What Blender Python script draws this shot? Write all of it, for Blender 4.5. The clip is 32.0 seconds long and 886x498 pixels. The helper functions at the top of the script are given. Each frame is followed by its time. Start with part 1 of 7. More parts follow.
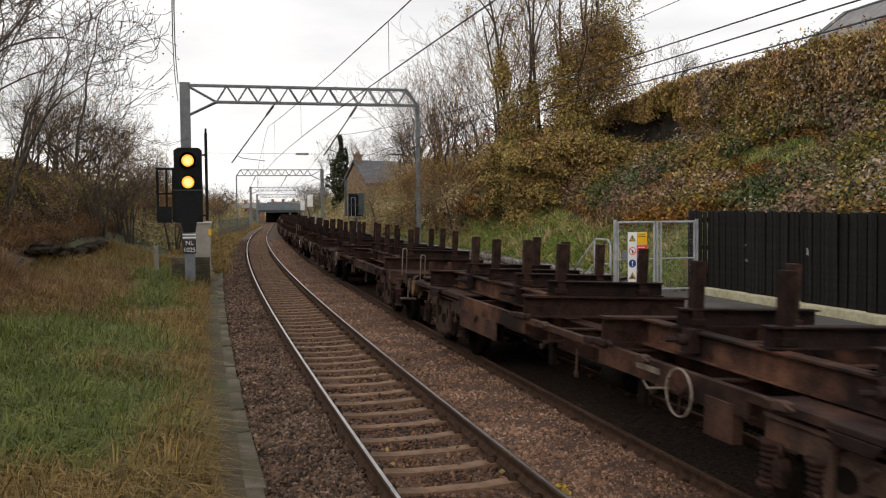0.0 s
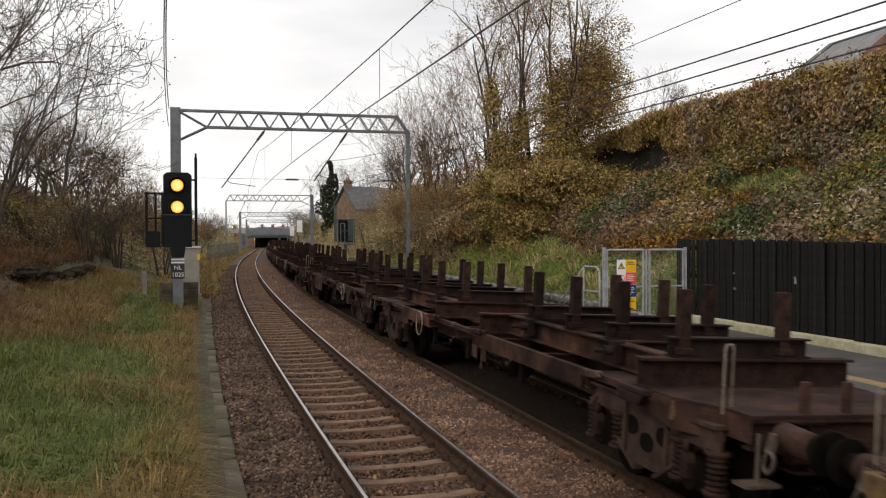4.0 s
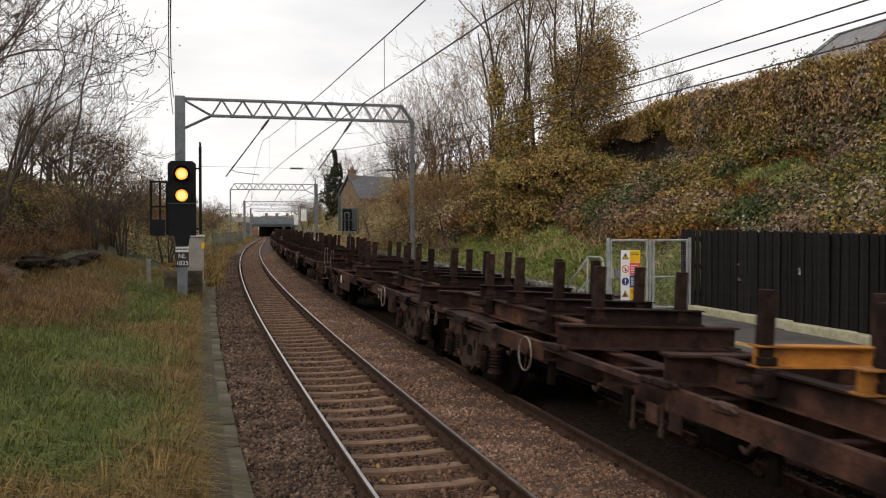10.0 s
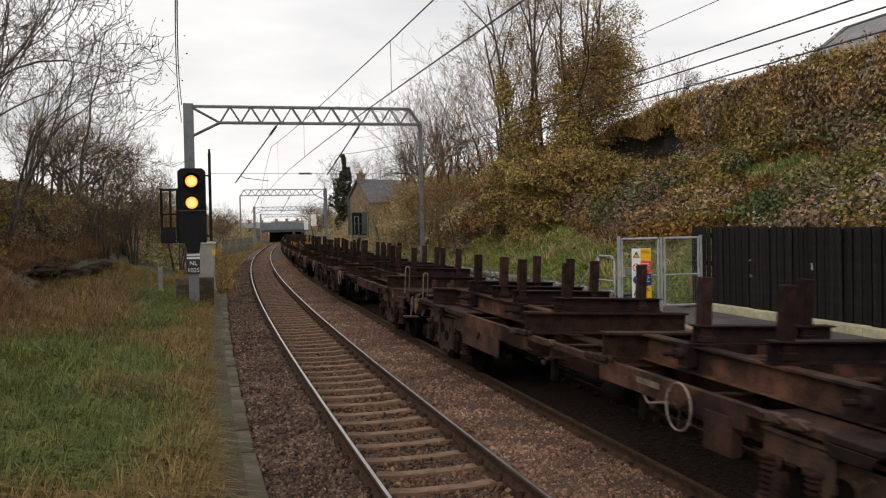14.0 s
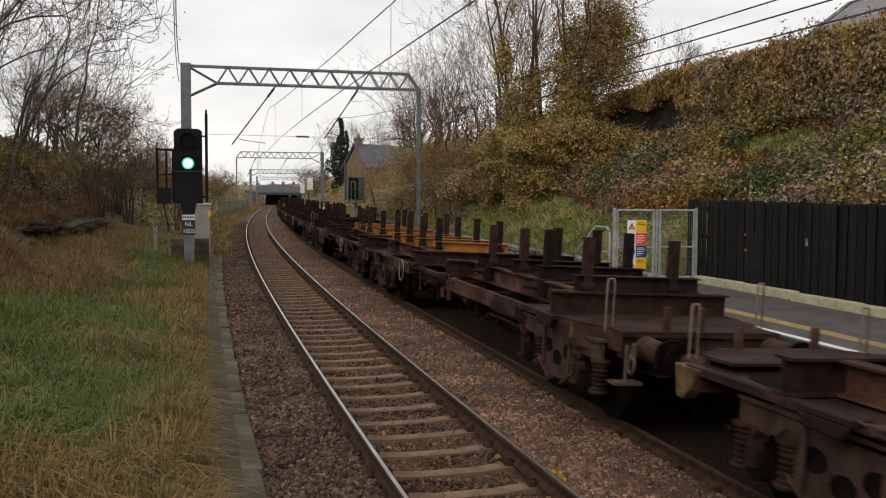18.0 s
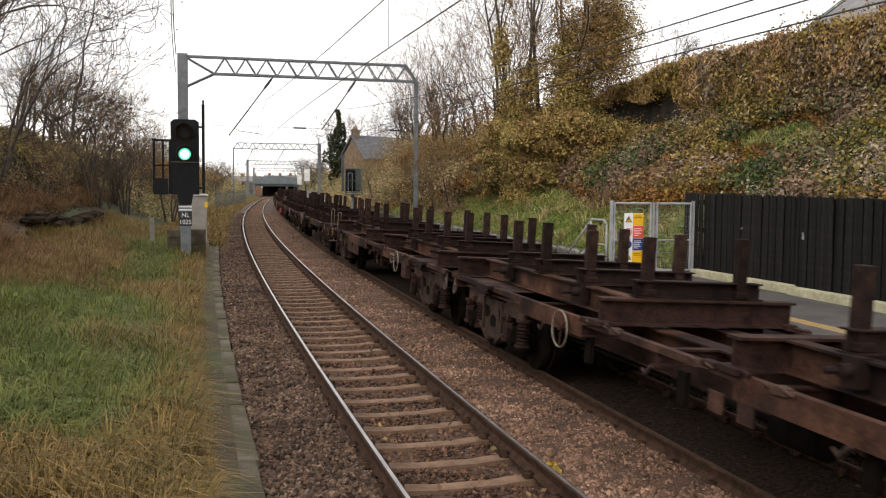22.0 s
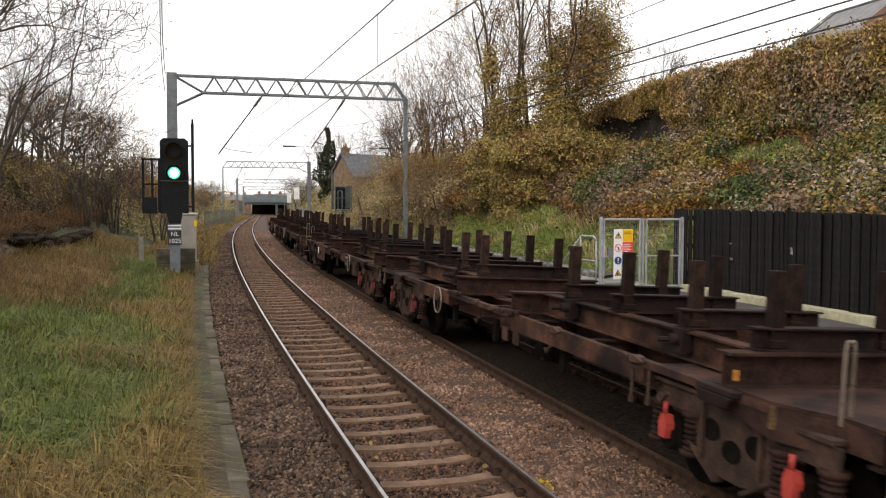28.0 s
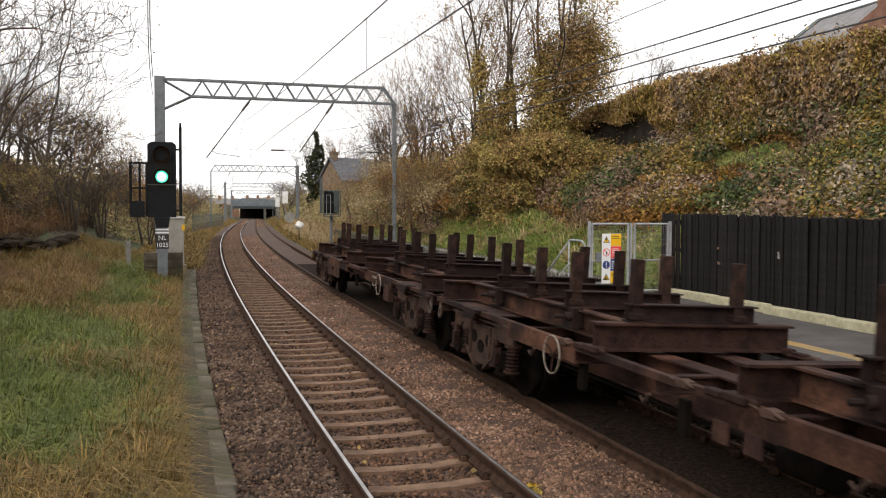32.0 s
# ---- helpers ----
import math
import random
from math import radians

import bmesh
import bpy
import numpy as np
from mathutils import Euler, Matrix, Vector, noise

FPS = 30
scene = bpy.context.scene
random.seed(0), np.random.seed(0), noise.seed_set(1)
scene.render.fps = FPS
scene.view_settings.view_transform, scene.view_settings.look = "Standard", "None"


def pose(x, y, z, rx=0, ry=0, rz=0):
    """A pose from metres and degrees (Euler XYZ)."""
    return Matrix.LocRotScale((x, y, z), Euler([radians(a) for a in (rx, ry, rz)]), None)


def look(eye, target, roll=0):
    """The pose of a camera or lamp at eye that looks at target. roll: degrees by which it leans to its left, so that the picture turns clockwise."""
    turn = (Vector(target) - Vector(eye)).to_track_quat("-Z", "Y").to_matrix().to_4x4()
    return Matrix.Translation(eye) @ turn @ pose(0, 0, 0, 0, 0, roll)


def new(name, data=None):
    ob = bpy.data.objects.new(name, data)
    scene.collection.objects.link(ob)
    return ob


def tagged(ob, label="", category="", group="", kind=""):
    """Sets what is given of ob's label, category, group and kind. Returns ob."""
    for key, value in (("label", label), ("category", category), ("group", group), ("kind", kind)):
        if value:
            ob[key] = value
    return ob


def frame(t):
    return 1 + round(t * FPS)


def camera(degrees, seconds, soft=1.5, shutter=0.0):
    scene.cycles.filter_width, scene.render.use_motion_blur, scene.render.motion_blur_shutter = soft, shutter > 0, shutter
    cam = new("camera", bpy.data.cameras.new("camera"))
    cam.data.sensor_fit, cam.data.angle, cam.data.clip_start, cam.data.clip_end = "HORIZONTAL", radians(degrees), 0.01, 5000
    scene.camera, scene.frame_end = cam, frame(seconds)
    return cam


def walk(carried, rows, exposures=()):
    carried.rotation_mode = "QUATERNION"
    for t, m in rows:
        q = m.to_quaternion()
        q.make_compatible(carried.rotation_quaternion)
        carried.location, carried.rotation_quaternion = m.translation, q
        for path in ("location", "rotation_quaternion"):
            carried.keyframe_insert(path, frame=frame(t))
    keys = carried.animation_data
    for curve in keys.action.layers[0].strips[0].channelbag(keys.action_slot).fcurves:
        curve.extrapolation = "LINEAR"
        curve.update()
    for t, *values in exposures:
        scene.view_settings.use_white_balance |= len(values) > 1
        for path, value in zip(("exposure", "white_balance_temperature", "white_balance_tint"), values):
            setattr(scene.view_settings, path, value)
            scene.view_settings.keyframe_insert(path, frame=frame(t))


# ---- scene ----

# camera: standing at the end of a platform, turning a little in the hand
cam = camera(52.8, 32.0, soft=1.15, shutter=0.16)
EYE = (0.0, 0.0, 2.744)
walk(cam, [(t, pose(*EYE, 90 + pitch, roll, yaw)) for t, yaw, pitch, roll in ((0, 1.570, -2.326, 0.573), (0.5, 1.486, -2.032, 0.439), (1, 1.585, -1.580, 0.325), (1.5, 1.670, -1.162, 0.393),
        (2, 1.646, -0.848, 0.295), (2.5, 1.464, -0.475, 0.504), (3, 0.933, -0.454, 0.292), (3.5, 0.881, -0.511, 0.214),
        (5.5, 0.904, -0.931, 0.107), (6, 0.866, -0.882, 0.037), (6.5, 0.957, -0.899, 0.060), (7, 0.966, -0.940, 0.023),
        (7.5, 1.003, -0.831, 0.021), (8, 0.967, -0.995, 0.034), (8.5, 1.068, -1.030, 0.125), (9, 1.121, -1.052, 0.031),
        (9.5, 1.169, -1.169, -0.003), (10, 1.161, -1.299, -0.054), (10.5, 1.125, -1.304, -0.123), (11, 0.949, -1.455, -0.098),
        (11.5, 1.048, -1.472, -0.045), (12, 1.111, -1.468, 0.121), (12.5, 1.208, -1.756, 0.069), (13, 0.975, -2.521, 0.404),
        (13.5, 1.229, -1.263, 0.479), (14, 1.791, -1.160, 1.093), (14.5, 1.192, -1.116, 1.025), (16.5, 0.182, -0.246, 0.312),
        (17, 0.746, -0.422, 0.332), (17.5, 1.771, -2.154, 0.039), (18, 1.562, -3.281, -0.302), (18.5, 1.621, -3.759, -0.396),
        (19, 1.712, -3.940, -0.378), (19.5, 1.787, -4.096, -0.336), (20, 1.710, -4.097, -0.346), (20.5, 1.655, -4.096, -0.370),
        (21, 1.524, -4.126, -0.525), (21.5, 1.435, -4.083, -0.522), (22, 1.377, -3.786, -0.569), (22.5, 1.399, -3.635, -0.511),
        (23, 1.505, -3.473, -0.509), (23.5, 1.159, -3.092, -0.501), (24, 0.881, -2.835, -0.331), (24.5, 0.828, -2.891, -0.287),
        (25, 0.704, -2.983, -0.349), (25.5, 0.570, -3.126, -0.369), (27.5, 0.906, -2.796, -0.262), (28, 0.728, -2.674, -0.226),
        (28.5, 0.766, -2.618, -0.236), (29, 0.789, -2.620, -0.282), (29.5, 0.604, -2.442, -0.320), (30, 0.341, -2.543, -0.372),
        (30.5, 0.071, -2.581, -0.438), (31, -0.053, -2.589, -0.412), (31.5, 0.020, -2.573, -0.456), (32, -0.002, -2.398, -0.302))],
     exposures=[(0, 0.07, 7000, 12), (17, -0.05, 7000, 12), (18, -0.06, 7000, 12), (19, 0.32, 7000, 12), (20, 0.46, 7000, 12), (22, 0.50, 7000, 12), (32, 0.54, 7000, 12)])

# ---- light: a bright overcast November sky ----
world = bpy.data.worlds.new("sky")
scene.world = world
world.use_nodes = True
wn, wl = world.node_tree.nodes, world.node_tree.links
wn.clear()
sky = wn.new("ShaderNodeTexSky")
sky.sky_type, sky.sun_disc = "NISHITA", False
sky.sun_elevation, sky.sun_rotation = radians(24), radians(200)
sky.air_density, sky.dust_density, sky.ozone_density = 1.0, 4.0, 1.0
wc = wn.new("ShaderNodeTexCoord")
wm = wn.new("ShaderNodeMapping")
wm.inputs["Scale"].default_value = (1.2, 1.2, 5.0)
wnoise = wn.new("ShaderNodeTexNoise")
wnoise.inputs["Scale"].default_value, wnoise.inputs["Detail"].default_value = 2.2, 5.0
wramp = wn.new("ShaderNodeValToRGB")
wramp.color_ramp.elements[0].position, wramp.color_ramp.elements[0].color = 0.30, (7.9, 8.3, 8.9, 1)
wramp.color_ramp.elements[1].position, wramp.color_ramp.elements[1].color = 0.66, (11.7, 11.95, 12.3, 1)
wmix = wn.new("ShaderNodeMix")
wmix.data_type = "RGBA"
wmix.inputs[0].default_value = 0.88
wbg = wn.new("ShaderNodeBackground")
wbg.inputs["Strength"].default_value = 0.1
wout = wn.new("ShaderNodeOutputWorld")
wl.new(wc.outputs["Generated"], wm.inputs["Vector"])
wl.new(wm.outputs["Vector"], wnoise.inputs["Vector"])
wl.new(wnoise.outputs["Fac"], wramp.inputs["Fac"])
wl.new(sky.outputs["Color"], wmix.inputs[6])
wl.new(wramp.outputs["Color"], wmix.inputs[7])
wl.new(wmix.outputs[2], wbg.inputs["Color"])
wl.new(wbg.outputs["Background"], wout.inputs["Surface"])

sun = new("sun", bpy.data.lights.new("sun", "SUN"))
sun.data.energy, sun.data.angle, sun.data.color = 0.7, radians(25), (1.0, 0.95, 0.88)
sun.matrix_world = look((0, 0, 60), (25, 40, 25))

# ---- materials ----


def material(name, dark, light, scale=6.0, rough=0.8, metal=0.0, bump=0.2, fine=60.0, spots=None, spot_at=0.6, vary=0.0, detail=6.0, island=None, spec=0.5):
    """Two tones mixed by broad and fine noise, with optional stain colour, and relief."""
    m = bpy.data.materials.new(name)
    m.use_nodes = True
    n, l = m.node_tree.nodes, m.node_tree.links
    b = n["Principled BSDF"]
    b.inputs["Roughness"].default_value, b.inputs["Metallic"].default_value = rough, metal
    b.inputs["Specular IOR Level"].default_value = spec
    co = n.new("ShaderNodeTexCoord")
    n1 = n.new("ShaderNodeTexNoise")
    n1.inputs["Scale"].default_value, n1.inputs["Detail"].default_value, n1.inputs["Roughness"].default_value = scale, detail, 0.62
    n2 = n.new("ShaderNodeTexNoise")
    n2.inputs["Scale"].default_value, n2.inputs["Detail"].default_value = fine, 3.0
    src = co.outputs["Object"]
    l.new(src, n1.inputs["Vector"])
    l.new(src, n2.inputs["Vector"])
    add = n.new("ShaderNodeMath")
    add.operation = "MULTIPLY_ADD"
    add.inputs[1].default_value, add.inputs[2].default_value = 0.45, -0.22
    l.new(n2.outputs["Fac"], add.inputs[0])
    su = n.new("ShaderNodeMath")
    su.operation = "ADD"
    l.new(n1.outputs["Fac"], su.inputs[0])
    l.new(add.outputs[0], su.inputs[1])
    ramp = n.new("ShaderNodeValToRGB")
    e = ramp.color_ramp.elements
    e[0].position, e[0].color = 0.34, (*dark, 1)
    e[1].position, e[1].color = 0.68, (*light, 1)
    l.new(su.outputs[0], ramp.inputs["Fac"])
    out = ramp.outputs["Color"]
    if spots:
        n3 = n.new("ShaderNodeTexNoise")
        n3.inputs["Scale"].default_value, n3.inputs["Detail"].default_value = scale * 0.37, 7.0
        l.new(src, n3.inputs["Vector"])
        r3 = n.new("ShaderNodeValToRGB")
        r3.color_ramp.elements[0].position, r3.color_ramp.elements[1].position = spot_at - 0.06, spot_at + 0.08
        l.new(n3.outputs["Fac"], r3.inputs["Fac"])
        mx = n.new("ShaderNodeMix")
        mx.data_type = "RGBA"
        l.new(r3.outputs["Color"], mx.inputs[0])
        l.new(out, mx.inputs[6])
        mx.inputs[7].default_value = (*spots, 1)
        out = mx.outputs[2]
    if vary:
        oi = n.new("ShaderNodeObjectInfo")
        hv = n.new("ShaderNodeHueSaturation")
        mr = n.new("ShaderNodeMapRange")
        mr.inputs["To Min"].default_value, mr.inputs["To Max"].default_value = 1 - vary, 1 + vary
        l.new(oi.outputs["Random"], mr.inputs["Value"])
        l.new(mr.outputs[0], hv.inputs["Value"])
        l.new(out, hv.inputs["Color"])
        out = hv.outputs["Color"]
    l.new(out, b.inputs["Base Color"])
    if bump:
        bp = n.new("ShaderNodeBump")
        bp.inputs["Strength"].default_value, bp.inputs["Distance"].default_value = bump, 0.02
        l.new(su.outputs[0], bp.inputs["Height"])
        l.new(bp.outputs["Normal"], b.inputs["Normal"])
    return m


def foliage(name, colours, patch=0.35, rough=0.55, through_light=0.25, spread=0.34, spec=0.3, low=0.42, high=1.58, rich=1.0):
    """Leaf material: patches of colour by place, each leaf shifted by its own random."""
    m = bpy.data.materials.new(name)
    m.use_nodes = True
    n, l = m.node_tree.nodes, m.node_tree.links
    b = n["Principled BSDF"]
    b.inputs["Roughness"].default_value = rough
    b.inputs["Specular IOR Level"].default_value = spec
    co = n.new("ShaderNodeTexCoord")
    n1 = n.new("ShaderNodeTexNoise")
    n1.inputs["Scale"].default_value, n1.inputs["Detail"].default_value, n1.inputs["Roughness"].default_value = patch, 5.0, 0.6
    l.new(co.outputs["Object"], n1.inputs["Vector"])
    ge = n.new("ShaderNodeNewGeometry")
    ma = n.new("ShaderNodeMath")
    ma.operation = "MULTIPLY_ADD"
    ma.inputs[1].default_value, ma.inputs[2].default_value = spread, -spread / 2
    l.new(ge.outputs["Random Per Island"], ma.inputs[0])
    ad = n.new("ShaderNodeMath")
    ad.operation = "ADD"
    l.new(n1.outputs["Fac"], ad.inputs[0])
    l.new(ma.outputs[0], ad.inputs[1])
    ramp = n.new("ShaderNodeValToRGB")
    k = len(colours)
    while len(ramp.color_ramp.elements) < k:
        ramp.color_ramp.elements.new(0.5)
    for i, c in enumerate(colours):
        ramp.color_ramp.elements[i].position = 0.18 + 0.64 * i / (k - 1)
        ramp.color_ramp.elements[i].color = (*c, 1)
    l.new(ad.outputs[0], ramp.inputs["Fac"])
    hv = n.new("ShaderNodeHueSaturation")
    hv.inputs["Saturation"].default_value = rich
    wn2 = n.new("ShaderNodeTexWhiteNoise")
    wn2.noise_dimensions = "1D"
    l.new(ge.outputs["Random Per Island"], wn2.inputs["W"])
    mr = n.new("ShaderNodeMapRange")
    mr.inputs["To Min"].default_value, mr.inputs["To Max"].default_value = low, high
    l.new(wn2.outputs["Value"], mr.inputs["Value"])
    l.new(mr.outputs[0], hv.inputs["Value"])
    l.new(ramp.outputs["Color"], hv.inputs["Color"])
    l.new(hv.outputs["Color"], b.inputs["Base Color"])
    tr = n.new("ShaderNodeBsdfTranslucent")
    l.new(hv.outputs["Color"], tr.inputs["Color"])
    mx = n.new("ShaderNodeMixShader")
    mx.inputs[0].default_value = through_light
    l.new(b.outputs[0], mx.inputs[1])
    l.new(tr.outputs[0], mx.inputs[2])
    l.new(mx.outputs[0], n["Material Output"].inputs["Surface"])
    return m


def glow(name, colour, strength):
    m = bpy.data.materials.new(name)
    m.use_nodes = True
    b = m.node_tree.nodes["Principled BSDF"]
    b.inputs["Base Color"].default_value = (*colour, 1)
    b.inputs["Emission Color"].default_value = (*colour, 1)
    b.inputs["Emission Strength"].default_value = strength
    return m


M_SOIL = material("soil_and_litter", (0.022, 0.016, 0.008), (0.065, 0.047, 0.021), 1.3, 0.95, bump=0.6, fine=24, spots=(0.05, 0.065, 0.02), spot_at=0.55)
M_BALLAST = material("ballast_stone", (0.0218, 0.0107, 0.0065), (0.0929, 0.0483, 0.0300), 19, 0.9, bump=1.0, fine=46, spots=(0.0820, 0.0375, 0.0210), spot_at=0.55)
# oily sleepers, with the train's shadow put into the colour
M_SLEEPER2 = material("oily_shaded_sleeper", (0.0051, 0.00374, 0.00306), (0.0221, 0.0153, 0.0119), 4, 0.95, bump=0.25, fine=70, vary=0.2, spec=0.05)
M_SLEEPER = material("concrete_sleeper", (0.08976, 0.04845, 0.0281), (0.204, 0.1221, 0.07461), 4, 0.9, bump=0.25, fine=70, vary=0.14)
M_RAILSIDE = material("rusty_rail_side", (0.018, 0.0095, 0.006), (0.062, 0.032, 0.019), 9, 0.9, bump=0.3, spec=0.2)
M_RAILTOP = material("polished_rail_head", (0.28, 0.265, 0.26), (0.46, 0.445, 0.44), 3, 0.30, metal=1.0, bump=0.02)
M_DULLTOP = material("dull_rail_head", (0.034, 0.018, 0.011), (0.075, 0.041, 0.025), 5, 0.75, metal=0.1, bump=0.08, spec=0.2)
M_KERB = material("weathered_concrete", (0.0650, 0.0550, 0.0413), (0.1625, 0.1382, 0.1075), 3, 0.95, bump=0.35, fine=50, spots=(0.0715, 0.0640, 0.0413), spot_at=0.5, vary=0.2, spec=0.15)
M_CONC = material("grey_concrete", (0.16, 0.155, 0.14), (0.31, 0.30, 0.28), 2.2, 0.9, bump=0.25, fine=40, spots=(0.11, 0.12, 0.08), spot_at=0.6)
M_ASPHALT = material("platform_asphalt", (0.0468, 0.0422, 0.0403), (0.0900, 0.0816, 0.0768), 2, 0.9, bump=0.3, fine=120)
M_GALV = material("galvanised_steel", (0.105, 0.118, 0.13), (0.18, 0.198, 0.215), 3, 0.6, metal=0.0, bump=0.05, fine=30)
M_GALV2 = material("light_galvanised_tube", (0.24, 0.25, 0.265), (0.38, 0.40, 0.42), 5, 0.55, metal=0.0, bump=0.05)
M_STEELDK = material("grey_green_painted_steel", (0.045, 0.06, 0.06), (0.09, 0.11, 0.11), 3, 0.6, bump=0.05)
M_BLACK = material("black_signal_paint", (0.004, 0.005, 0.006), (0.009, 0.0105, 0.0125), 4, 0.65, bump=0.05, spec=0.2)
M_FENCE = material("black_stained_timber", (0.0040, 0.0036, 0.0036), (0.0144, 0.0128, 0.0126), 9, 0.7, bump=0.35, fine=45, vary=0.4, spec=0.2)
M_RUST = material("rusty_wagon_steel", (0.0105, 0.0057, 0.0048), (0.0517, 0.0253, 0.0191), 2.6, 0.8, bump=0.3, fine=38, spots=(0.0857, 0.0405, 0.0278), spot_at=0.63, vary=0.2, spec=0.14)
M_RUSTLT = material("rust_brown_beam", (0.0209, 0.0108, 0.0088), (0.0812, 0.0412, 0.0304), 2.6, 0.8, bump=0.3, fine=45, spots=(0.0171, 0.0108, 0.0104), spot_at=0.54, vary=0.22, spec=0.14)
M_RUSTBEAM = material("orange_brown_rusted_beam", (0.0258, 0.0132, 0.0096), (0.1205, 0.0577, 0.0375), 2.4, 0.8, bump=0.3, fine=42, spots=(0.0146, 0.0091, 0.0086), spot_at=0.54, vary=0.25, spec=0.12)
# brake grime on running gear; also painted as shade inside openings
M_GRIMESHADE = material("brake_grime_and_shade", (0.0022, 0.0017, 0.0015), (0.009, 0.0065, 0.005), 5, 0.95, bump=0.3, vary=0.2, spec=0.08)
M_BOLST = material("dark_bolster_steel", (0.0065, 0.0044, 0.0044), (0.0290, 0.0159, 0.0139), 3, 0.78, bump=0.25, fine=40, spots=(0.0666, 0.0309, 0.0209), spot_at=0.63, vary=0.25, spec=0.14)
M_STANCH = material("rusty_stanchion", (0.0089, 0.0054, 0.0045), (0.0428, 0.0215, 0.0159), 6, 0.85, bump=0.3, vary=0.5, spec=0.14)
M_YELLOW = material("chipped_yellow_paint", (0.26, 0.095, 0.013), (0.47, 0.19, 0.024), 3, 0.7, bump=0.15, fine=30, spots=(0.07, 0.035, 0.02), spot_at=0.60, vary=0.15)
M_RED = material("red_damper_paint", (0.30, 0.03, 0.02), (0.5, 0.06, 0.045), 6, 0.6, bump=0.1)
M_DULLRED = material("faded_red_paint", (0.07, 0.012, 0.010), (0.16, 0.026, 0.022), 6, 0.75, bump=0.1)
M_WHEEL = material("worn_handwheel_paint", (0.10, 0.082, 0.064), (0.28, 0.24, 0.20), 9, 0.6, bump=0.1)
M_WHITE = material("white_paint", (0.55, 0.55, 0.54), (0.8, 0.8, 0.79), 3, 0.6, bump=0.05)
M_SIGNWHITE = material("white_enamel", (0.72, 0.73, 0.75), (0.8, 0.81, 0.83), 2, 0.4, bump=0.0)
M_SIGNYEL = material("yellow_enamel", (0.75, 0.42, 0.01), (0.85, 0.5, 0.015), 2, 0.4, bump=0.0)
M_SIGNRED = material("red_enamel", (0.72, 0.06, 0.05), (0.8, 0.08, 0.06), 2, 0.4, bump=0.0)
M_SIGNBLUE = material("blue_enamel", (0.012, 0.035, 0.16), (0.016, 0.045, 0.2), 2, 0.4, bump=0.0)
M_SIGNBLACK = material("black_enamel", (0.01, 0.01, 0.011), (0.018, 0.018, 0.02), 2, 0.4, bump=0.0)
M_LINEYEL = material("worn_yellow_line", (0.2592, 0.1560, 0.0450), (0.3600, 0.2340, 0.0765), 6, 0.8, bump=0.1, spots=(0.1800, 0.1560, 0.1170), spot_at=0.62)
M_WIRE = material("dark_copper_wire", (0.02, 0.02, 0.02), (0.05, 0.048, 0.045), 8, 0.6, bump=0.0)
M_INSUL = material("brown_insulator", (0.02, 0.016, 0.014), (0.05, 0.04, 0.035), 8, 0.4, bump=0.0)
M_BARK = material("grey_brown_bark", (0.028, 0.022, 0.016), (0.10, 0.08, 0.06), 4, 0.95, bump=0.4, fine=30)
M_TWIG = material("bare_twigs", (0.03, 0.022, 0.017), (0.095, 0.07, 0.052), 2, 0.95, bump=0.0)
M_TWIG2 = material("brown_twigs", (0.10, 0.065, 0.042), (0.25, 0.17, 0.11), 2, 0.95, bump=0.0)
M_BRICK = material("weathered_brick", (0.16, 0.085, 0.05), (0.30, 0.18, 0.11), 3, 0.9, bump=0.3, fine=30)
M_SLATE = material("grey_slate", (0.06, 0.06, 0.068), (0.12, 0.12, 0.13), 3, 0.7, bump=0.2, fine=20)
M_STONE = material("grey_rubble_stone", (0.06, 0.058, 0.052), (0.22, 0.21, 0.19), 3, 0.95, bump=0.5, fine=25, vary=0.35, spots=(0.06, 0.075, 0.03), spot_at=0.6)
M_GLASS = material("dark_window_glass", (0.02, 0.024, 0.028), (0.04, 0.045, 0.05), 1, 0.08, bump=0.0)
L_AMBER = glow("lit_amber_lens", (1.0, 0.54, 0.2), 1.35)
L_AMBERRIM = glow("amber_lens_rim", (1.0, 0.36, 0.04), 1.3)
L_GREENRIM = glow("green_lens_rim", (0.03, 0.62, 0.42), 0.9)
L_GREEN = glow("lit_green_lens", (0.45, 1.0, 0.84), 2.2)

# ---- the line: a shallow right-hand curve; s metres along it, o metres to its right ----
ds = 0.05
SS = np.arange(-400.0, 900.0, ds)


def head(s):
    q = np.clip(s, -20, 150) / 100
    return 0.31519 - 0.14756 * q + 0.03982 * q ** 2 + 0.0074 * q ** 3


def prof(s):
    q = np.clip(s, 0, 190) / 100
    return 1.052 * q - 0.44 * q * q


HH = head(SS)
CX, CY = np.cumsum(-np.sin(HH) * ds), np.cumsum(np.cos(HH) * ds)
I0 = int(np.argmin(abs(SS)))
CX, CY = CX - CX[I0] + 2.747, CY - CY[I0]


def pts(s, o, z):
    """World places (arrays) of s, o and the height above the rails."""
    s, o, z = np.broadcast_arrays(np.asarray(s, float), np.asarray(o, float), np.asarray(z, float))
    h = head(s)
    return np.stack([np.interp(s, SS, CX) + o * np.cos(h), np.interp(s, SS, CY) + o * np.sin(h), prof(s) + z], -1)


def spot(s, o, z, turn=0.0):
    """Pose at a place of the line, y along the line."""
    p = pts(s, o, z)
    return pose(*p, 0, 0, math.degrees(float(head(s))) + turn)


OFF = 3.12  # second track's centre
CANT = 2.8  # and its tilt on the curve, in degrees

# ---- mesh tools ----


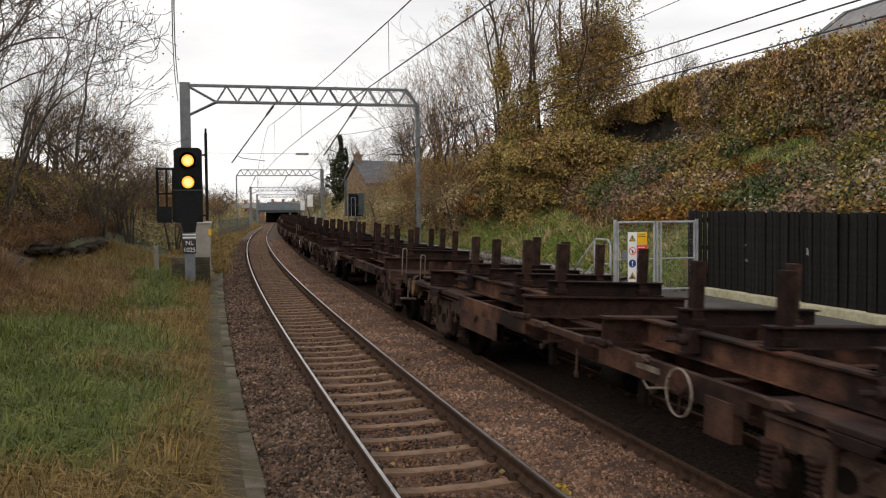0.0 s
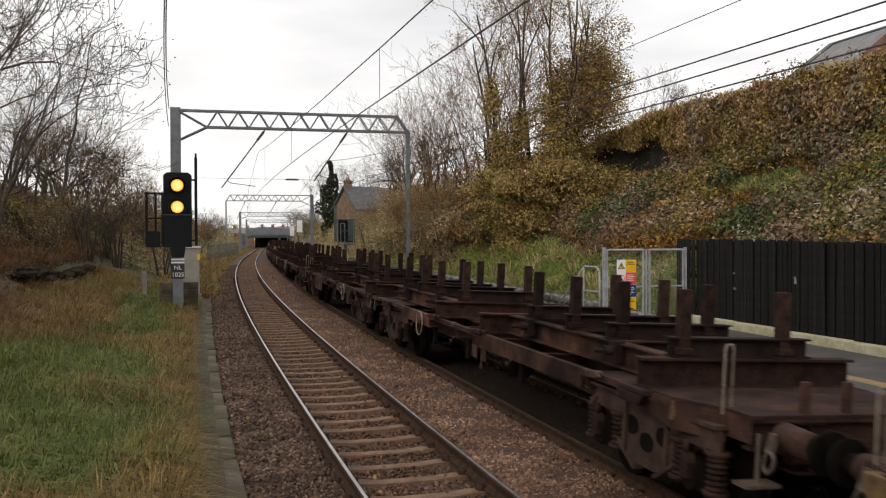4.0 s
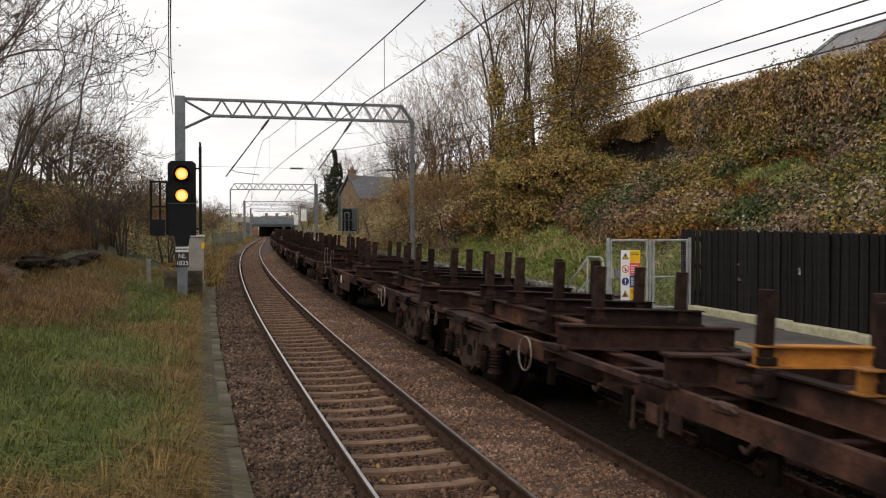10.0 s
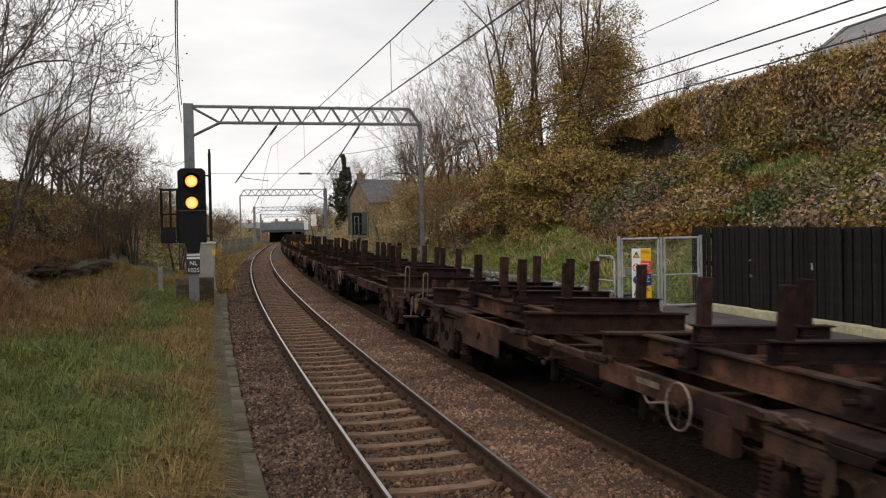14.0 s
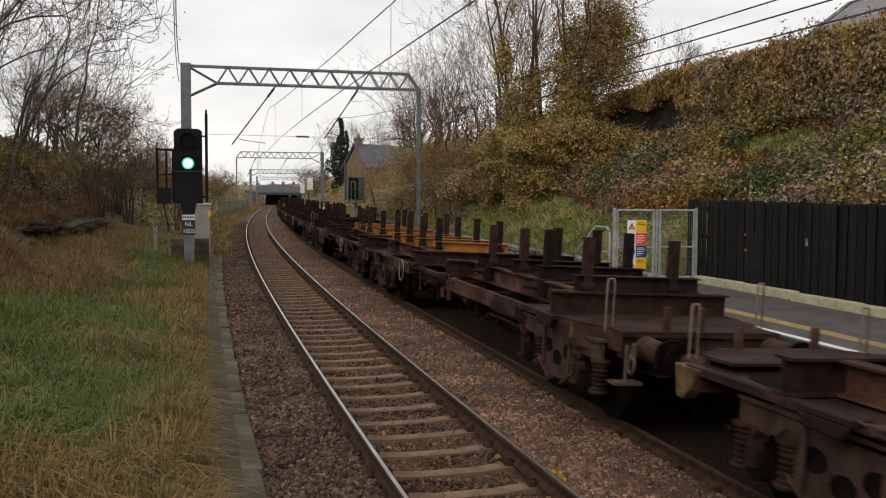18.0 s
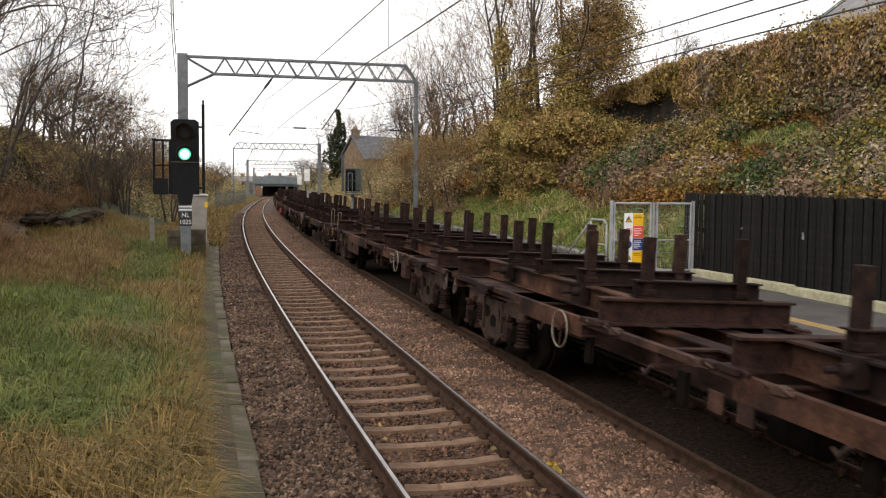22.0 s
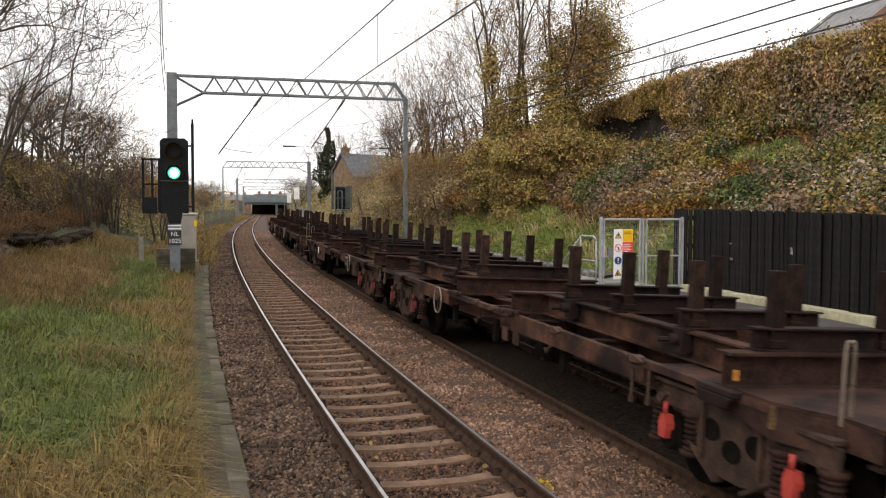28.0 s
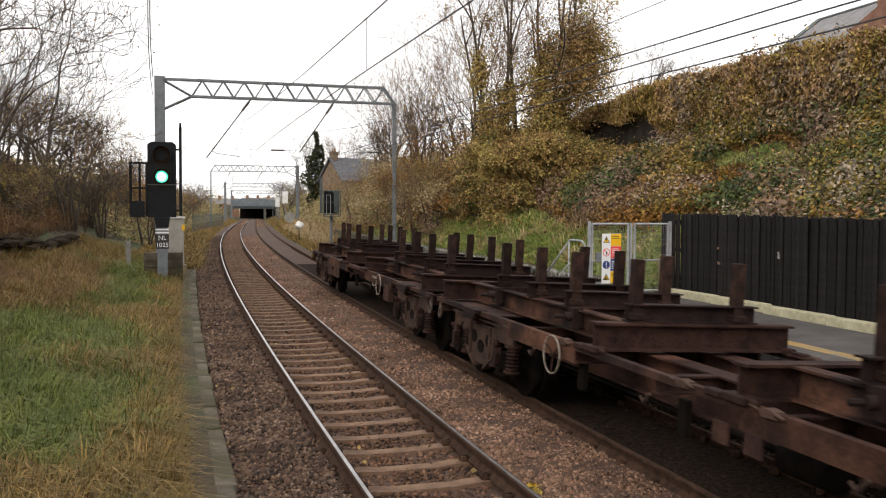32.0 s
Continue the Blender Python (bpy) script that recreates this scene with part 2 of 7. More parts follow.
def box(bm, x0, x1, y0, y1, z0, z1, m=None):
    v = [bm.verts.new((x, y, z)) for z in (z0, z1) for x, y in ((x0, y0), (x1, y0), (x1, y1), (x0, y1))]
    if m is not None:
        for q in v:
            q.co = m @ q.co
    for f in ((3, 2, 1, 0), (4, 5, 6, 7), (0, 1, 5, 4), (1, 2, 6, 5), (2, 3, 7, 6), (3, 0, 4, 7)):
        bm.faces.new([v[i] for i in f])
    return v


def rod(bm, a, b, r0, r1=None, n=8, caps=True):
    a, b = Vector(a), Vector(b)
    r1 = r0 if r1 is None else r1
    q = (b - a).to_track_quat("Z", "Y").to_matrix()
    ring = []
    for p, r in ((a, r0), (b, r1)):
        ring.append([bm.verts.new(p + q @ Vector((r * math.cos(6.28319 * i / n), r * math.sin(6.28319 * i / n), 0))) for i in range(n)])
    for i in range(n):
        f = bm.faces.new((ring[0][i], ring[0][(i + 1) % n], ring[1][(i + 1) % n], ring[1][i]))
        f.smooth = n > 6
    if caps:
        bm.faces.new(ring[0][::-1])
        bm.faces.new(ring[1])


def pipe(bm, points, r, n=8):
    for a, b in zip(points[:-1], points[1:]):
        rod(bm, a, b, r, n=n)


def prism(bm, outline, axis, a0, a1):
    """Outline in the two other axes (cyclic order), pushed along axis from a0 to a1."""
    def at(p, a):
        return {"x": (a, p[0], p[1]), "y": (p[0], a, p[1]), "z": (p[0], p[1], a)}[axis]
    lo, hi = [bm.verts.new(at(p, a0)) for p in outline], [bm.verts.new(at(p, a1)) for p in outline]
    k = len(outline)
    for i in range(k):
        bm.faces.new((lo[i], lo[(i + 1) % k], hi[(i + 1) % k], hi[i]))
    bm.faces.new(lo[::-1])
    bm.faces.new(hi)


def ibeam(bm, axis, a0, a1, c, z0, z1, width, tf=0.022, tw=0.016):
    """An I-section beam along axis x or y; c is its place on the other axis."""
    w = width / 2
    o = [(c - w, z0), (c + w, z0), (c + w, z0 + tf), (c + tw / 2, z0 + tf), (c + tw / 2, z1 - tf), (c + w, z1 - tf), (c + w, z1), (c - w, z1), (c - w, z1 - tf), (c - tw / 2, z1 - tf), (c - tw / 2, z0 + tf), (c - w, z0 + tf)]
    prism(bm, o, axis, a0, a1)


def finish(bm, name, mat, bevel=0.0):
    bmesh.ops.recalc_face_normals(bm, faces=bm.faces)
    if bevel:
        es = [e for e in bm.edges if len(e.link_faces) == 2 and e.calc_face_angle(0) > 0.6]
        bmesh.ops.bevel(bm, geom=es, offset=bevel, segments=1, affect="EDGES")
    me = bpy.data.meshes.new(name)
    bm.to_mesh(me)
    bm.free()
    me.materials.append(mat)
    return me


def part(name, bm, mat, parent=None, label="", bevel=0.0, at=None):
    me = bm if isinstance(bm, bpy.types.Mesh) else finish(bm, name, mat, bevel)
    ob = new(name, me)
    ob.parent = parent
    if at is not None:
        ob.matrix_local = at
    if label:
        ob["label"] = label
    return ob


def thing(name, m, label, category, group="", kind=""):
    ob = new(name)
    ob.matrix_basis = m
    ob.empty_display_size = 0.2
    return tagged(ob, label, category, group, kind)


def bulk(name, verts, faces_per, mat, smooth=False):
    """A mesh from arrays: verts (n, k, 3) islands and a table of faces of equal length."""
    n, k = verts.shape[:2]
    f = np.asarray(faces_per)
    me = bpy.data.meshes.new(name)
    me.vertices.add(n * k)
    me.vertices.foreach_set("co", verts.reshape(-1).astype(np.float32))
    loops = (f[None] + (np.arange(n) * k)[:, None, None]).reshape(-1)
    me.loops.add(len(loops))
    me.loops.foreach_set("vertex_index", loops.astype(np.int32))
    cnt = n * len(f)
    me.polygons.add(cnt)
    me.polygons.foreach_set("loop_start", (np.arange(cnt) * f.shape[1]).astype(np.int32))
    me.update(calc_edges=True)
    if smooth:
        me.polygons.foreach_set("use_smooth", np.ones(cnt, bool))
    me.materials.append(mat)
    return me


RNG = np.random.default_rng(7)


def leaves(name, places, size, mat, up=0.3, long=1.5, facing=None, hang=0.7):
    """Many single leaves: folded quads of random turn; up pulls their faces to the sky, facing turns them outward."""
    n = len(places)
    a = RNG.normal(size=(n, 3))
    a[:, 2] *= hang
    a /= np.linalg.norm(a, axis=1)[:, None] + 1e-9
    b = RNG.normal(size=(n, 3)) + np.array([0, 0, up])
    if facing is not None:
        b = facing + RNG.normal(size=(n, 3)) * 0.45
        b /= np.linalg.norm(b, axis=1)[:, None] + 1e-9
        a -= b * (a * b).sum(1)[:, None]
        a /= np.linalg.norm(a, axis=1)[:, None] + 1e-9
    c = np.cross(a, b)
    c /= np.linalg.norm(c, axis=1)[:, None] + 1e-9
    s = size * RNG.uniform(0.6, 1.4, size=(n, 1))
    v = np.stack([places - a * s * long / 2, places + c * s / 2 + a * s * 0.1, places + a * s * long / 2, places - c * s / 2 + a * s * 0.1], 1)
    return bulk(name, v, [(0, 1, 2, 3)], mat)


def tubes(name, segs, mat, sides=5):
    """Tapered tubes from rows (x0 y0 z0 x1 y1 z1 r0 r1)."""
    g = np.asarray(segs, float)
    d = g[:, 3:6] - g[:, :3]
    d /= np.linalg.norm(d, axis=1)[:, None] + 1e-9
    ref = np.where(abs(d[:, 2:3]) > 0.9, np.array([[1.0, 0, 0]]), np.array([[0, 0, 1.0]]))
    u = np.cross(d, ref)
    u /= np.linalg.norm(u, axis=1)[:, None] + 1e-9
    w = np.cross(d, u)
    rings = []
    for base, r in ((g[:, :3], g[:, 6]), (g[:, 3:6], g[:, 7])):
        for i in range(sides):
            t = 6.28319 * i / sides
            rings.append(base + r[:, None] * (u * math.cos(t) + w * math.sin(t)))
    v = np.stack(rings, 1)
    return bulk(name, v, [(i, (i + 1) % sides, sides + (i + 1) % sides, sides + i) for i in range(sides)], mat, smooth=True)


def wobble(x, y, f, seed=0.0):
    """Smooth lumps, about -1 to 1, from a few sines (arrays)."""
    return (np.sin(x * f + 1.3 * np.sin(y * f * 0.71 + seed) + seed) + np.sin(y * f * 1.13 + 1.7 * np.sin(x * f * 0.83 + seed * 2) + 2.1) + 0.5 * np.sin((x + y) * f * 2.3 + seed) + 0.5 * np.sin((x - y) * f * 2.9 + 4 * seed)) / 3

# ---- ground: one sheet along the line, cutting sides rising from it ----


def ground_height(s, o):
    """Height above the rails of the bare ground."""
    s, o = np.broadcast_arrays(np.asarray(s, float), np.asarray(o, float))
    far = np.clip((s - 55) / 90, 0, 1)
    left = np.interp(-o, [0, 1.9, 2.1, 3.2, 5.0, 7.1, 7.3, 8.2, 10.2, 12.4, 16, 30, 400], [-0.33, -0.33, -0.12, -0.02, 0.30, 0.92, 1.22, 1.75, 3.0, 4.0, 4.5, 5.0, 6.0])
    leftfar = np.interp(-o, [0, 1.9, 2.1, 4.0, 8.0, 13, 30, 400], [-0.33, -0.33, -0.15, 0.0, 0.9, 2.2, 3.0, 4.0])
    right = np.interp(o, [0, 4.9, 5.6, 6.6, 7.2, 13.6, 14.2, 18, 40, 400], [-0.33, -0.33, -0.1, 0.15, 1.05, 4.75, 5.0, 5.2, 5.5, 6.0])
    rightfar = np.interp(o, [0, 4.9, 6.0, 8.5, 14, 20, 40, 400], [-0.33, -0.33, 0.1, 0.9, 3.0, 4.0, 5.0, 6.0])
    z = np.where(o < 0, left * (1 - far) + leftfar * far, right * (1 - far) + rightfar * far)
    lump = wobble(s, o * 1.3, 0.8, 0.5) * 0.10 + wobble(s, o, 2.3, 1.1) * 0.045
    lump = lump + np.where(o < 0, wobble(s, o * 1.6, 3.4, 2.2) * 0.06 * np.clip((-o - 2.9) / 1.0, 0, 1), 0)
    free = np.clip((-o - 2.3) / 1.2, 0, 1) + np.clip((o - 7.2) / 1.5, 0, 1)
    return z + lump * free


def make_ground():
    s = np.concatenate([np.arange(-380, -20, 40.0), np.arange(-20, 4, 2.0), np.arange(4, 60, 0.3), np.arange(60, 150, 2.0), np.arange(150, 880, 40.0)])
    o = np.concatenate([[-380, -200, -100, -60, -40, -30, -24, -20], np.arange(-18, -7.4, 0.5), [-7.3, -7.1], np.arange(-6.6, -2.2, 0.25), [-2.1, -1.9, -1, 0, 1.5, 3, 4.9, 5.6, 6.2, 6.6, 6.9, 7.2], np.arange(7.6, 18, 0.45), [20, 24, 30, 40, 60, 100, 200, 380]])
    S, O = np.meshgrid(s, o, indexing="ij")
    P = pts(S, O, ground_height(S, O)).reshape(-1, 3)
    n, k = len(s), len(o)
    i = np.arange(n - 1)[:, None] * k + np.arange(k - 1)[None]
    f = np.stack([i, i + 1, i + k + 1, i + k], -1).reshape(-1, 4)
    me = bpy.data.meshes.new("ground")
    me.from_pydata(P.tolist(), [], f.tolist())
    me.polygons.foreach_set("use_smooth", np.ones(len(f), bool))
    me.materials.append(M_SOIL)
    tagged(new("ground", me), "dark soil and leaf litter of the cutting sides", "ground", kind="structure")


make_ground()


def strip(name, s, section, mat, label, category, kind="structure"):
    """A band along the line: section rows (o, z)."""
    s = np.asarray(s, float)
    k = len(section)
    P = np.concatenate([pts(s, o, z)[:, None] for o, z in section], 1).reshape(-1, 3)
    i = np.arange(len(s) - 1)[:, None] * k + np.arange(k - 1)[None]
    f = np.stack([i, i + 1, i + k + 1, i + k], -1).reshape(-1, 4)
    me = bpy.data.meshes.new(name)
    me.from_pydata(P.tolist(), [], f.tolist())
    me.materials.append(mat)
    ob = new(name, me)
    if category:
        tagged(ob, label, category, kind=kind)
    return ob


# oil-stained stone, coloured darker still for the shade beneath the train
M_OILSHADEBALLAST = material("oily_shaded_ballast", (0.007, 0.005, 0.004), (0.04, 0.028, 0.021), 19, 0.98, bump=1.0, fine=46, spec=0.04)
# ballast bed under both tracks
bed_s = np.concatenate([np.arange(-60, 0, 6.0), np.arange(0, 150, 1.0), np.arange(150, 420, 10.0)])
bed = strip("ballast_bed", bed_s, [(-1.95, -0.40), (-1.86, -0.21), (-1.3, -0.165), (-0.85, -0.155), (-0.72, -0.235), (0.72, -0.235), (0.85, -0.155), (1.3, -0.15), (1.8, -0.14), (2.2, -0.145), (2.40, -0.165)], M_BALLAST, "brown-grey crushed stone ballast between and beside the rails", "ballast")

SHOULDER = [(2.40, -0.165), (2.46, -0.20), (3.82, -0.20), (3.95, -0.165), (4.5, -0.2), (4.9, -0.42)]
strip("dark_ballast_bed", bed_s[bed_s <= 44], SHOULDER, M_OILSHADEBALLAST, "oily ballast painted darker for the shade under the train", "ballast")
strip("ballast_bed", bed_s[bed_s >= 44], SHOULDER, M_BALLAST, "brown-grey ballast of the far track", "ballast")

RAIL = [(-0.070, -0.172), (0.070, -0.172), (0.070, -0.160), (0.010, -0.1035), (0.009, -0.045), (0.036, -0.036), (0.036, -0.010), (0.027, -0.002), (0.019, 0.0), (-0.019, 0.0), (-0.027, -0.002), (-0.036, -0.010), (-0.036, -0.036), (-0.009, -0.045), (-0.010, -0.1035), (-0.070, -0.160)]


def make_rail(name, o, top, s0, s1, parent, dz=0.0):
    s = np.concatenate([np.arange(s0, 120, 1.0), np.arange(120, s1, 6.0)])
    k = len(RAIL)
    P = np.concatenate([pts(s, o + x, z + dz)[:, None] for x, z in RAIL], 1).reshape(-1, 3)
    i, j = np.meshgrid(np.arange(len(s) - 1), np.arange(k), indexing="ij")
    f = np.stack([i * k + j, i * k + (j + 1) % k, (i + 1) * k + (j + 1) % k, (i + 1) * k + j], -1).reshape(-1, 4)
    me = bpy.data.meshes.new(name)
    me.from_pydata(P.tolist(), [], f.tolist())
    me.materials.append(M_RAILSIDE)
    me.materials.append(top)
    me.polygons.foreach_set("material_index", np.where(f[:, 0] % k == 8, 1, 0).astype(np.int32))
    ob = new(name, me)
    ob.parent = parent
    return ob


def sleeper_mesh(mat):
    bm = bmesh.new()
    ys = [(-1.25, 0.10, -0.165), (-0.95, 0.10, -0.172), (-0.55, 0.10, -0.172), (-0.3, 0.095, -0.192), (0.3, 0.095, -0.192), (0.55, 0.10, -0.172), (0.95, 0.10, -0.172), (1.25, 0.10, -0.165)]
    prev = None
    for x, w, z in ys:
        v = [bm.verts.new(c) for c in ((x, -w - 0.03, -0.36), (x, -w, z), (x, w, z), (x, w + 0.03, -0.36))]
        if prev:
            for i in range(3):
                bm.faces.new((prev[i], prev[i + 1], v[i + 1], v[i]))
        else:
            bm.faces.new(v[::-1])
        prev = v
    bm.faces.new(prev)
    return finish(bm, "sleeper", mat)


def make_track(name, off, tops, label, count, mat, cant=0.0):
    tr = thing(name, Matrix(), label, "railway track", kind="structure")
    make_rail("rail", off - 0.7525, tops, -60, 420, tr)
    make_rail("rail", off + 0.7525, tops, -60, 420, tr, -1.505 * math.sin(radians(cant)))
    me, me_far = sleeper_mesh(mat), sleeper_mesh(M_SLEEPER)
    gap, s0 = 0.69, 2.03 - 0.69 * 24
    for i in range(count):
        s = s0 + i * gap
        # beyond the train's painted shade the sleepers take their plain colour
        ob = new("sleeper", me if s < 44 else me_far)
        ob.parent = tr
        ob.matrix_local = spot(s, off + RNG.normal() * 0.008, -0.012 - 0.7525 * math.sin(radians(cant)) + RNG.normal() * 0.006, RNG.normal() * 0.35) @ Matrix.Rotation(radians(cant), 4, "Y")
    far = np.arange(s0 + count * gap, 300, gap)
    c = np.array([(x, y, z) for z in (-0.3, -0.172) for x, y in ((-1.25, -0.1), (1.25, -0.1), (1.25, 0.1), (-1.25, 0.1))])
    h = head(far)[:, None]
    v = np.stack([c[:, 0] * np.cos(h) - c[:, 1] * np.sin(h), c[:, 0] * np.sin(h) + c[:, 1] * np.cos(h), np.broadcast_to(c[:, 2], (len(far), 8))], -1) + pts(far, off, 0)[:, None]
    ob = part("far_sleepers", bulk("far_sleepers", v, [(4, 5, 6, 7), (0, 1, 5, 4), (1, 2, 6, 5), (2, 3, 7, 6), (3, 0, 4, 7)], M_SLEEPER), None, tr)
    ob["kind"] = "stuff"
    # rail clips and pads
    cs = np.arange(2.03, 60, gap)
    cl = []
    for x in (-0.7525, 0.7525):
        for side in (-1, 1):
            for dy in (-0.03, 0.03):
                cl.append((x + side * 0.095, dy))
    cl = np.array(cl)
    cc = np.array([(x, y, z) for z in (-0.19, -0.125) for x, y in ((-0.045, -0.016), (0.045, -0.016), (0.045, 0.016), (-0.045, 0.016))])
    S = np.repeat(cs, len(cl))
    L = np.tile(cl, (len(cs), 1))
    h = head(S)[:, None]
    X, Y = L[:, :1] + cc[None, :, 0], L[:, 1:] + cc[None, :, 1]
    v = np.stack([X * np.cos(h) - Y * np.sin(h), X * np.sin(h) + Y * np.cos(h), np.broadcast_to(cc[:, 2], X.shape)], -1) + pts(S, off, 0)[:, None]
    ob = part("rail_clips", bulk("rail_clips", v, [(4, 5, 6, 7), (0, 1, 5, 4), (1, 2, 6, 5), (2, 3, 7, 6), (3, 0, 4, 7)], M_RAILSIDE), None, tr, "rusty spring clips")
    ob["kind"] = "stuff"
    return tr


def make_stones():
    """Loose ballast stones lying on the bed."""
    def lot(n, s0, s1, o0, o1, lo, hi, name, mat):
        u = RNG.uniform(0, 1, n)
        s = s0 * (s1 / s0) ** u
        o = RNG.uniform(o0, o1, n)
        r = RNG.uniform(lo, hi, n)
        keep = np.ones(n, bool)
        for off in (0.0, OFF):
            onsl = (abs(((s - 2.03 + 0.345) % 0.69) - 0.345) < 0.085) & (abs(o - off) < 1.2)
            onsl &= np.minimum(abs(o), abs(o - OFF)) < 0.78
            keep &= ~(onsl & (RNG.uniform(size=n) < 0.94))
            keep &= ~((abs(abs(o - off) - 0.7525) < 0.10))
        s, o, r = s[keep], o[keep], r[keep]
        n = len(s)
        base = np.array([(1, 0, 0), (0, 1, 0), (-1, 0, 0), (0, -1, 0), (0, 0, 1), (0, 0, -1)], float)
        v = base[None] * RNG.uniform(0.55, 1.25, (n, 6, 1)) + RNG.normal(size=(n, 6, 3)) * 0.22
        a = RNG.uniform(0, 6.28, n)[:, None]
        v = np.stack([v[..., 0] * np.cos(a) - v[..., 1] * np.sin(a), v[..., 0] * np.sin(a) + v[..., 1] * np.cos(a), v[..., 2] * 0.75], -1)
        inner = np.minimum(abs(o), abs(o - OFF)) < 0.78
        z = np.where(inner, -0.232, -0.155 - 0.05 * np.clip((-o - 1.3) / 0.55, 0, 1)) + wobble(s * 3, o * 3, 1.9) * 0.018
        v = v * r[:, None, None] + pts(s, o, z)[:, None]
        f = [(0, 1, 4), (1, 2, 4), (2, 3, 4), (3, 0, 4), (1, 0, 5), (2, 1, 5), (3, 2, 5), (0, 3, 5)]
        ob = new(name, bulk(name, v, f, mat))
        tagged(ob, "loose brown-grey ballast stones beside the rails", "ballast", kind="stuff")
    lot(17000, 6.5, 42, -1.9, -0.8, 0.022, 0.048, "ballast_stones", M_STONES)
    lot(15000, 6.5, 42, -0.78, 0.78, 0.020, 0.042, "ballast_stones", M_BROWNSTONES)
    lot(36000, 6.5, 45, 0.8, 2.42, 0.02, 0.046, "ballast_stones", M_PALESTONES)
    lot(5000, 42, 85, -1.9, -0.8, 0.03, 0.06, "far_ballast_stones", M_STONES)
    lot(4000, 42, 85, -0.78, 0.78, 0.028, 0.05, "far_ballast_stones", M_BROWNSTONES)
    lot(6000, 45, 85, 0.8, 2.3, 0.03, 0.06, "far_ballast_stones", M_PALESTONES)
    lot(15000, 6, 32, 2.5, 4.6, 0.022, 0.045, "oily_shaded_stones", M_OILSHADESTONES)


def stones_material():
    m = foliage("ballast_stone_single", [(0.023, 0.013, 0.0085), (0.054, 0.031, 0.02), (0.105, 0.064, 0.042), (0.07, 0.037, 0.022), (0.158, 0.106, 0.075)], patch=0.7, rough=0.85, through_light=0.0, spread=0.75)
    return m


M_STONES = stones_material()
M_BROWNSTONES = foliage("rusty_ballast_single", [(0.0242, 0.0124, 0.0070), (0.0609, 0.0299, 0.0171), (0.1051, 0.0525, 0.0298), (0.1471, 0.0792, 0.0477)], 0.7, 0.85, 0.0, 0.75)
M_PALESTONES = foliage("pale_ballast_single", [(0.0577, 0.0314, 0.0201), (0.1344, 0.0765, 0.0485), (0.2049, 0.1216, 0.0810), (0.1523, 0.0820, 0.0527), (0.3047, 0.1963, 0.1404)], 0.7, 0.9, 0.0, 0.55)
# oily stones, also darkened in colour as if in the train's shadow
M_OILSHADESTONES = foliage("oily_shaded_ballast_single", [(0.008, 0.006, 0.005), (0.03, 0.021, 0.0155), (0.075, 0.053, 0.039)], 0.7, 0.95, 0.0, 0.5, 0.05)

# ---- kerb of long concrete blocks beside the near track ----


def make_kerb():
    k = thing("kerb", Matrix(), "weathered grey concrete edging blocks beside the ballast", "kerb", kind="structure")
    s = 1.5
    i = 0
    cache = {}
    while s < 60:
        ln = (1.25, 2.4, 1.25, 1.2, 1.1)[i % 5] if s < 34 else 2.4
        if ln not in cache:
            bm = bmesh.new()
            box(bm, -0.145, 0.145, -ln / 2 + 0.006, ln / 2 - 0.006, -0.35, 0.0)
            cache[ln] = finish(bm, "kerb_block", M_KERB, 0.012)
        o = -2.045 + 0.012 * math.sin(i * 2.3) - (0.16 * max(0, (s - 30) / 30) ** 1.5)
        ob = new("kerb_block", cache[ln])
        ob.parent = k
        ob.matrix_local = spot(s + ln / 2, o, -0.13 + 0.008 * math.sin(i * 1.7), RNG.normal() * 0.3)
        s += ln
        i += 1
    s, i = 1.5, 0
    bm = bmesh.new()
    box(bm, -0.10, 0.10, -0.592, 0.592, -0.35, 0.0)
    me = finish(bm, "backing_block", M_KERB, 0.012)
    while s < 34:
        ob = new("backing_block", me)
        ob.parent = k
        ob.matrix_local = spot(s + 0.6, -2.30 + 0.01 * math.sin(i * 3.1), -0.17 + 0.01 * math.sin(i * 2.2), RNG.normal() * 0.4)
        s += 1.2
        i += 1


# ---- far platform, its fence, gate and sign ----


def make_platform():
    s = np.arange(-40, 17.6, 0.8)
    pf = strip("platform", s, [(4.66, -0.5), (4.66, 0.80), (4.60, 0.80), (4.60, 0.915), (5.05, 0.918), (6.95, 0.955), (7.4, 0.96), (7.4, -0.5)], M_ASPHALT, "grey asphalt station platform with painted edge lines", "platform")
    for name, o0, o1, mat in (("edge_line", 4.66, 4.80, M_WHITE), ("safety_line", 5.20, 5.42, M_LINEYEL)):
        ob = strip(name, s, [(o0, 0.9195 + (o0 - 5.05) * 0.019 + 0.003), (o1, 0.9195 + (o1 - 5.05) * 0.019 + 0.003)], mat, "", "")
        ob.parent = pf
    bm = bmesh.new()
    box(bm, 4.66 - 6, 7.4 - 6, -0.15, 0.0, -0.5, 0.93)
    ob = part("end_wall", bm, M_CONC, pf)
    ob.matrix_local = spot(17.6, 6, 0)
    # ramp beyond the end
    strip("platform_ramp", np.linspace(17.6, 20.5, 6), [(5.9, -0.6), (5.9, 0.9), (7.3, 0.95), (7.3, -0.6)], M_CONC, "concrete path at the platform end behind the gate", "path")
    # near platform, on which the camera stands
    strip("near_platform", np.arange(-40, 2.1, 2.0), [(-2.05, -0.5), (-2.05, 0.9), (-2.0, 0.9), (-2.0, 1.0), (-7.5, 1.08), (-7.5, -0.5)], M_ASPHALT, "grey asphalt end of the near platform", "platform")


